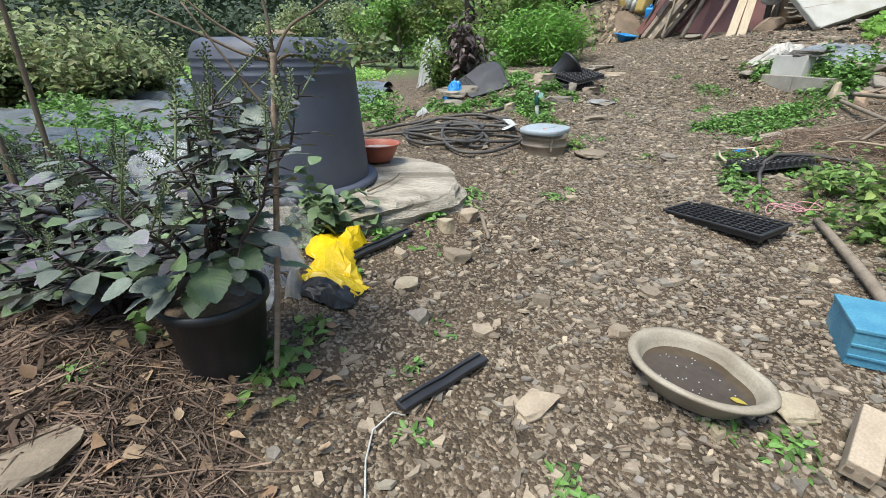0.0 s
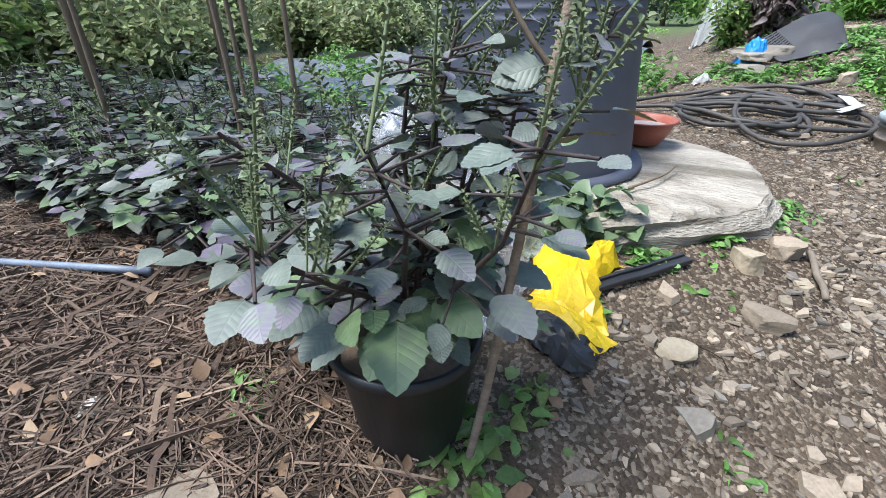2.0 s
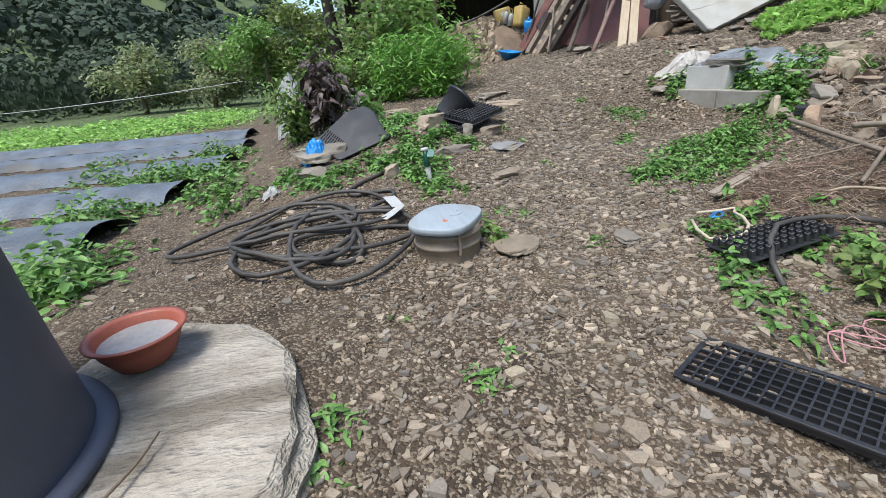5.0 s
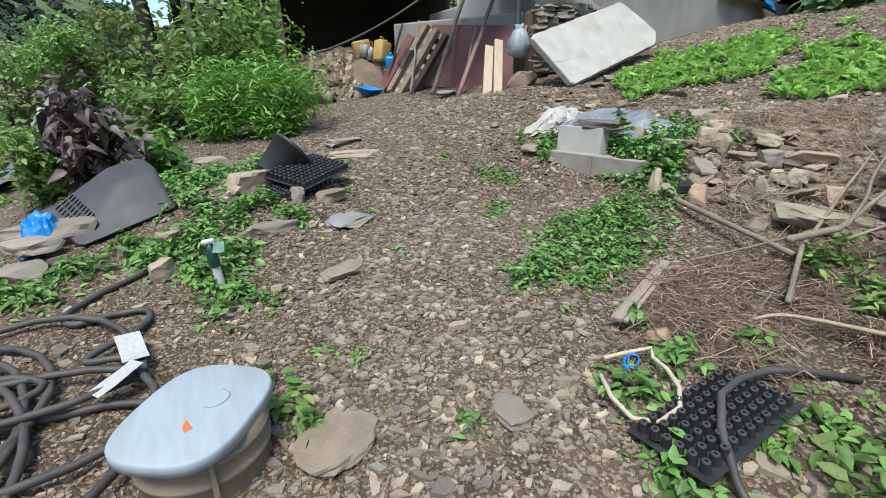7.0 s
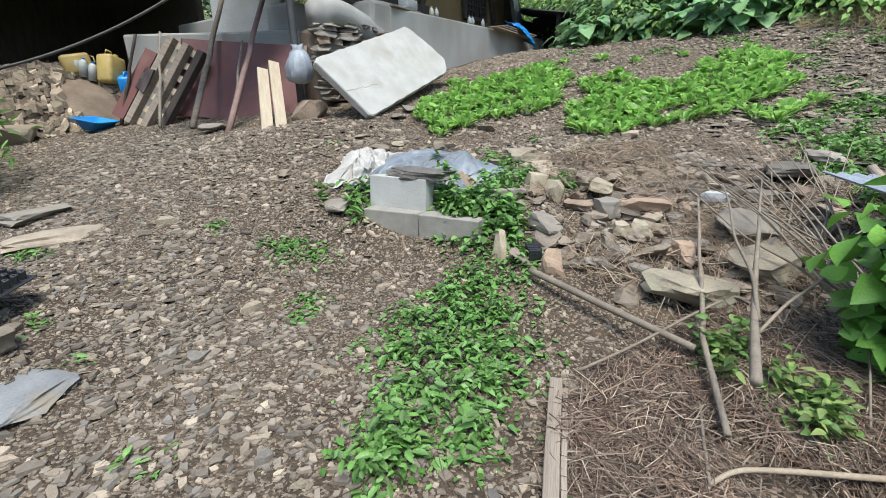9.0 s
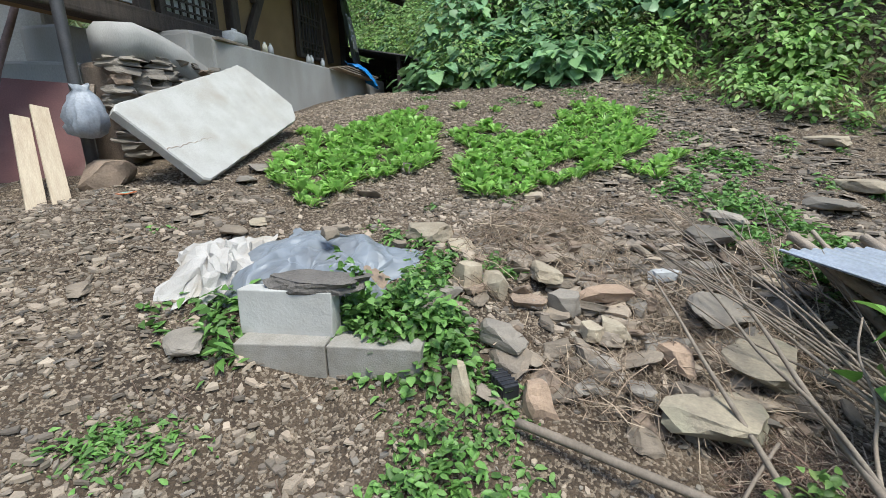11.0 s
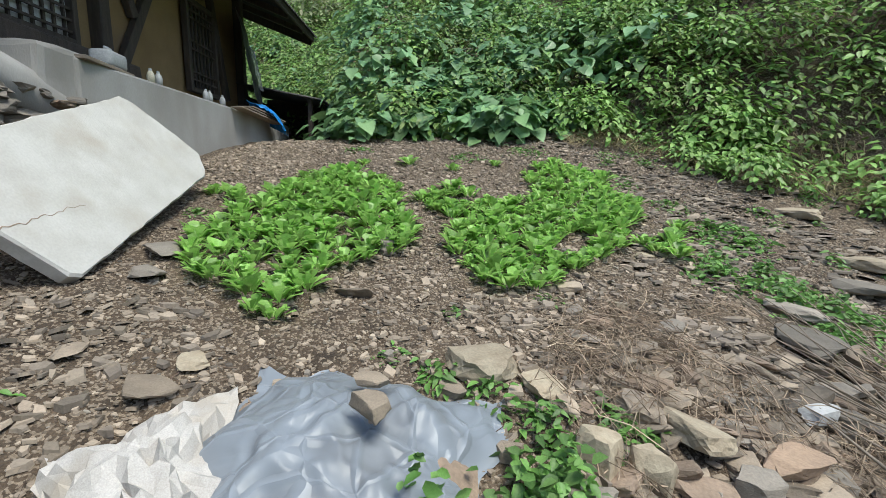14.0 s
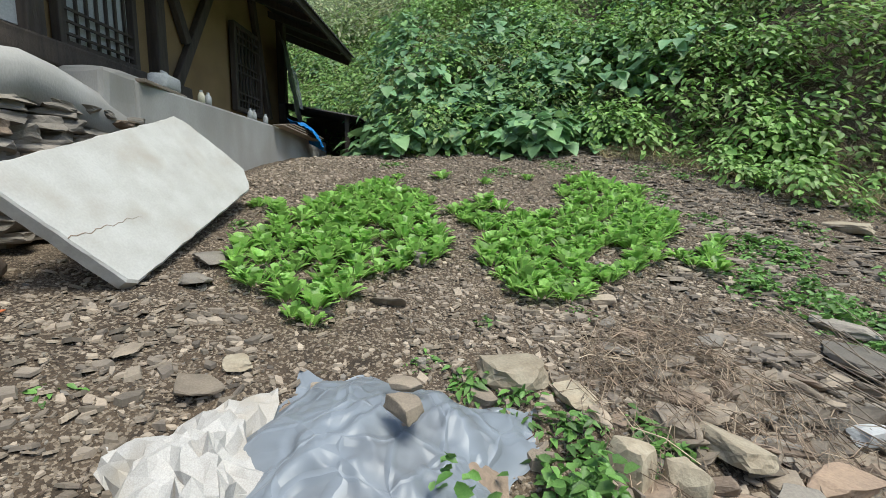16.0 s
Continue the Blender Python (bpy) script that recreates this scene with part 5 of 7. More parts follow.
jerrycan(pose(4.42, 11.3, float(heap_z(4.42, 11.3)) + 0.10, 0, 14, 30), JERRY, "dirty yellow jerrycan on the rubble bank", 1.15)
jerrycan(pose(3.98, 11.6, float(heap_z(3.98, 11.6)) + 0.12, 0, 80, -10), JERRY, "dirty yellow jerrycan lying on the rubble bank")
jerrycan(pose(4.58, 11.2, float(heap_z(4.58, 11.2)) + 0.10, 0, -12, 60), BLUEPL, "dark blue plastic can on the rubble bank", 0.9)
for x, y, z in [(x, y, float(heap_z(x, y)) + 0.03) for x, y in ((4.16, 11.48), (4.24, 11.42), (4.1, 11.55))]:
    b = thing("bottle", pose(x, y, z, 12, 8, 0), "empty white plastic bottle on the rubble bank", "bottle", "white bottles")
    part("body", lathe([(0, 0), (0.05, 0), (0.052, 0.16), (0.045, 0.2), (0.02, 0.23), (0, 0.23)], 16), PIPEWHITE, b, "", True)
    part("cap", lathe([(0.02, 0.228), (0.021, 0.25), (0, 0.251)], 12), BLUEPL, b, "blue cap")
sg = thing("sledge", spot(3.85, 10.5, 0.02, 40) @ pose(0, 0, 0, 12, 0, 0), "bright blue plastic tray lying by the path", "tray")
ringf = tapered(0, 0, 0, 0, 0)
bm = bmesh.new()
vs = [[bm.verts.new(p) for p in ringf(l, w, z, 0.06)] for l, w, z in ((0.34, 0.2, 0.02), (0.46, 0.30, 0.12), (0.50, 0.34, 0.125), (0.50, 0.34, 0.115), (0.44, 0.28, 0.10), (0.33, 0.19, 0.0))]
for a, b in zip(vs, vs[1:]):
    for i in range(len(a)):
        bm.faces.new((a[i], a[(i + 1) % len(a)], b[(i + 1) % len(a)], b[i]))
bm.faces.new(vs[0])
bm.faces.new(vs[-1][::-1])
part("shell", bm, BLUEPL, sg, "", True)
r = tagged(part("boulder", rock(0.7, 0.5, 0.3, 45, 0.1), TANROCK), "flat tan boulder by the path", "boulder")
r.matrix_world = spot(3.1, 10.75, 0.10, 20)
tagged(tube("cable", bent((3.1, 11.2, 2.0), (5.0, 10.4, 2.95), 0.10, 14), 0.018, HOSE, None, 7), "sagging grey cable strung to the house", "cable")

tagged(tube("string", bent((-7.0, 13.5, 1.15), (-1.3, 12.0, 1.35), 0.05, 8), 0.008, PIPEWHITE, None, 5), "pale string stretched over the field", "string")

# dark open shed beyond the bank
shed = thing("shed", pose(3.6, 13.2, 1.3), "dark open-sided timber shed", "shed")
part("back_wall", box(5.0, 0.1, 3.0, (0, 1.6, 0), 0.01), DARKWOOD, shed)
part("side_wall", box(0.1, 3.2, 3.0, (2.45, 0.0, 0), 0.01), DARKWOOD, shed)
part("roof", box(5.8, 4.2, 0.08, (0, 0, 0), 0.01, pose(0, 0, 2.75, 8, 0, 0)), ROOFDARK, shed)
for x in (-2.3, -0.9):
    part("post", box(0.13, 0.13, 2.7, (x, -1.5, 0), 0.01), OLDWOOD, shed, "grey timber post")
for i, x in enumerate((-1.9, -1.6, -1.2)):
    part("board", box(0.2, 0.03, 1.5, (x, -1.3 + 0.1 * i, 0.0), 0.004, pose(0, 0, 0, 0, 4 * i - 3, 0)), OLDWOOD, shed, "grey upright board")

# on the terrace edge
bx = thing("plastic_can", pose(7.45, 8.32, 2.88, 0, 0, 8), "white plastic can on the terrace edge", "can")
part("body", box(0.30, 0.18, 0.14, (0, 0, 0), 0.03), WHITEPL, bx, "", True)
tube("handle", [(-0.06, 0, 0.135), (-0.05, 0, 0.17), (0.05, 0, 0.17), (0.06, 0, 0.135)], 0.012, WHITEPL, bx, 6)
part("board", box(0.75, 0.3, 0.03, (-0.15, 0.05, -0.032), 0.004), OLDWOOD, bx, "grey board")
for x in (7.95, 8.08, 9.05, 9.15, 9.5):
    b = thing("bottle", pose(x, 8.26, 2.85), "small pale bottle standing on the terrace edge", "bottle", "terrace bottles")
    part("body", lathe([(0, 0), (0.035, 0), (0.037, 0.07), (0.03, 0.1), (0.015, 0.12), (0, 0.12)], 14), surface("cream_plastic", (0.7, 0.64, 0.48), (0.6, 0.54, 0.4), 0.5) if x == 7.95 else PIPEWHITE, b, "", True)
    part("cap", lathe([(0.016, 0.118), (0.016, 0.14), (0, 0.141)], 10), PIPEWHITE, b)
for i in range(3):
    lean_board((9.6 + 0.2 * i, 8.12, 2.86 + 0.03 * i), (11.0 + 0.1 * i, 8.05, 2.78 + 0.03 * i), 0.16, OLDWOOD, "grey board lying along the terrace edge", 0.02)
tagged(crumpled("blue_tarp", 0.75, 0.5, 0.12, BLUEPL, pose(10.75, 8.12, 2.82, 28, 22, 0), seed=61, n=14, folds=3, facets=True, drape=False), "crumpled blue tarpaulin over boards at the terrace end", "tarpaulin")
tagged(crumpled("dark_sheet", 0.9, 1.4, 0.12, BLACKPL, pose(10.9, 8.5, 3.7, 80, 0, 15), seed=62, n=20, folds=4, drape=False, edge_drop=0.2), "black sheet hanging under the eave", "plastic sheet")
tagged(crumpled("film_sheet", 0.35, 0.6, 0.08, FILM, pose(10.55, 8.25, 3.55, 80, 0, 10), seed=63, n=16, folds=5, drape=False, edge_drop=0.2), "pale blue film bundle hanging under the eave", "plastic sheet")

# low dark lean-to past the end of the terrace
lean = thing("lean_to", pose(12.1, 8.2, ground_z(12.0, 7.7) - 0.1), "low dark lean-to with a rusty corrugated roof", "shed")
part("back_panel", box(0.06, 1.3, 1.1, (0.75, 0.0, 0), 0.005), DARKWOOD, lean)
part("side_panel", box(1.5, 0.06, 1.0, (0.0, 0.65, 0), 0.005), DARKWOOD, lean)
for x in (-0.68, 0.62):
    part("post", box(0.08, 0.08, 0.95, (x, -0.6, 0), 0.006), DARKWOOD, lean)
V, F = roof_sheet(1.7, 1.6)
M = np.array(pose(0.0, -0.85, 0.88, 10, 0, 0))
raw("roof", V @ M[:3, :3].T + M[:3, 3], [F], ROOFDARK, lean, False, "rusty corrugated sheet")

# zinc sheet on a stack of sticks
V, F = roof_sheet(0.9, 0.6, 0.076, 0.011)
zs = raw("zinc_sheet", V, [F], TIN)
zs.matrix_world = pose(4.45, 2.61, 1.13, 4, 4, -60)
tagged(zs, "corrugated zinc sheet covering a stack of sticks", "metal sheet")
sk = []
for i in range(34):
    y, z = rng.uniform(2.3, 3.0), 0.85 + rng.uniform(0.0, 0.22)
    sk.append((bent((4.35 + rng.uniform(-.1, .25), y, z), (5.2, y + rng.uniform(-.2, .2), z + rng.uniform(0.1, .2)), 0, 5, 0.006, i), rng.uniform(0.012, 0.03)))
tagged(tubes("stick_stack", sk, OLDWOOD), "stack of grey sticks under zinc sheeting", "wood stack", kind="stuff")
rb = thing("ribbed_drum", pose(3.12, 2.80, ground_z(3.12, 2.80) - 0.10), "black ribbed plastic drum standing in weeds", "drum")
part("body", lathe([(0, 0)] + [(0.2 + (0.012 if i % 2 else 0.0), i * 0.028) for i in range(14)] + [(0.15, 0.38), (0, 0.38)], 36), BLACKPL, rb, "", True)
fm = tagged(part("foam_piece", rock(0.27, 0.10, 0.08, 71, 0.1), WHITEPL), "broken white foam piece among stones", "foam")
fm.matrix_world = spot(4.91, 3.76, 0.05, -72)
br = thing("plastic_tray", spot(3.98, 4.56, 0.0, 35), "broken black plastic tray edge sticking from the soil", "tray")
part("body", box(0.16, 0.07, 0.06, (0, 0, 0), 0.005), BLACKPL, br)
for i in range(5):
    part("rib", box(0.008, 0.08, 0.065, (-0.06 + i * 0.03, 0, 0), 0.002), BLACKPL, br)

# ---- plants ----
pot = thing("plant_pot", pose(-0.69, 1.18, ground_z(-0.69, 1.18) - 0.02), "black plastic pot holding a perilla plant", "plant pot")
part("shell", lathe([(0, 0.0), (0.112, 0.0), (0.117, 0.01), (0.145, 0.235), (0.158, 0.24), (0.16, 0.27), (0.15, 0.27), (0.142, 0.24), (0.135, 0.22)], 44), BLACKPL, pot, "", True)
part("soil", lathe([(0.137, 0.225), (0.08, 0.232), (0, 0.235)], 24), EARTHROCK, pot, "dark potting soil", True)


def spike_arrays(base, way, length, r, n=26, size=0.010):
    """A seed spike: small cups set round a thin stalk."""
    k = np.linspace(0.12, 1, n)
    a = np.arange(n) * 2.4
    side = unit(np.cross(way, [0.3, 0.9, 0.2]))
    up = np.cross(side, way)
    c = base + way * (k * length)[:, None] + (side * np.cos(a)[:, None] + up * np.sin(a)[:, None]) * size * 0.7
    d = side * np.cos(a)[:, None] + up * np.sin(a)[:, None] + way * 0.5
    return c, d


def toothed_leaf(name, mat, seed):
    """A broad toothed leaf one unit long, with sunken veins and a drooping tip."""
    r = random.Random(seed)
    n = 14
    V, F = [], []
    for i in range(n + 1):
        s = i / n
        w = 0.40 * math.sin(math.pi * min(1, s * 0.93 + 0.05)) ** 0.75 * (1.15 - 0.45 * s) if 0 < i < n else 0.0
        w *= 1.0 + (0.07 if i % 2 else -0.05)
        sag = -0.20 * s * s + 0.03 * math.sin(s * 5 + seed)
        for j, k in enumerate((-1, -0.5, 0, 0.5, 1)):
            V.append((s + abs(k) * 0.07 * (1 - s), w * k, sag + 0.10 * abs(k) * w / 0.4 * (1 - 0.6 * abs(k)) + 0.003 * math.sin(s * 38) * abs(k)))
    for i in range(n):
        for j in range(4):
            a = i * 5 + j
            F.append((a, a + 1, a + 6, a + 5))
    return raw(name, np.array(V), [np.array(F)], mat, None, True)


def seed_spike(parent):
    c, d = spike_arrays(np.zeros(3), np.array([0, 0, 1.0]), 1.0, None, 52, 0.042)
    V1, F1 = leaf_arrays(c, d, np.tile([0.3, 0.2, 1.0], (len(c), 1)), 0.062, 0.055, droop=0.1, fold=0.35, simple=True)
    V2, F2, _ = tube_arrays(np.array([(0, 0, -0.4), (0, 0, 0.3), (0.02, 0, 1.0)]), np.array([.018, .018, .01]), 5)
    return raw("seed_spike", np.concatenate([V1, V2]), [F1, F2 + len(V1)], SPIKE, parent, True, "green seed spike")


def aim(at, way, up, size):
    """A pose whose x axis points along way, scaled to size."""
    x = Vector(way).normalized()
    z = Vector(up)
    y = z.cross(x).normalized()
    z = x.cross(y)
    return Matrix.Translation(at) @ Matrix((x, y, z)).transposed().to_4x4() @ Matrix.Scale(size, 4)


def perilla(name, m, label, r, stems=7, tall=0.5, leaf=0.10, nleaf=60, nspike=24, pale=0.25, group="", reach=0.3, fine=False, bias=(0.0, 0.0)):
    t = thing(name, m, label, "perilla plant", group)
    lines, pos, way, size, sp_c, sp_d = [], [], [], [], [], []
    tips = []
    for s in range(stems):
        a = r.uniform(0, 2 * np.pi)
        lean = r.uniform(0.15, 1.0) * reach if s else 0.04
        h = tall * r.uniform(0.6, 1.0) if s else tall
        p = np.array([[0, 0, 0], [lean * .3 * math.cos(a), lean * .3 * math.sin(a), h * .4], [lean * .75 * math.cos(a), lean * .75 * math.sin(a), h * .75], [lean * math.cos(a), lean * math.sin(a), h]]) + r.normal(0, 0.012, (4, 3)) * np.array([[0], [1], [1], [1]])
        p = p + np.array([[0.0], [0.45], [0.85], [1.0]]) * np.array([bias[0], bias[1], 0.0])
        lines.append((p, np.array([.0075, .006, .004, .0025])))
        tips.append(p)
        for k in range(max(2, nleaf // stems)):
            q = r.uniform(0.25, 1.0) * 3
            i = min(2, int(q))
            at = p[i] + (p[i + 1] - p[i]) * (q - i)
            b = r.uniform(0, 2 * np.pi)
            d = np.array([math.cos(b), math.sin(b), r.uniform(-.15, .30)])
            pet = r.uniform(0.03, 0.09)
            lines.append((np.array([at, at + d * pet * .6, at + d * pet]), np.array([.0028, .0022, .002])))
            pos.append(at + d * pet)
            way.append(d)
            size.append(leaf * r.uniform(0.55, 1.15) * (1.1 - 0.15 * q))
    tubes("stem", lines, STEM, t, 5, "dark purple stems")
    pos, way, size = np.array(pos), np.array(way), np.array(size)
    up = unit(r.normal(0, 0.3, (len(pos), 3)) + np.array([0, 0, 1.0]))
    light = r.uniform(0, 1, len(pos)) < pale
    if fine:
        # low leaves that hang over the rim
        a = r.uniform(0, 2 * np.pi, 30)
        q = r.uniform(0.04, 0.19, 30)
        low = np.stack([np.cos(a) * q, np.sin(a) * q, r.uniform(0.08, 0.22, 30)], 1)
        pos = np.concatenate([pos, low])
        way = np.concatenate([way, np.stack([np.cos(a), np.sin(a), r.uniform(-0.6, 0.15, 30)], 1)])
        size = np.concatenate([size, r.uniform(0.06, 0.115, 30)])
        up = np.concatenate([up, unit(np.stack([np.cos(a) * .5 + r.normal(0, .3, 30), np.sin(a) * .5 + r.normal(0, .3, 30), np.ones(30)], 1))])
        light = np.concatenate([light, r.uniform(0, 1, 30) < 0.6])
        forms = {False: [toothed_leaf("leaf", FINELEAF, k) for k in range(4)], True: [toothed_leaf("leaf", FINELEAF_PALE, k + 4) for k in range(3)]}
        used = set()
        for k in range(len(pos)):
            kind = bool(light[k]) and pos[k][2] < tall * 0.55
            f = forms[kind][k % len(forms[kind])]
            ob = f if f not in used else new("leaf", f.data)
            used.add(f)
            ob.parent = t
            ob.matrix_local = aim(pos[k], way[k], up[k], size[k] * 1.15)
    else:
        for mask, mat, lb in ((~light, PERILLA, "purple-green toothed leaves"), (light, PERILLA_PALE, "paler green leaves")):
            if mask.any():
                leaves("foliage", pos[mask], way[mask], up[mask], size[mask], size[mask] * 0.8, mat, t, lb, droop=0.15, fold=0.10)
    first = None
    for s in range(nspike):
        p = tips[r.integers(stems)]
        q = r.uniform(0.5, 1.0) * 3
        i = min(2, int(q))
        at = p[i] + (p[i + 1] - p[i]) * (q - i)
        b = r.uniform(0, 2 * np.pi)
        d = unit(np.array([math.cos(b) * .6, math.sin(b) * .6, r.uniform(.4, 1.4)]))
        ln = r.uniform(0.08, 0.16)
        if first is None:
            first = ob = seed_spike(t)
        else:
            ob = new("seed_spike", first.data)
            ob.parent, ob["label"] = t, "green seed spike"
        ob.matrix_local = Matrix.Translation(at + d * ln * 0.4) @ Vector(d).to_track_quat("Z", "Y").to_matrix().to_4x4() @ Matrix.Scale(ln, 4)
    return t


pr = np.random.default_rng(21)
perilla("perilla_plant", pose(-0.69, 1.18, ground_z(-0.69, 1.18) + 0.2), "large purple-green perilla with seed spikes in a pot", pr, 13, 0.64, 0.078, 330, 75, 0.30, reach=0.43, fine=True, bias=(0.11, 0.03))
kinds = [perilla("perilla_plant", spot(-1.45 - 0.5 * i, 1.95 + 0.2 * i), "purple-green perilla plant growing in the bed", pr, 6, 0.34 + 0.05 * i, 0.10, 100, 4, 0.12 + 0.1 * i, "perilla bed", 0.24) for i in range(4)]
for i in range(95):
    x, y = -1.25 - 4.2 * pr.uniform(0, 1) ** 0.8, pr.uniform(1.42, 2.75)
    if x > -1.7 and y > 1.75:
        x -= 0.6
    if y > 2.6 and x > -2.2:
        continue
    copy_thing(kinds[i % 4], spot(x, y, 0, pr.uniform(0, 360)) @ Matrix.Scale(pr.uniform(0.75, 1.2), 4))
for x, y in ((-1.12, 1.33), (-1.45, 1.5), (-1.9, 1.55), (-1.6, 1.95), (-2.1, 1.9), (-2.45, 1.75), (-2.8, 1.5), (-3.1, 1.7), (-3.4, 1.5), (-1.9, 2.3), (-2.4, 2.2), (-2.8, 2.0), (-1.35, 1.75), (-1.3, 1.55), (-1.55, 1.7), (-1.75, 1.45), (-2.0, 1.6), (-2.3, 1.45), (-2.6, 1.6), (-1.15, 1.45), (-0.95, 1.55)):
    copy_thing(kinds[int(pr.integers(4))], spot(x, y, 0, pr.uniform(0, 360)) @ Matrix.Scale(pr.uniform(0.85, 1.2), 4))

# young forked tree behind the pot
tree = thing("young_tree", pose(-0.44, 1.22, -0.03), "slender young tree with a forked brown trunk", "tree")
line = curve_through([(-0.10, -0.07, 0.2), (-0.065, -0.05, 0.45), (-0.036, -0.036, 0.69), (-0.013, -0.02, 0.9), (0.0, -0.008, 1.04), (0.012, 0.003, 1.15), (0.014, 0.008, 1.19)], 4)
tube("trunk", line, np.interp(np.arange(25), [0, 8, 15, 16, 17, 22, 24], [.0092, .0088, .0074, .0094, .0074, .0080, .0095]), surface("young_bark", (0.34, 0.255, 0.19), (0.24, 0.175, 0.13), 0.8, 16, 90, 0.4, stretch=(1, 1, 2.5)), tree, 12)
limbs = [[(0.01, .02, 1.165), (.04, .07, 1.185), (.13, .09, 1.165), (.21, .08, 1.165), (.29, .07, 1.172)], [(0.01, .02, 1.18), (-.05, .02, 1.215), (-.13, 0, 1.27), (-.22, -.02, 1.36)], [(0.01, .02, 1.18), (.005, .02, 1.3), (-.03, .02, 1.45), (-.05, .05, 1.8)], [(0.012, .02, 1.18), (.05, .05, 1.25), (.12, .1, 1.30), (.2, .14, 1.37)], [(0, 0, 1.04), (-.04, -.01, 1.09), (-.09, -.02, 1.17), (-.17, -.03, 1.30)], [(0.01, .02, 1.17), (-.06, .0, 1.19), (-.14, -.02, 1.23), (-.24, -.05, 1.28)]]
for l in limbs:
    tube("branch", curve_through(l, 4), np.linspace(.0048, .0024, 4 * (len(l) - 1) + 1), BARK, tree, 8)
sprig = [np.array(l[-1]) + pr.normal(0, .025, (12, 3)) for l in (limbs[3], limbs[1])]
sprig += [np.array(limbs[0][1]) + (np.array(limbs[0][-1]) - np.array(limbs[0][1])) * pr.uniform(0, 1.05, (150, 1)) + pr.normal(0, .011, (150, 3)) + np.array([0, 0, 1.0]) * pr.uniform(-.005, .045, (150, 1))]
leaf_cloud("sprig", np.concatenate(sprig), 0.021, surface("curled_leaf", (0.15, 0.24, 0.09), (0.24, 0.31, 0.14), 0.5, 30, 150, 0.3, 0.4, third=(0.25, 0.25, 0.12), through_light=0.3), tree, "curled green leaves", 0.85, 0.5, pr)
leaf_cloud("sprig", np.array(limbs[2][-1]) + pr.normal(0, .1, (26, 3)), 0.09, WEED, tree, "broad green leaves", 0.7, 0.4, pr)

# broad-leaved creeper at the rock
def rosette(name, m, label, category, n, size, aspect, mat, r, group="", height_=0.08, kw=None, lobed=False, reach=0.06, kind=""):
    t = thing(name, m, label, category, group, kind)
    a = r.uniform(0, 2 * np.pi, n)
    el = r.uniform(0.55, 1.35, n)
    way = np.stack([np.cos(a) * np.cos(el), np.sin(a) * np.cos(el), np.sin(el)], 1)
    ln = size * r.uniform(0.6, 1.15, n)
    base = np.stack([np.cos(a) * reach * r.uniform(0, 1, n), np.sin(a) * reach * r.uniform(0, 1, n), r.uniform(0, height_, n)], 1)
    leaves("foliage", base, way, np.tile([0, 0, 1.0], (n, 1)), ln, ln * aspect, mat, t, droop=0.25, fold=0.10, lobed=lobed)
    return t


# vegetable patch
rk = [rosette("radish_plant", spot(6.2 + 0.3 * i, 6.3), "young radish plant with bright green lobed leaves", "radish plant", 32, 0.145, 0.40, RADISH, pr, "vegetable patch", 0.03, lobed=True, reach=0.05) for i in range(4)]
LEFT = [(5.62, 6.74), (6.05, 7.0), (6.7, 6.9), (7.75, 6.72), (8.15, 6.35), (7.6, 5.75), (6.45, 5.6), (5.95, 5.72), (5.8, 5.92), (5.62, 6.1), (5.3, 6.14), (5.25, 6.36), (5.45, 6.45)]
RIGHT = [(6.25, 5.3), (5.95, 5.1), (5.8, 4.82), (6.15, 4.42), (6.6, 3.95), (7.5, 3.45), (8.1, 3.55), (8.7, 3.95), (8.3, 4.4), (7.5, 4.4), (7.3, 4.95), (7.75, 5.25), (7.3, 5.55), (6.8, 5.2)]


def inside(x, y, poly):
    c = False
    for (x0, y0), (x1, y1) in zip(poly, poly[1:] + poly[:1]):
        if (y0 > y) != (y1 > y) and x < (x1 - x0) * (y - y0) / (y1 - y0) + x0:
            c = not c
    return c


placed, tries = [], 0
while len(placed) < 300 and tries < 9000:
    tries += 1
    x, y = pr.uniform(5.0, 8.8), pr.uniform(3.4, 7.1)
    if not (inside(x, y, LEFT) or inside(x, y, RIGHT)) or noise.noise((x * 1.3, y * 1.3, 0)) < -0.33:
        continue
    if any((x - a) ** 2 + (y - b) ** 2 < 0.115 ** 2 for a, b in placed):
        continue
    placed.append((x, y))
placed += [(6.65, 3.74), (6.5, 3.55), (6.7, 3.5), (6.85, 3.4), (7.0, 3.3), (6.55, 3.7), (6.93, 7.02), (7.0, 7.1), (8.6, 4.7), (8.5, 5.7), (7.1, 7.3), (8.3, 5.2), (8.4, 6.2)]
for i, (x, y) in enumerate(placed):
    copy_thing(rk[i % 4], spot(x, y, -0.005, pr.uniform(0, 360)) @ Matrix.Scale(pr.uniform(0.7, 1.2), 4))

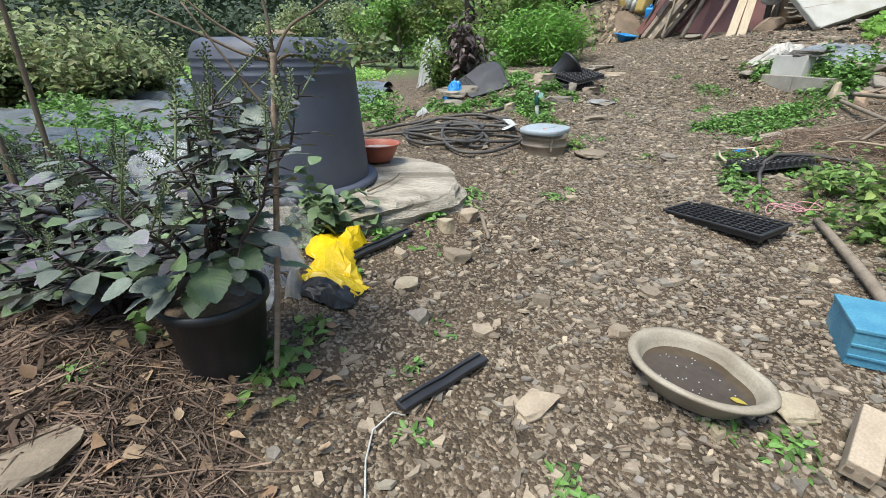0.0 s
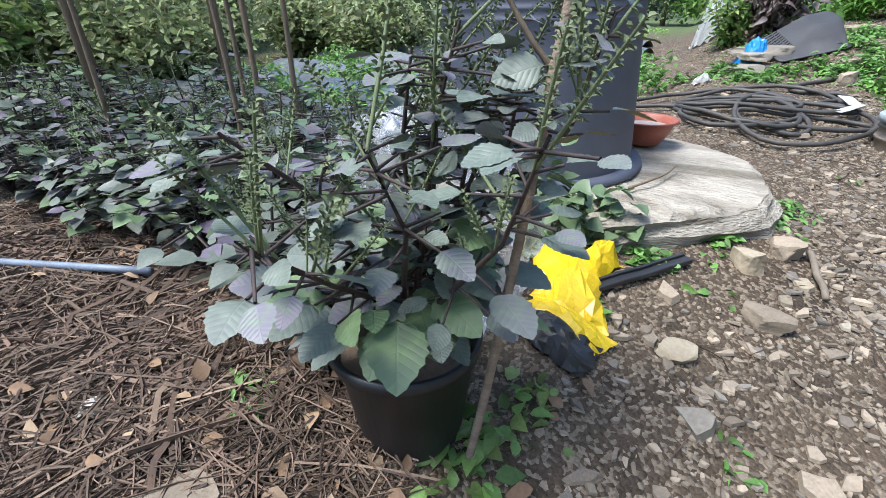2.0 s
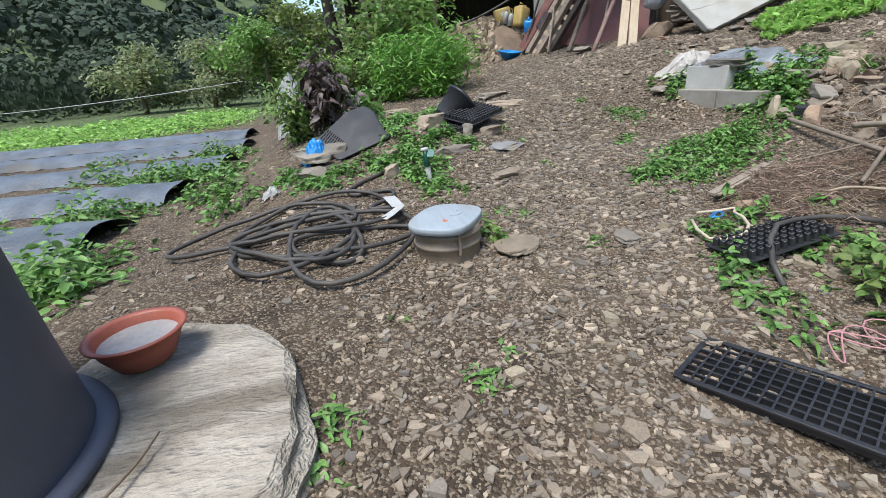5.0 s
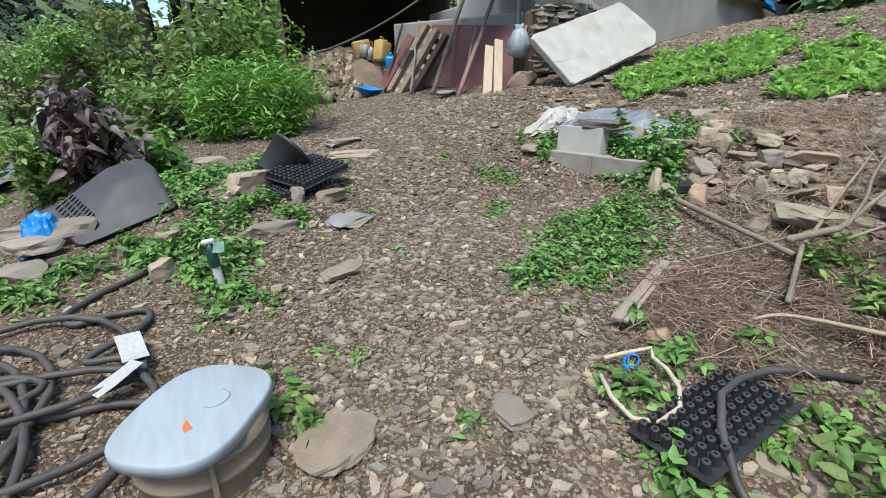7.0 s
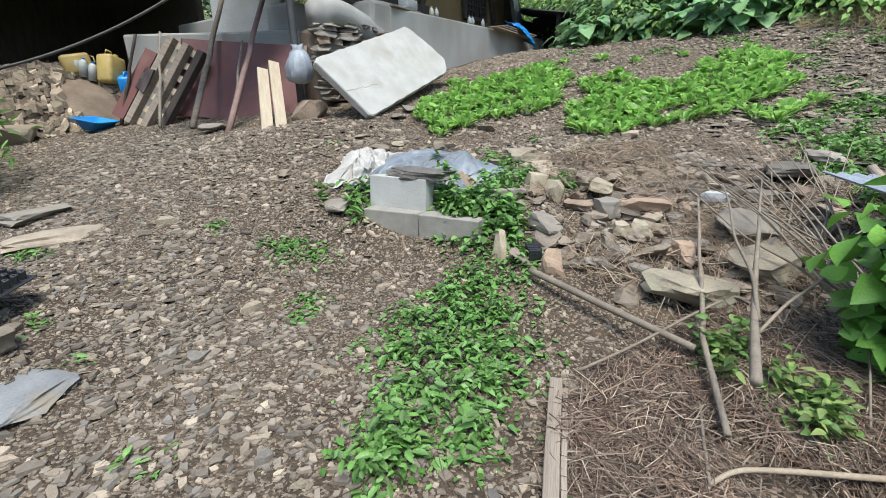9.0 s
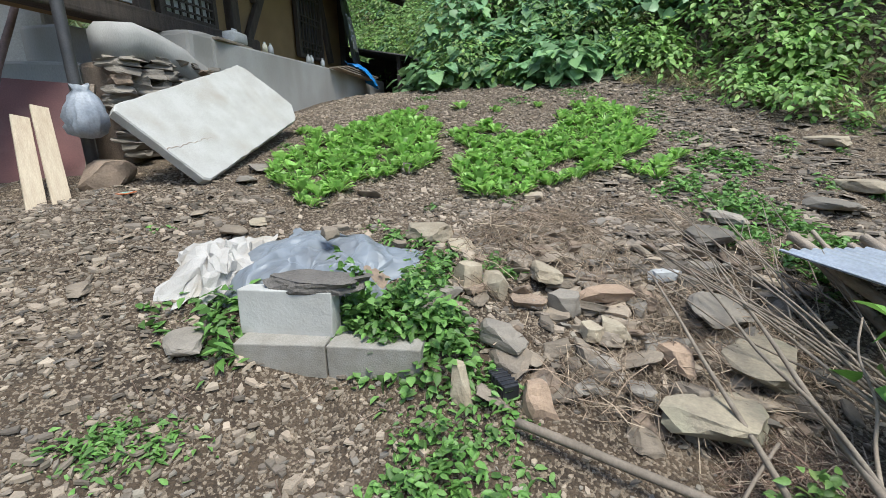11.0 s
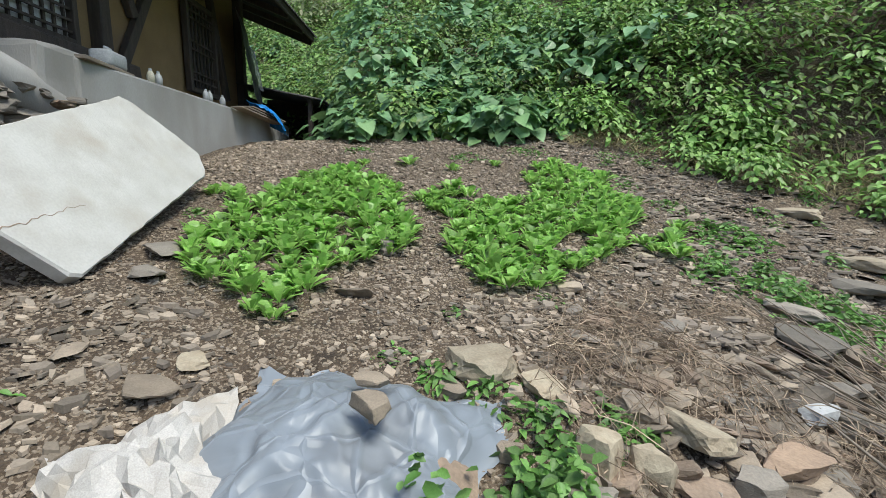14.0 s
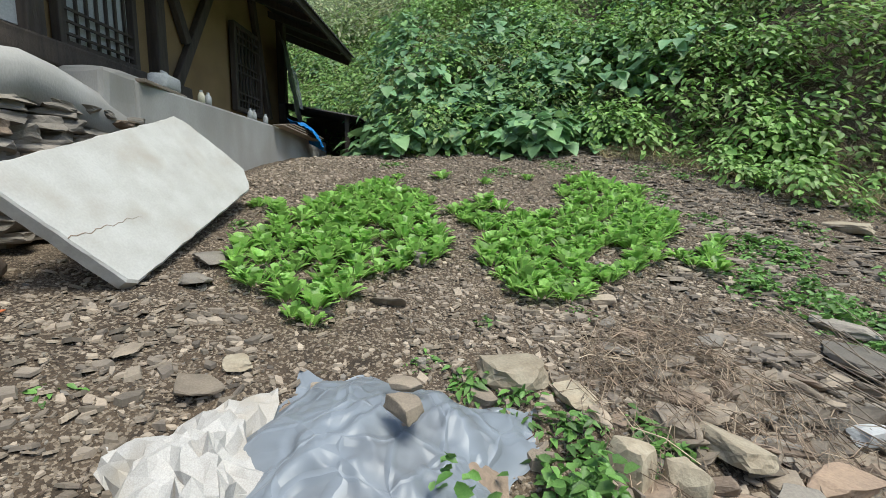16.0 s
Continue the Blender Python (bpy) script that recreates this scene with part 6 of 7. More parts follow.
# ---- weeds ----
def weed_patch(label, spots, size=0.05, aspect=0.5, mat=None, dens=1.0, tall=0.10, name="weed_patch", flat=0.45):
    """Low weeds round several spots (x, y, radius)."""
    P = []
    size = size * 0.88
    for x, y, r_ in spots:
        n = max(6, int(440 * r_ * r_ / (size / 0.05) ** 1.6 * dens / 0.06))
        a, q = pr.uniform(0, 2 * np.pi, n), r_ * np.sqrt(pr.uniform(0, 1, n)) * (1 + 0.3 * pr.normal(0, 1, n)).clip(.2, 1.6)
        px, py = x + q * np.cos(a), y + q * np.sin(a)
        clump = 0.5 + 0.5 * np.sin(px * 23 + 1) * np.cos(py * 19)
        k = pr.uniform(0, 1, n) < np.clip(0.75 + 0.9 * np.sin(px * 14 + y * 3) * np.cos(py * 12 + x * 5), 0.06, 1)
        px, py, q, clump = px[k], py[k], q[k], clump[k]
        n = len(px)
        z = height(px, py) + tall * (0.08 + pr.uniform(0, 1, n) * clump) * np.clip(1.25 - q / r_, 0.15, 1)
        P.append(np.stack([px, py, z], 1))
    ob = leaf_cloud(name, np.concatenate(P), size, mat or WEED, None, "", aspect, flat, pr)
    return tagged(ob, label, "weeds", kind="stuff")


weed_patch("low green weeds spreading over stony soil", [(3.3, 4.75, .28), (3.6, 4.72, .26), (3.9, 4.62, .18), (3.05, 4.6, .26), (3.2, 4.3, .2), (2.85, 4.4, .26), (3.45, 4.5, .2), (2.6, 4.42, .2), (2.45, 4.42, .14), (2.75, 4.25, .16)], 0.05, 0.45, tall=0.15)
weed_patch("green weeds climbing over the block terrace", [(4.12, 5.24, .2), (4.10, 5.10, .2), (4.2, 5.0, .2), (4.12, 4.86, .16), (4.35, 5.05, .18), (3.98, 4.85, .14), (4.3, 5.3, .14), (4.22, 5.42, .14)], 0.056, 0.62, tall=0.38, dens=1.9)
weed_patch("leafy weeds beside the cloth and block", [(4.02, 6.02, .14), (3.95, 6.2, .14), (4.1, 5.86, .09), (3.86, 5.92, .13), (3.8, 5.84, .09)], 0.085, 0.45, tall=0.20, dens=1.0)
weed_patch("weeds round the plastic sheet", [(4.95, 5.38, .12), (4.85, 5.15, .12), (4.72, 5.0, .14), (4.7, 4.72, .14), (4.6, 4.95, .1), (5.05, 5.25, .08)], 0.06, 0.5, tall=0.12)
weed_patch("small weeds scattered on the path", [(3.25, 6.0, .14), (3.12, 5.52, .10), (2.98, 5.4, .10), (3.12, 6.5, .07), (3.36, 5.9, .12), (3.14, 5.48, .10), (2.9, 4.96, .07), (2.0, 4.98, .1), (1.38, 4.34, .08), (1.48, 4.24, .06), (2.0, 3.65, .05), (.74, 2.9, .09), (.86, 3.02, .07), (1.68, 3.69, .06), (2.43, 4.0, .08), (3.4, 5.75, .12), (.33, .85, .06), (-.09, .96, .05), (-.11, 1.25, .06), (.01, 1.48, .06), (.88, 1.08, .06), (1.03, .99, .1), (-1.02, 1.04, .08), (.17, 2.79, .09), (.2, 2.55, .06), (2.27, 6.94, .1), (2.03, 6.11, .08), (2.06, 5.71, .08), (.5, 3.4, .05)], 0.045, 0.4, tall=0.05)
weed_patch("green weeds along the flat rock", [(-.27, 2.12, .09), (-.13, 2.12, .1), (-.05, 2.35, .06), (.14, 2.62, .06), (-.42, 1.75, .07)], 0.05, 0.6, tall=0.09)
weed_patch("green weeds round the standpipe and stones", [(.98, 5.15, .2), (.95, 5.6, .2), (1.05, 5.35, .2), (.9, 6.0, .18), (1.35, 5.9, .16), (1.52, 5.67, .12), (.34, 5.47, .16), (.17, 5.28, .14), (1.08, 4.85, .16), (-.1, 5.7, .2), (1.5, 6.7, .25), (.3, 6.6, .3), (1.0, 6.5, .3), (.8, 6.9, .3), (1.2, 6.95, .25), (1.7, 7.3, .3), (.75, 5.45, .15), (.6, 5.6, .15), (1.2, 5.75, .14), (.05, 5.35, .12)], 0.062, 0.4, tall=0.15, dens=1.7)
weed_patch("dark green weeds beside the drain cover", [(1.14, 4.08, .10), (1.16, 4.2, .10), (1.2, 3.95, .07)], 0.07, 0.5, SHRUB, 1.2, 0.16)
weed_patch("green weeds round the upturned tray", [(2.3, 3.55, .13), (2.14, 3.22, .12), (2.6, 3.55, .14), (2.5, 3.15, .1), (2.76, 3.01, .16), (2.86, 3.42, .1), (2.64, 3.82, .08), (2.1, 3.1, .12), (1.98, 2.78, .12), (2.12, 3.1, .1), (2.05, 2.95, .12)], 0.06, 0.5, tall=0.13, mat=WEED)
weed_patch("tall weeds at the edge of the yard", [(2.6, 2.75, .3), (2.3, 2.3, .2), (3.1, 2.6, .35), (2.9, 2.2, .4), (3.5, 2.5, .3), (2.5, 1.9, .35)], 0.075, 0.5, SHRUB, 1.2, 0.4)
weed_patch("leafy weeds round a cut stump", [(3.56, 3.52, .12), (3.64, 3.52, .12), (3.62, 3.62, .10), (3.43, 3.28, .11), (3.5, 3.22, .10), (3.38, 3.22, .08), (3.52, 3.36, .08)], 0.05, 0.55, SHRUB, 1.9, 0.30)
weed_patch("low weeds at the edge of the patch", [(6.2, 3.42, .2), (5.9, 3.2, .22), (5.5, 3.15, .2), (6.5, 3.3, .16), (5.2, 2.95, .2), (6.9, 2.9, .3), (5.9, 2.85, .22), (5.65, 2.7, .2), (6.2, 3.0, .2), (5.4, 2.75, .2)], 0.06, 0.5, tall=0.15, dens=1.0)
weed_patch("sparse weeds between the plot and the bank", [(float(x), float(y), float(q)) for x, y, q in zip(pr.uniform(6.2, 9.4, 46), pr.uniform(1.2, 3.4, 46), pr.uniform(.06, .22, 46)) if x - 10.1 + (3.3 - y) * 0.9 < 0.1][::2], 0.055, 0.45, tall=0.12, dens=0.6)
weed_patch("small weeds in the vegetable patch soil", [(5.75, 4.75, .08), (5.5, 5.3, .07), (5.1, 5.6, .08), (7.2, 7.25, .14), (6.6, 7.2, .1), (8.9, 5.0, .2), (9.2, 4.2, .25), (8.2, 3.4, .2), (7.5, 3.1, .2), (9.2, 6.4, .2), (4.6, 6.9, .05)], 0.05, 0.5, tall=0.06, dens=0.6)
weed_patch("broad-leaved creeper climbing over the rock", [(-.62, 2.12, .16), (-.55, 2.02, .10), (-.75, 2.15, .12), (-.46, 2.18, .12), (-.56, 2.2, .12)], 0.085, 0.85, PERILLA_PALE, 1.7, 0.34)
weed_patch("green undergrowth along the mulched rows", [(-2.2, 3.9, .4), (-3.2, 4.6, .5), (-1.6, 5.0, .35), (-2.6, 5.6, .5), (-4.2, 5.6, .6), (-1.0, 6.6, .35), (-3.8, 7.2, .6), (-1.9, 8.0, .6), (-5.5, 5.0, .7), (-6.0, 7.5, .8), (-0.6, 5.6, .25), (-1.4, 4.3, .4), (-2.4, 4.9, .4), (-3.6, 5.2, .5), (-2.0, 6.3, .5), (-3.4, 6.4, .5), (-1.2, 7.8, .4), (-2.8, 8.9, .6), (-1.5, 9.5, .5), (-5.0, 6.3, .6), (-2.6, 3.6, .4), (-3.4, 3.8, .5), (-1.9, 4.0, .3), (-4.4, 4.4, .5), (-3.0, 5.0, .4), (-2.2, 3.3, .4), (-1.5, 4.6, .3)], 0.08, 0.5, tall=0.38, dens=0.8)
weed_patch("small weeds round the plant pot", [(-.5, 1.2, .10), (-.55, 1.05, .08), (-.45, 1.35, .08), (-.95, 1.2, .06)], 0.06, 0.6, SHRUB, 1.0, 0.12)
weed_patch("bright green crop field in the valley", [(-4.0 - 3 * i, 16 + 2.0 * (j % 3), 1.8) for i in range(5) for j in range(3)], 0.16, 0.5, RADISH, 0.35, 0.35)

# mulch film rows
for i, (x0, y0, x1, y1) in enumerate(((-2.2, 3.3, -6.0, 4.0), (-1.9, 4.4, -6.4, 5.3), (-1.6, 5.6, -6.6, 6.6), (-1.4, 7.0, -6.8, 8.0), (-1.2, 8.6, -7.0, 9.6), (-1.2, 10.4, -7.4, 11.6), (-1.4, 12.2, -8.0, 13.6))):
    n = 40
    t = np.linspace(0, 1, n)
    dx, dy = x1 - x0, y1 - y0
    ln = math.hypot(dx, dy)
    sx, sy = -dy / ln, dx / ln
    V = []
    for k, w in enumerate(np.linspace(-0.42, 0.42, 9)):
        px, py = x0 + dx * t + sx * w, y0 + dy * t + sy * w
        V.append(np.stack([px, py, height(px, py) + 0.004 + 0.14 * (1 - (abs(w) / 0.42) ** 2.5) + 0.02 * np.sin(px * 17 + k) * np.cos(py * 13 + k * 2)], 1))
    V = np.concatenate(V)
    idx = np.arange(9 * n).reshape(9, n)
    F = np.stack([idx[:-1, :-1], idx[1:, :-1], idx[1:, 1:], idx[:-1, 1:]], -1).reshape(-1, 4)
    tagged(raw("mulch_film", V, [F], MULCH, None, True), "raised bed covered with wrinkled dark mulch film", "mulch film", "mulch rows")

# ---- shrubs and trees ----
def shrub(name, m, label, rad, tall, n, size, mat, r, aspect=0.4, stems=9, category="shrub", group="", flat=0.5, wood=None, clumps=14, droop=0.25):
    """Branches that fan out from the foot, with leaf clumps along their upper parts."""
    t = thing(name, m, label, category, group)
    lines, pos = [], []
    for s in range(stems):
        a, k = r.uniform(0, 2 * np.pi), r.uniform(0.2, 1.0)
        top = np.array([rad * k * math.cos(a), rad * k * math.sin(a), tall * r.uniform(.6, 1.0) * (1.1 - .4 * k)])
        mid = top * np.array([.4, .4, .55]) + r.normal(0, .04 * tall, 3)
        lines.append((np.array([[0, 0, -0.03], mid, top]), np.array([.018, .012, .004]) * max(.5, tall)))
        per = n // stems
        q = r.uniform(0.12, 1.05, per)[:, None]
        line = np.where(q < .5, mid * q * 2, mid + (top - mid) * (q - .5) * 2)
        pos.append(line + r.normal(0, 1, (per, 3)) * np.array([rad * .28, rad * .28, tall * .14]) * (0.45 + 0.55 * q))
    tubes("stem", lines, wood or BARK, t, 5)
    pos = np.concatenate(pos)
    pos[:, 2] = np.maximum(pos[:, 2], 0.03)
    leaf_cloud("foliage", pos, size, mat, t, "", aspect, flat, r, droop=droop, jitter=0.75)
    return t


sr2 = np.random.default_rng(31)
shrub("shrub", spot(1.9, 8.5), "dense bright green shrub with narrow leaves", 0.66, 0.95, 5200, 0.085, BRIGHT, sr2, 0.22, 16)
shrub("shrub", spot(1.3, 8.75), "dense bright green shrub with narrow leaves", 0.5, 0.85, 2900, 0.085, BRIGHT, sr2, 0.22, 12)
shrub("shrub", spot(2.15, 9.3), "green shrub beside the path", 0.42, 0.8, 1700, 0.10, BRIGHT, sr2, 0.25, 12)
shrub("shrub", spot(1.35, 9.9), "tall loose green shrub", 0.75, 1.6, 3000, 0.11, SHRUB, sr2, 0.45, 14)
shrub("shrub", spot(2.0, 10.7), "tall loose yellow-green shrub", 0.7, 2.0, 3000, 0.11, BANKLEAF, sr2, 0.4, 14)
shrub("shrub", spot(0.75, 9.3), "loose grey-green shrub behind bright bushes", 0.55, 0.85, 1500, 0.10, SHRUB, sr2, 0.45, 12)
shrub("purple_shrub", spot(0.28, 7.05), "dark purple-leaved drooping plant", 0.34, 0.88, 640, 0.105, PURPLE, sr2, 0.6, 12, flat=0.6, droop=0.6)
shrub("shrub", spot(-0.08, 7.25), "yellowing green bush beside a purple plant", 0.36, 0.8, 1450, 0.07, SHRUB, sr2, 0.5, 10)
shrub("shrub", spot(0.78, 7.4), "yellowing leafy weeds by the path", 0.3, 0.45, 380, 0.10, WEED, sr2, 0.5, 8)
shrub("vine", spot(3.86, 2.96), "broad-leaved green vine at the yard's edge", 0.26, 0.85, 420, 0.105, BRIGHT, sr2, 0.85, 8, "vine", flat=0.3)
shrub("vine", spot(3.25, 2.42), "broad-leaved green vine at the yard's edge", 0.36, 0.75, 420, 0.095, BRIGHT, sr2, 0.85, 8, "vine", flat=0.3)


def tree_at(name, x, y, tall, rad, n, size, label, r, mat, trunk=0.12, low=0.4, wood=None, group="trees", aspect=0.5):
    t = thing(name, spot(x, y, -0.05), label, "tree", group)
    tx, ty = r.normal(0, .05 * tall, 2)
    tube("trunk", np.array([(0, 0, 0), (tx * .3, ty * .3, tall * .35), (tx, ty, tall * .7), (tx * 1.2, ty * 1.2, tall * .95)]), np.array([trunk, trunk * .8, trunk * .5, trunk * .15]), wood or BARK, t, 9)
    lines, pos = [], []
    for s in range(16):
        k = r.uniform(low, 0.95)
        a = r.uniform(0, 2 * np.pi)
        base = np.array([tx * k, ty * k, tall * k])
        w = math.sin(math.pi * (0.25 + 0.7 * (k - low) / (1 - low))) * rad
        tip = base + np.array([math.cos(a) * w, math.sin(a) * w, rad * r.uniform(-.1, .4)])
        lines.append((np.array([base, (base + tip) / 2 + r.normal(0, .06 * rad, 3), tip]), np.array([trunk * .3, trunk * .18, trunk * .06])))
        for c in range(4):
            q = base + (tip - base) * r.uniform(.35, 1.05)
            pos.append(q + r.normal(0, 1, (max(4, n // 64), 3)) * rad * np.array([.17, .17, .13]))
    tubes("limb", lines, wood or BARK, t, 5)
    leaf_cloud("crown", np.concatenate(pos), size, mat, t, "", aspect, 0.5, r, jitter=0.9)
    return t


tree_at("tree", 0.75, 12.8, 5.6, 1.7, 3600, 0.17, "dark-trunked tree beyond the shrubs", sr2, SHRUB, 0.15, 0.46, DARKWOOD)
for x, y, tall, mat in ((-2.2, 25.0, 3.4, BANKLEAF), (-0.6, 26.0, 3.6, YELLOWISH), (-5.2, 27.0, 2.8, WOODS), (-8.5, 27.5, 2.6, WOODS)):
    tree_at("tree", x, y, tall, 2.0, 3600, 0.2, "rounded pale green tree in the valley" if mat is not WOODS else "dark green tree in the valley", sr2, mat, 0.12, 0.15, group="valley trees")
# bare slender stems rising out of the perilla bed
for i, (x, y, h, lean) in enumerate(((-1.95, 1.98, 2.6, .06), (-2.03, 2.06, 2.9, -.05), (-2.12, 2.0, 2.4, -.12), (-1.86, 2.1, 2.7, .12), (-2.3, 2.2, 2.8, -.02), (-2.75, 1.75, 2.9, .1))):
    t = thing("sapling", spot(x, y, -0.03), "slender bare brown stem among perilla", "sapling", "slender saplings")
    line = curve_through([(0, 0, 0), (lean * .2, .02, h * .35), (lean * .6, -.01, h * .7), (lean, .03, h)], 5)
    tube("stem", line, np.linspace(.014, .005, len(line)), BARK, t, 7)
    tip = np.array([lean, .03, h]) + sr2.normal(0, .16, (34, 3))
    leaf_cloud("foliage", tip, 0.09, WOODS, t, "", 0.5, 0.5, sr2)

# woodland edge to the west
for i, (x, y) in enumerate(((-4.7, 4.0), (-3.05, 1.9), (-4.2, 1.85), (-5.2, 3.0))):
    tube_ = tree_at("sapling", x, y, 3.4, 0.9, 520, 0.10, "slender brown-stemmed sapling in the perilla bed", sr2, SHRUB, 0.055 if i == 0 else 0.03, 0.62, group="saplings")
wood_spots = [(-9.2, 2.0), (-10.2, 4.8), (-9.5, -0.6), (-11.2, 7.6), (-12.5, 2.6), (-12.6, 11.0), (-9.6, -3.0), (-14, 5.0), (-14.5, 14.5), (-12.6, -1.5), (-16, 9), (-16, 1)]
proto = [tree_at("tree", *wood_spots[i], 5.5, 2.1, 4600, 0.17, "leafy woodland tree at the field's edge", sr2, WOODS, 0.09, 0.12, group="woodland edge") for i in range(3)]
for i, (x, y) in enumerate(wood_spots[3:]):
    copy_thing(proto[i % 3], spot(x, y, -0.05, sr2.uniform(0, 360)) @ Matrix.Scale(sr2.uniform(.85, 1.3), 4))
for i, (x, y) in enumerate(((2.5, 24), (6, 22), (-22, 16), (9, 20), (12.5, 18), (4, 27))):
    copy_thing(proto[i % 3], spot(x, y, -0.05, sr2.uniform(0, 360)) @ Matrix.Scale(sr2.uniform(.7, 1.15), 4))
under = [shrub("shrub", spot(-6.6, 1.2 + 1.1 * i), "tangled undergrowth at the woodland edge", 0.8, 1.2, 2400, 0.11, SHRUB if i % 2 else WOODS, sr2, 0.5, 12, group="undergrowth") for i in range(3)]
for i in range(30):
    a = sr2.uniform(0, 1)
    x, y = -6.0 - 4.5 * sr2.uniform(0, 1), -1 + 12 * a
    copy_thing(under[i % 3], spot(x, y, 0, sr2.uniform(0, 360)) @ Matrix.Scale(sr2.uniform(.7, 1.3), 4))

# ---- overgrown bank ----
def bank_d(x, y):
    return x - 10.1 + np.clip(3.3 - y, 0, 5) * 0.9 - 2.9 * smooth(6.3, 8.2, y)


def bank_leaves(label, n, size, mat, lift, aspect, seed, cover=-0.25, dmin=0.0, dmax=11.0, f=0.55, ymax=15):
    r = np.random.default_rng(seed)
    x, y = r.uniform(6.5, 21, n * 6), r.uniform(-5, ymax, n * 6)
    d = bank_d(x, y)
    near = r.uniform(0, 1, len(x)) < np.clip(1.25 - d / dmax, 0.12, 1)
    keep = (d > dmin) & (d < dmax) & near & (bumps(x, y, f * 2.2, seed) > cover) & ~((y > 7.4) & (x < 12.6))
    x, y = x[keep][:n], y[keep][:n]
    mound = np.clip(bumps(x, y, 2.9, seed * 1.3) * 0.7 + 0.5, 0.05, 1.3)
    z = height(x, y) + lift * mound * (0.35 + 0.65 * np.sqrt(r.uniform(0, 1, len(x)))) * np.clip(bank_d(x, y) * 0.9 + 0.25, 0.1, 1)
    ob = leaf_cloud("bank_growth", np.stack([x, y, z], 1), size, mat, None, "", aspect, 0.35, r, facing=(-0.8, -0.1, 0.75), jitter=0.5)
    return tagged(ob, label, "undergrowth", kind="stuff")


bank_leaves("dark green undergrowth covering the bank", 30000, 0.10, SHRUB, 0.35, 0.55, 3, -0.7)
bank_leaves("brown dead stems showing through the bank growth", 7000, 0.16, surface("dead_stem", (0.34, 0.27, 0.19), (0.25, 0.19, 0.13), 0.9, 10, 80, 0.2, 0.5), 0.8, 0.08, 15, 0.30)


def bank_edge(y):
    """Where the bank begins, for a given y."""
    return 10.1 - np.clip(3.3 - y, 0, 5) * 0.9 + 2.9 * smooth(6.3, 8.2, y)


def mounds(label, count, rad, per, size, mat, aspect, seed, dspan, yspan, squat=0.75, name="bank_growth", droop=0.3):
    """Leafy mounds: leaves shingled over domes, each dome facing out of the slope, with gaps between."""
    r = np.random.default_rng(seed)
    P, W, U = [], [], []
    for _ in range(count):
        y = r.uniform(*yspan)
        x = float(bank_edge(y)) + dspan[0] + (dspan[1] - dspan[0]) * r.uniform(0, 1) ** 1.25
        if y > 7.2 and x < 12.9:
            continue
        R = r.uniform(*rad)
        n = int(per * (R / rad[1]) ** 1.6)
        u = unit(r.normal(0, 1, (n, 3)) + np.array([-0.75, -0.1, 0.75]))
        lump = 1 + 0.22 * np.sin(u[:, 0] * 5 + R * 40) * np.cos(u[:, 1] * 6 + x * 7)
        c = np.array([x, y, ground_z(x, y) + R * 0.15])
        P.append(c + u * (R * lump * r.uniform(0.55, 1.15, n))[:, None] * np.array([1, 1, squat]))
        out = unit(u * 0.75 + r.normal(0, 0.35, (n, 3)) + np.array([0, 0, 1.0]))
        down = unit(u * np.array([1, 1, 0.1]) + r.normal(0, 0.5, (n, 3)))
        U.append(out)
        W.append(unit(down - out * 0.8 * np.sum(down * out, 1, keepdims=True)))
    P, W, U = np.concatenate(P), np.concatenate(W), np.concatenate(U)
    ln = size * r.uniform(0.6, 1.25, len(P))
    ob = leaves(name, P, W, U, ln, ln * aspect, mat, None, "", droop=droop, fold=0.12, simple=size < 0.2)
    return tagged(ob, label, "undergrowth", kind="stuff")


mounds("broad squash leaves at the foot of the bank", 46, (0.35, 0.62), 75, 0.24, SQUASH, 0.95, 8, (0.0, 1.5), (3.4, 7.6))
mounds("broad squash leaves climbing the bank", 60, (0.4, 0.8), 95, 0.21, SQUASH, 0.9, 18, (1.0, 5.0), (2.0, 10.0))
mounds("bright green leafy bushes on the bank", 120, (0.35, 0.85), 300, 0.115, BANKLEAF, 0.62, 5, (0.1, 6.5), (-4.0, 7.5))
mounds("bright green leafy bushes on the southern bank", 70, (0.3, 0.7), 240, 0.105, BANKLEAF, 0.6, 21, (-0.1, 3.5), (-4.0, 3.6))
mounds("dark green bushes on the bank", 110, (0.4, 0.95), 320, 0.095, SHRUB, 0.6, 6, (0.4, 8.0), (-4.0, 12.0))
mounds("fine yellow-green growth on the bank", 80, (0.3, 0.75), 260, 0.075, YELLOWISH, 0.4, 12, (0.6, 7.5), (-3.0, 9.0))
mounds("low leafy growth spilling from the bank", 20, (0.18, 0.42), 170, 0.085, BANKLEAF, 0.6, 41, (-0.7, 0.15), (0.2, 2.7))
mounds("green bushes behind the house", 90, (0.5, 1.1), 300, 0.12, SHRUB, 0.55, 31, (0.0, 7.0), (7.3, 15.0))
mounds("pale vines behind the house", 50, (0.4, 0.9), 200, 0.13, BANKLEAF, 0.7, 32, (0.0, 6.0), (7.3, 14.0))
mounds("tall leafy growth high on the bank", 90, (0.7, 1.3), 330, 0.17, WOODS, 0.55, 9, (5.5, 13.0), (-5.0, 14.0), 0.9)
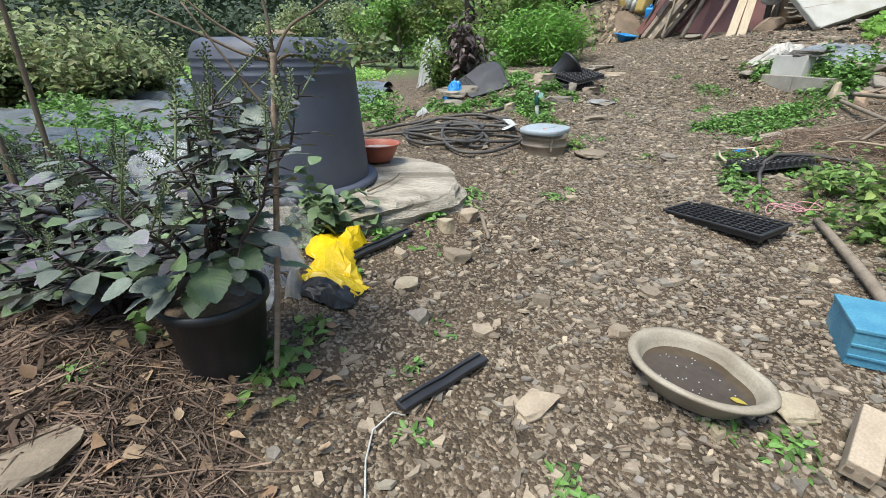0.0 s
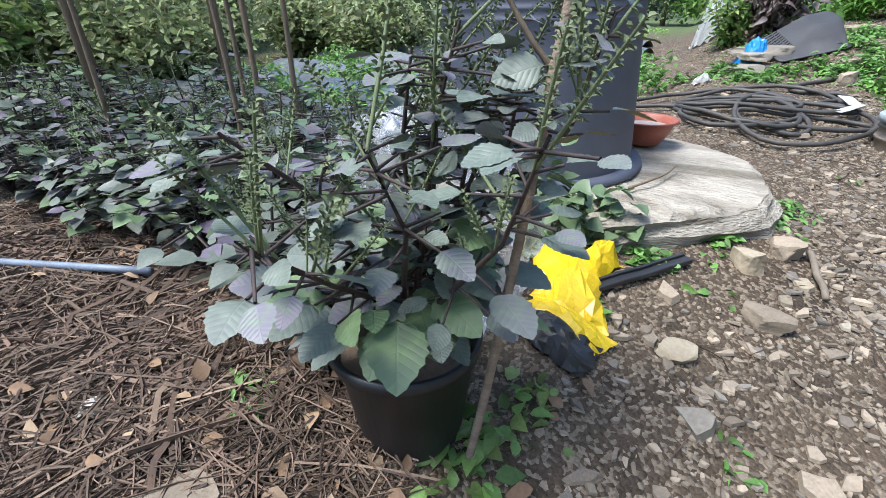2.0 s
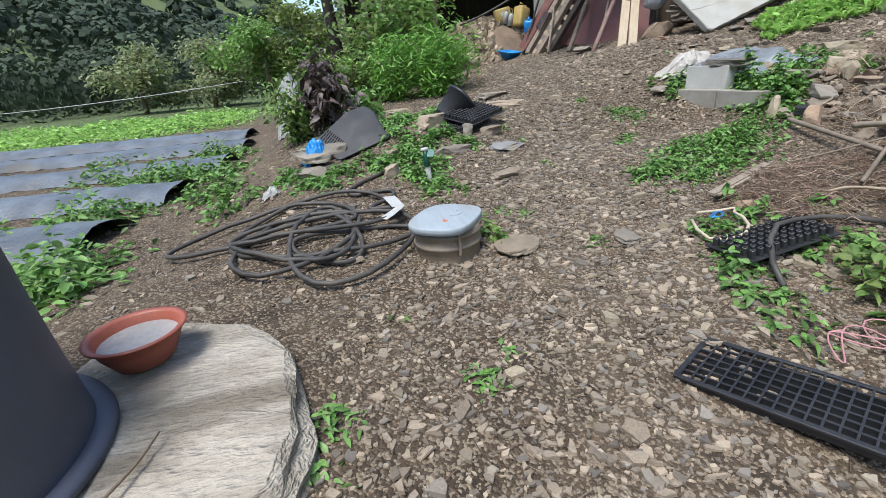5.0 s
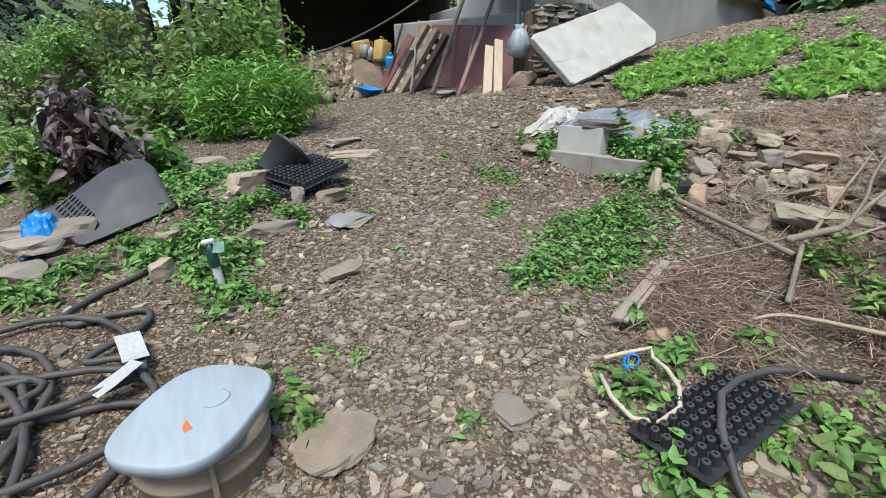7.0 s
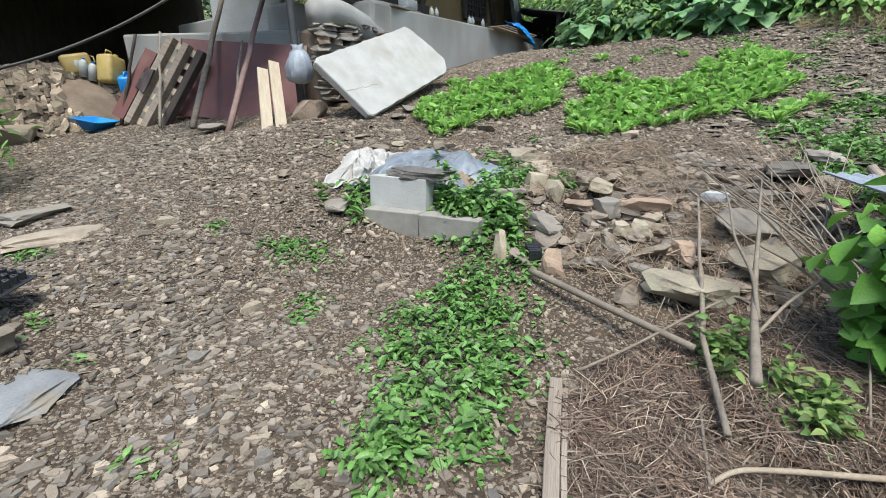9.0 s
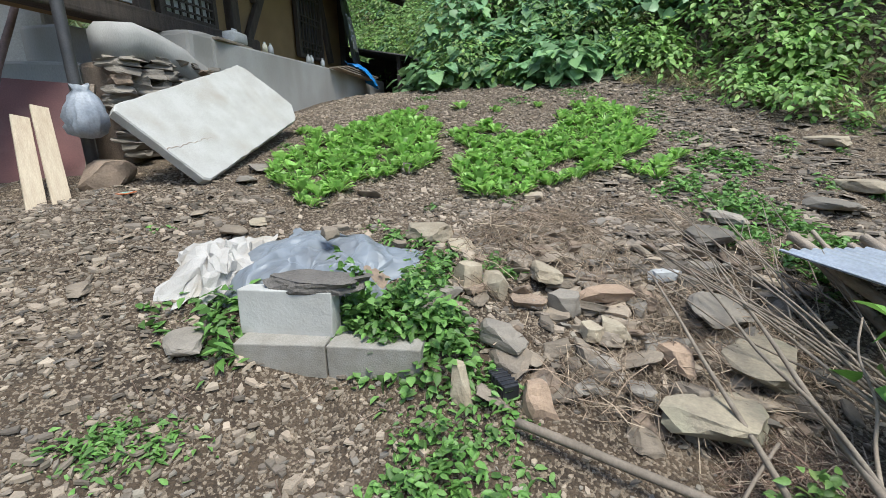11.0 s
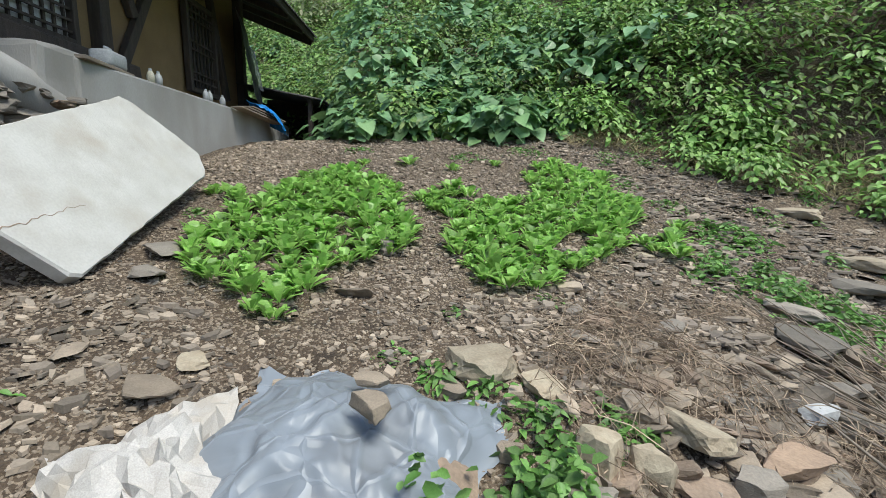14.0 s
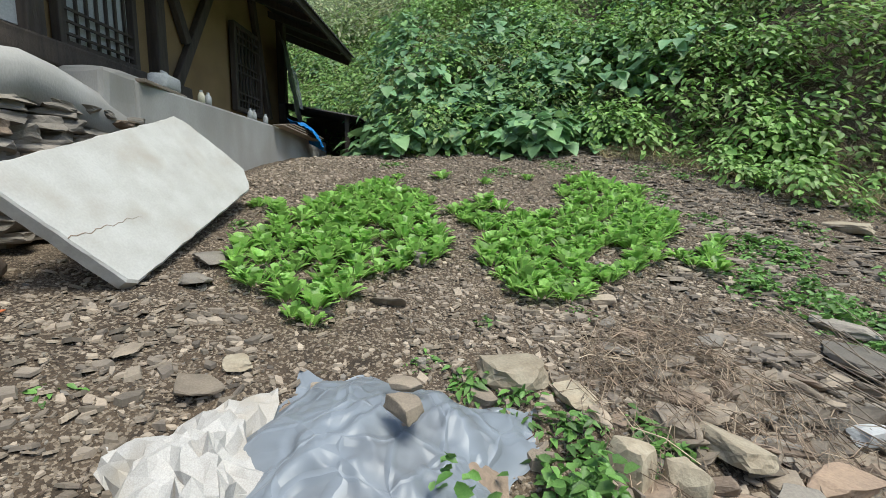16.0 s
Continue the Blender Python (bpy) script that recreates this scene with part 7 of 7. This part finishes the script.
# ---- far wooded hills ----
fr2 = np.random.default_rng(77)
n = 8200
a, r_ = fr2.uniform(0, 2 * np.pi, n), 30 + 270 * fr2.uniform(0, 1, n) ** 1.3
tx, ty = 2 + r_ * np.cos(a), 5 + r_ * np.sin(a)
keep = (ty > 4) & (tx < 45)
tx, ty, r_ = tx[keep], ty[keep], r_[keep]
m_ = 64
dirs = unit(fr2.normal(0, 1, (len(tx), m_, 3)))
cs = (1.6 + fr2.uniform(0, 1.6, len(tx)))[:, None, None]
P = np.stack([tx, ty, height(tx, ty) + 1.6], 1)[:, None] + dirs * cs * np.array([1, 1, 0.85]) * fr2.uniform(.75, 1.05, (len(tx), m_, 1))
P = P.reshape(-1, 3)
W_ = unit(np.cross(dirs.reshape(-1, 3), fr2.normal(0, 1, (len(P), 3))))
S_ = unit(np.cross(dirs.reshape(-1, 3), W_))
h_ = fr2.uniform(.28, .6, (len(P), 1)) * np.clip(np.repeat(r_, m_) / 75, .4, 2.2)[:, None]
V = np.stack([P - W_ * h_, P + S_ * h_ * .7, P + W_ * h_, P - S_ * h_ * .7], 1).reshape(-1, 3)
F = np.arange(len(V)).reshape(-1, 4)
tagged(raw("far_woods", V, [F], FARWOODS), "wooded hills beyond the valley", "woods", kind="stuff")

# ---- fallen branches, straw ----
def stick(a, b, r0, r1, label, mat=None, lift=(0.02, 0.02), wob=0.012, seed=1, n=9, name="branch"):
    A = (a[0], a[1], ground_z(*a[:2]) + lift[0])
    B = (b[0], b[1], ground_z(*b[:2]) + lift[1])
    return tagged(tube(name, curve_through(bent(A, B, 0, 5, wob * 0.6, seed), 5), np.linspace(r0, r1, 21), mat or TWIG, None, 8), label, "branch")


stick((3.78, 4.48), (3.54, 3.64), 0.019, 0.016, "thick grey branch lying across the stones", TWIG, (0.06, 0.10), 0.004)
stick((2.99, 3.45), (3.47, 3.47), 0.016, 0.014, "grey cut branch with pruned twigs", TWIG, (0.42, 0.30), 0.0, 3)
stick((3.20, 3.48), (3.55, 3.62), 0.013, 0.012, "short cut branch end on straw", TWIG, (0.06, 0.14), 0.0, 4)
stick((3.55, 3.62), (4.75, 3.85), 0.012, 0.005, "thin grey branch reaching over the stones", TWIG, (0.14, 0.12), 0.004, 5)
stick((3.47, 3.47), (4.9, 3.55), 0.013, 0.004, "thin grey branch reaching over the stones", TWIG, (0.30, 0.20), 0.004, 6)
stick((3.5, 3.46), (4.6, 3.72), 0.009, 0.004, "thin grey branch reaching over the stones", TWIG, (0.30, 0.28), 0.01, 26)
stick((3.52, 3.45), (4.35, 3.12), 0.007, 0.004, "thin grey branch bending upward", TWIG, (0.24, 0.32), 0.03, 7)
stick((3.29, 4.02), (3.81, 3.59), 0.007, 0.006, "thin bare branch lying across stones", TWIG, (0.03, 0.16), 0.004, 8)
stick((2.97, 3.5), (3.31, 3.58), 0.006, 0.005, "thin bare branch beside the bent one", TWIG, (0.05, 0.05), 0.003, 9)
arc_ = [(2.80, 3.50, 0.02), (2.93, 3.52, 0.03), (3.03, 3.46, 0.07), (3.10, 3.35, 0.09), (3.23, 3.13, 0.08), (3.34, 2.95, 0.06)]
tagged(tube("branch", curve_through([(x, y, ground_z(x, y) + z) for x, y, z in arc_], 6), np.linspace(0.006, 0.011, 31), surface("pale_branch", (0.40, 0.32, 0.23), (0.30, 0.235, 0.165), 0.8, 12, 90, 0.3), None, 9), "smooth pale branch bent over the straw", "branch")
stick((0.22, 2.44), (0.24, 2.18), 0.012, 0.010, "short grey stick on the gravel", TWIG, (0.02, 0.015), 0.006, 11, 6, "stick")
stick((-1.05, 0.80), (-0.92, 1.10), 0.005, 0.004, "pale dry stalk on the soil", DRY, (0.012, 0.012), 0.005, 12, 6, "stalk")
stick((-0.85, 0.72), (-0.30, 0.82), 0.003, 0.002, "thin pale dry stem on the soil", DRY, (0.02, 0.012), 0.008, 13, 8, "stalk")
br_ = np.random.default_rng(41)
for k in range(14):
    a = (4.5 + br_.uniform(-.3, .5), 3.25 + br_.uniform(-.35, .3))
    stick(a, (a[0] + br_.uniform(.4, 1.2), a[1] + br_.uniform(-.3, .6)), 0.005, 0.0022, "thin bare pruned branch over the rubble", TWIG, (0.03, br_.uniform(.05, .3)), 0.02, 50 + k)
for k in range(2):
    a = (3.35 + .12 * k, 3.0 + .1 * k)
    stick(a, (a[0] + 1.3, a[1] + .1 - .1 * k), 0.0045, 0.002, "long bare branch leaning over the slope", TWIG, (0.04, 0.3 + 0.06 * k), 0.012, 70 + k)

for k in range(11):
    a = (3.62 + br_.uniform(0, .45), 2.95 + br_.uniform(-.2, .3))
    b = (4.75 + br_.uniform(0, .9), 3.35 + br_.uniform(-.1, .8))
    stick(a, b, 0.0075, 0.0022, "long bare pruned branch sweeping over the rubble", TWIG, (0.10 + br_.uniform(0, .12), br_.uniform(.08, .34)), 0.03, 90 + k)


def straw(label, n, xs, ys, seed, length=(0.08, 0.35), rad=0.0022, mat=None, shape=None, lift=0.03, name="dry_stalks"):
    r = np.random.default_rng(seed)
    x, y = r.uniform(*xs, n * 3), r.uniform(*ys, n * 3)
    if shape:
        k = shape(x, y)
        x, y = x[k], y[k]
    x, y = x[:n], y[:n]
    n = len(x)
    a = r.uniform(0, 2 * np.pi, n)
    ln = r.uniform(*length, n)
    dx, dy = np.cos(a) * ln / 2, np.sin(a) * ln / 2
    k = r.normal(0, .12, (n, 2)) * ln[:, None]
    P = []
    for s, q in ((-1, 0), (-.33, 1), (.33, .6), (1, 0)):
        px, py = x + dx * s + k[:, 0] * q, y + dy * s + k[:, 1] * q
        P.append(np.stack([px, py, height(px, py) + 0.006 + lift * r.uniform(0, 1, n)], 1))
    P = np.stack(P, 1)
    w = rad * r.uniform(.6, 1.8, n)
    T = unit(np.gradient(P, axis=1))
    U = unit(np.cross(T, [0, 0, 1.0]))
    W = np.cross(T, U)
    ring = [U * w[:, None, None], (-U * .5 + W * .87) * w[:, None, None], (-U * .5 - W * .87) * w[:, None, None]]
    V = np.stack([P + o for o in ring], 2).reshape(n, 12, 3)
    q = []
    for s in range(3):
        for e in range(3):
            q.append([s * 3 + e, s * 3 + (e + 1) % 3, s * 3 + 3 + (e + 1) % 3, s * 3 + 3 + e])
    F = (np.arange(n)[:, None, None] * 12 + np.array(q)[None]).reshape(-1, 4)
    return tagged(raw(name, V.reshape(-1, 3), [F], mat or DRY), label, "straw", kind="stuff")


straw("brown dry stalks and litter on the soil", 7000, (-3.0, -0.35), (0.35, 1.55), 91, (0.06, 0.30), 0.0016, shape=lambda x, y: (x < -0.3 - 0.55 * (y - 0.4)))
straw("thicker dry stems beside the perilla bed", 190, (-3.0, -1.0), (0.85, 1.5), 92, (0.2, 0.6), 0.0042)
straw("heap of reddish dry straw and needles", 4600, (2.4, 3.9), (2.85, 4.0), 93, (0.10, 0.36), 0.0013, surface("red_straw", (0.20, 0.128, 0.09), (0.13, 0.086, 0.062), 0.85, 10, 80, 0.2, 0.5, third=(0.34, 0.27, 0.20)), lambda x, y: (x + y > 6.1) & (y < 4.0 - 0.45 * np.abs(x - 3.1)) & (bumps(x, y, 3.0, 4) > -0.35), 0.06)
straw("dry grass strewn over the rubble slope", 1300, (3.9, 5.8), (2.9, 4.9), 94, (0.1, 0.4), 0.0014, surface("tan_straw", (0.30, 0.22, 0.15), (0.21, 0.15, 0.105), 0.85, 10, 80, 0.2, 0.5, third=(0.38, 0.30, 0.21)), lambda x, y: (np.hypot(x - 4.85, y - 3.95) < 0.95) & (bumps(x, y, 2.4, 9) > -0.1), 0.09)
straw("sparse dry straw on the path", 1500, (-0.4, 5.0), (0.5, 8.0), 95, (0.04, 0.18), 0.0013, None, None, 0.012)
straw("dry grass tufts at the foot of the bank", 1500, (7.0, 10.5), (0.5, 3.6), 96, (0.1, 0.3), 0.0025, surface("pale_straw", (0.36, 0.30, 0.16), (0.28, 0.22, 0.12), 0.85, 10, 80, 0.2, 0.4), lambda x, y: np.abs(bank_d(x, y)) < 0.7, 0.14)

lr = np.random.default_rng(99)
lx, ly = lr.uniform(-2.8, -0.3, 260), lr.uniform(0.4, 1.5, 260)
tagged(leaf_cloud("dead_leaves", np.stack([lx, ly, height(lx, ly) + lr.uniform(.01, .035, 260)], 1), 0.055, surface("dead_leaf", (0.26, 0.16, 0.09), (0.18, 0.11, 0.065), 0.8, 12, 120, 0.2, 0.4, third=(0.36, 0.26, 0.17)), None, "", 0.6, 0.3, lr), "curled brown dead leaves on the litter", "dead leaves", kind="stuff")

# ---- single rocks of note ----
def big_stone(x, y, sx, sy, sz, mat, label, seed, rz=0.0, lift=None, rx=0.0, ry=0.0, layers=3, taper=0.0):
    bm = rock(sx, sy, sz, seed, 0.10, layers=layers)
    for v in bm.verts:
        k = 1 - taper * (v.co.z / sz + 0.3)
        v.co.x, v.co.y = v.co.x * k, v.co.y * k + taper * 0.3 * v.co.z
    ob = tagged(part("rock", bm, mat), label, "rock", "loose rocks")
    ob.matrix_world = spot(x, y, sz * 0.22 if lift is None else lift) @ pose(0, 0, 0, rx, ry, rz)
    return ob


big_stone(0.10, 5.62, .36, .2, .10, SLATE, "flat grey-brown slab stacked beside the crate", 101, 5)
big_stone(0.12, 5.80, .34, .22, .09, SLATE, "flat grey-brown slab stacked beside the crate", 102, -8, .09)
big_stone(0.02, 6.05, .3, .24, .09, SLATE, "flat grey-brown slab stacked beside the crate", 103, 20, .12)
big_stone(0.30, 5.95, .3, .3, .2, SLATE, "flat rock under the crate", 104, 40)
big_stone(0.75, 5.30, .18, .14, .14, STONE, "rounded brown stone by the hose", 105, 20)
big_stone(0.82, 5.66, .28, .2, .1, STONE, "pale flat stone beside the crate", 106, 60)
big_stone(1.10, 7.35, .55, .3, .2, TANROCK, "large flat tan rock under the shrub", 107, -5)
big_stone(1.30, 6.25, .36, .24, .16, STONE, "brown rock beside the tray", 108, 35)
big_stone(1.86, 5.95, .24, .18, .12, STONE, "pale brown stone beside the tray", 109, 10)
big_stone(1.62, 5.98, .14, .16, .16, SLATE, "upright grey stone beside the tray", 110, 10)
big_stone(1.33, 5.55, .42, .13, .09, SLATE, "long flat slate set as a kerb", 111, 8)
big_stone(1.86, 5.60, .42, .34, .06, BLUESLATE, "flat grey slate slab in the path", 112, 20, 0.012)
big_stone(2.45, 7.08, .58, .24, .10, STONE, "flat tan slab by the path", 113, -12)
big_stone(2.46, 7.58, .62, .28, .10, SLATE, "flat brown slab by the path", 114, 5)
big_stone(1.64, 4.93, .32, .17, .05, STONE, "flat layered slab in the path", 115, 35, 0.012)
big_stone(1.27, 3.84, .3, .26, .06, STONE, "flat brown stone near the drain cover", 116, 35, 0.014)
big_stone(1.86, 3.70, .14, .2, .04, SLATE, "flat grey stone in the gravel", 117, 0, 0.01)
big_stone(2.64, 3.68, .15, .12, .06, REDROCK, "reddish stone beside the tray", 118, 0)
big_stone(1.48, 1.06, .22, .18, .1, TANROCK, "pale angular stone beside the brick", 119, 20)
big_stone(1.14, 1.12, .16, .14, .07, TANROCK, "pale angular stone beside the brick", 120, 70)
big_stone(-0.95, 0.72, .22, .2, .06, STONE, "flat pale stone in the litter", 121, 20, 0.012)
big_stone(0.30, 1.12, .16, .12, .05, STONE, "flat pale stone lying on gravel", 122, 20, 0.012)
big_stone(0.15, 2.42, .1, .13, .1, STONE, "grey stone at the flat rock", 123, 0)
big_stone(0.02, 2.26, .09, .12, .11, TANROCK, "pale upright stone at the flat rock", 124, 30)
big_stone(-0.16, 1.73, .12, .1, .05, TANROCK, "rounded tan stone on the soil", 125, 0, 0.012)
big_stone(0.06, 1.98, .15, .09, .07, STONE, "brown angular stone on the soil", 126, -20)
big_stone(4.56, 4.84, .2, .17, .2, TANROCK, "rounded cream boulder beside the plastic sheet", 131, 0, layers=0)
big_stone(4.52, 4.66, .15, .15, .2, TANROCK, "cream lichened boulder beside another", 132, 0, layers=0)
big_stone(5.05, 5.19, .42, .30, .13, TANROCK, "flat tan rock at the edge of the patch", 133, -70)
big_stone(3.92, 4.40, .17, .16, .20, REDROCK, "angular reddish-tan rock among weeds", 134, 10, 0.04, 8, 10, 3, 0.6)
big_stone(3.90, 4.72, .10, .14, .26, TANROCK, "upright cream stone at the block", 141, 30, 0.05, 10, 14, 3, 0.75)
big_stone(4.02, 3.66, .50, .40, .15, LICHEN, "large flat lichened slab in rubble", 136, -30, 0.05, 0, 8)
big_stone(4.33, 3.45, .46, .34, .18, LICHEN, "large pale lichened rock in rubble", 137, 20, 0.05)
big_stone(4.28, 3.83, .14, .27, .11, REDROCK, "orange-brown slab in the rubble", 138, -60, 0.05)
big_stone(4.62, 4.10, .3, .16, .08, REDROCK, "orange-brown slab in the rubble", 139, -70, 0.05)
big_stone(4.72, 4.42, .34, .2, .09, TANROCK, "tan slab in the rubble", 140, 30, 0.05, 14)
big_stone(4.5, 4.3, .13, .2, .15, SLATE, "dark rounded stone in the rubble", 141, 0, 0.05)
big_stone(4.58, 3.60, .30, .40, .07, SLATE, "big leaning slate in the rubble", 142, 20, 0.09, 14, -18)
big_stone(4.40, 4.08, .16, .12, .10, TANROCK, "pale broken stone in the rubble", 149, 40, 0.05)
big_stone(4.36, 4.18, .15, .11, .09, TANROCK, "pale broken stone in the rubble", 150, 10, 0.05)
big_stone(6.18, 2.42, .42, .34, .09, SLATE, "flat slab at the edge of the weeds", 151, 30, 0.03)
big_stone(6.5, 1.98, .5, .36, .12, TANROCK, "broad tan slab beside the weeds", 152, 10, 0.04)
big_stone(5.42, 3.40, .42, .28, .08, SLATE, "flat grey slab below the weeds", 153, -20, 0.04)
big_stone(5.75, 3.25, .36, .22, .08, SLATE, "flat grey slab below the weeds", 154, 25, 0.04)
big_stone(4.95, 4.95, .26, .2, .06, TANROCK, "flat tan slab at the plot's edge", 155, 15, 0.02)
big_stone(5.1, 4.28, .22, .16, .05, STONE, "flat brown slab in the straw", 156, 65, 0.02)
big_stone(5.92, 7.07, .34, .24, .07, SLATE, "flat slate beside the leaning slab", 157, 20, 0.03)
big_stone(5.6, 6.98, .26, .18, .06, SLATE, "flat slate beside the leaning slab", 158, 70, 0.03)
big_stone(4.88, 6.85, .2, .13, .03, STONE, "flat grey flake on the soil", 159, 20, 0.015)
big_stone(4.92, 6.39, .17, .14, .05, TANROCK, "tan flake on the soil", 160, 50, 0.015)
big_stone(4.74, 6.48, .26, .18, .05, STONE, "broken slab behind the cloth", 161, 50, 0.03)
big_stone(4.2, 4.6, .3, .22, .12, SLATE, "grey slab in the rubble", 143, 50, 0.05, 14)
big_stone(4.36, 4.96, .26, .14, .13, SLATE, "grey rock beside the block", 144, -40, 0.05)
big_stone(6.28, 5.72, .34, .16, .12, SLATE, "grey rock between the vegetable beds", 145, -20, 0.03)
big_stone(3.78, 6.02, .34, .22, .07, SLATE, "brown slab at the foot of the cloth", 146, 30, 0.03)
big_stone(3.9, 6.75, .22, .15, .05, STONE, "flat tan stone by the cloth", 147, 30, 0.02)
big_stone(7.4, 1.9, .4, .3, .12, TANROCK, "flat tan rock at the foot of the bank", 148, 30, 0.02)

PATHSHALE = surface("path_shale", (0.235, 0.192, 0.147), (0.15, 0.122, 0.096), 0.8, 12, 110, 0.35, 0.4, third=(0.28, 0.228, 0.17))

# shards of rubble on the slope below the patch
sh_ = np.random.default_rng(57)
for i in range(230):
    x, y = 4.62 + sh_.normal(0, .46), 3.98 + sh_.normal(0, .48)
    if x < 3.85:
        continue
    s = sh_.uniform(.06, .23)
    big_stone(x, y, s, s * sh_.uniform(.5, .9), s * sh_.uniform(.2, .45), (SLATE, STONE, STONE, PATHSHALE, EARTHROCK)[i % 5], "broken slab in the rubble slope", 200 + i % 23, sh_.uniform(0, 360), s * 0.07, sh_.normal(0, 16), sh_.normal(0, 16))

# ---- loose shale ----
def shale_spots(n, r, region):
    out = np.zeros((0, 2))
    while len(out) < n:
        p = np.stack([r.uniform(-2.6, 10.6, n * 3), r.uniform(0.2, 12.0, n * 3)], 1)
        out = np.concatenate([out, p[region(p[:, 0], p[:, 1], r)]])
    return out[:n]


def clear_of_house(x, y):
    return ~((y > 8.0) & (x > 5.2)) & ~((x < 0.12) & (x > -1.9) & (y > 2.05) & (y < 3.6)) & (bank_d(x, y) < 0.3)


def yard(x, y, r):
    # denser along the trodden way and near the walker, sparse in the litter and the field
    way = np.exp(-(np.abs(x - (0.55 + 0.30 * y)) / 1.3) ** 2)
    k = 0.22 + 0.9 * way
    k = np.where((x < -0.4), 0.10, k)
    k = k * np.where((x > 4.6) & (y > 3.4) & (y < 7.4), 0.9, 1) * np.clip(1.35 - np.hypot(x - 2.0, y - 3.5) / 11, .35, 1)
    return clear_of_house(x, y) & (r.uniform(0, 1.1, len(x)) < k)


def shale(label, n, lo, hi, seed, mat, flat=0.3, sides=6, power=2.2):
    r = np.random.default_rng(seed)
    xy = shale_spots(n, r, yard)
    s = lo + (hi - lo) * r.uniform(0, 1, n) ** power
    V, Q, T = stone_arrays(on_ground(xy, s * 0.07), s, flat, r, sides)
    return tagged(raw("shale", V, [Q, T], mat), label, "gravel", kind="stuff")


shale("small broken shale strewn over the yard", 33000, 0.009, 0.036, 301, STONE, 0.26, 5)
shale("flat grey-brown shale strewn over the yard", 14000, 0.022, 0.075, 302, STONE, 0.17, 5)
shale("dark slaty chips strewn over the yard", 9000, 0.015, 0.065, 303, SLATE, 0.16, 5)

# trodden shale along the way
r = np.random.default_rng(306)
xy = shale_spots(9000, r, lambda x, y, q: clear_of_house(x, y) & (x > 0.2) & (q.uniform(0, 1, len(x)) < np.exp(-(np.abs(x - (0.30 + 0.36 * y)) / 0.85) ** 2) * (0.35 + 0.65 * (bumps(x, y, 2.0, 6) > -0.1))) & (y < 9.5))
s = (0.022 + 0.06 * r.uniform(0, 1, 9000) ** 2.4) * np.clip(0.6 + 0.08 * xy[:, 1], .7, 1.1)
V, Q, T = stone_arrays(on_ground(xy, s * 0.08), s, 0.17, r, 5, 0.16)
tagged(raw("shale", V, [Q, T], PATHSHALE), "angular grey-brown shale trodden flat on the path", "gravel", kind="stuff")

# tan chips over the worked soil of the vegetable plot
r = np.random.default_rng(307)
xy = shale_spots(24000, r, lambda x, y, q: clear_of_house(x, y) & (x > 3.4) & (x < 10.2) & (y > 2.2) & (y < 8.2) & (q.uniform(0, 1, len(x)) < np.clip(0.55 + 0.6 * bumps(x, y, 1.3, 8) + 0.5 * (x > 7.6), .12, 1)) & ~((x < 4.0) & (y < 5.0)))
s = 0.018 + 0.06 * r.uniform(0, 1, 24000) ** 2.6
V, Q, T = stone_arrays(on_ground(xy, s * 0.10), s, 0.2, r, 5, 0.25)
tagged(raw("shale", V, [Q, T], surface("plot_shale", (0.33, 0.262, 0.195), (0.245, 0.195, 0.145), 0.85, 12, 110, 0.35, 0.4, third=(0.37, 0.30, 0.225))), "tan shale chips over the vegetable plot", "gravel", kind="stuff")
xy = shale_spots(420, r, lambda x, y, q: clear_of_house(x, y) & ((np.hypot(x - 5.2, y - 4.6) < 0.9) | (np.hypot(x - 4.7, y - 6.9) < 0.7)))
s = r.uniform(.04, .11, 420)
V, Q, T = stone_arrays(on_ground(xy, s * 0.08), s, 0.22, r, 6, 0.2)
tagged(raw("shale", V, [Q, T], PATHSHALE), "flat brown slabs scattered beside the vegetable beds", "stones", kind="stuff")

# flat slabs and chips between the plot and the foot of the bank
r = np.random.default_rng(309)
xy = shale_spots(5200, r, lambda x, y, q: (bank_d(x, y) < 0.25) & (x > 5.0) & (x < 10.2) & (y > 0.4) & (y < 4.0) & (q.uniform(0, 1, len(x)) < np.clip(0.5 + 0.7 * bumps(x, y, 1.7, 3), .1, 1)))
s = 0.025 + 0.17 * r.uniform(0, 1, 5200) ** 3.2
V, Q, T = stone_arrays(on_ground(xy, s * 0.02), s, 0.085, r, 6, 0.16)
tagged(raw("shale", V, [Q, T], PATHSHALE), "flat brown shale below the bank", "stones", kind="stuff")

# larger stones, each its own piece of the ground
r = np.random.default_rng(305)
forms = []
for k in range(14):
    s = np.array([1.0])
    V, Q, T = stone_arrays(np.zeros((1, 3)), s, (0.16, 0.22, 0.3)[k % 3], r, 6, 0.08)
    me_ob = raw("stone", V, [Q, T], (STONE, SLATE, STONE, TANROCK)[k % 4], ground)
    forms.append(me_ob)
xy = shale_spots(290, r, lambda x, y, q: yard(x, y, q) & (np.hypot(x - 1.5, y - 3.2) < 4.6))
for k, (x, y) in enumerate(xy):
    ob = forms[k] if k < len(forms) else new("stone", forms[k % len(forms)].data)
    ob.parent = ground
    s = 0.06 + 0.08 * r.uniform() ** 1.6
    ob.matrix_world = spot(x, y, s * 0.05) @ pose(0, 0, 0, r.normal(0, 7), r.normal(0, 7), r.uniform(0, 360)) @ Matrix.Scale(s, 4)
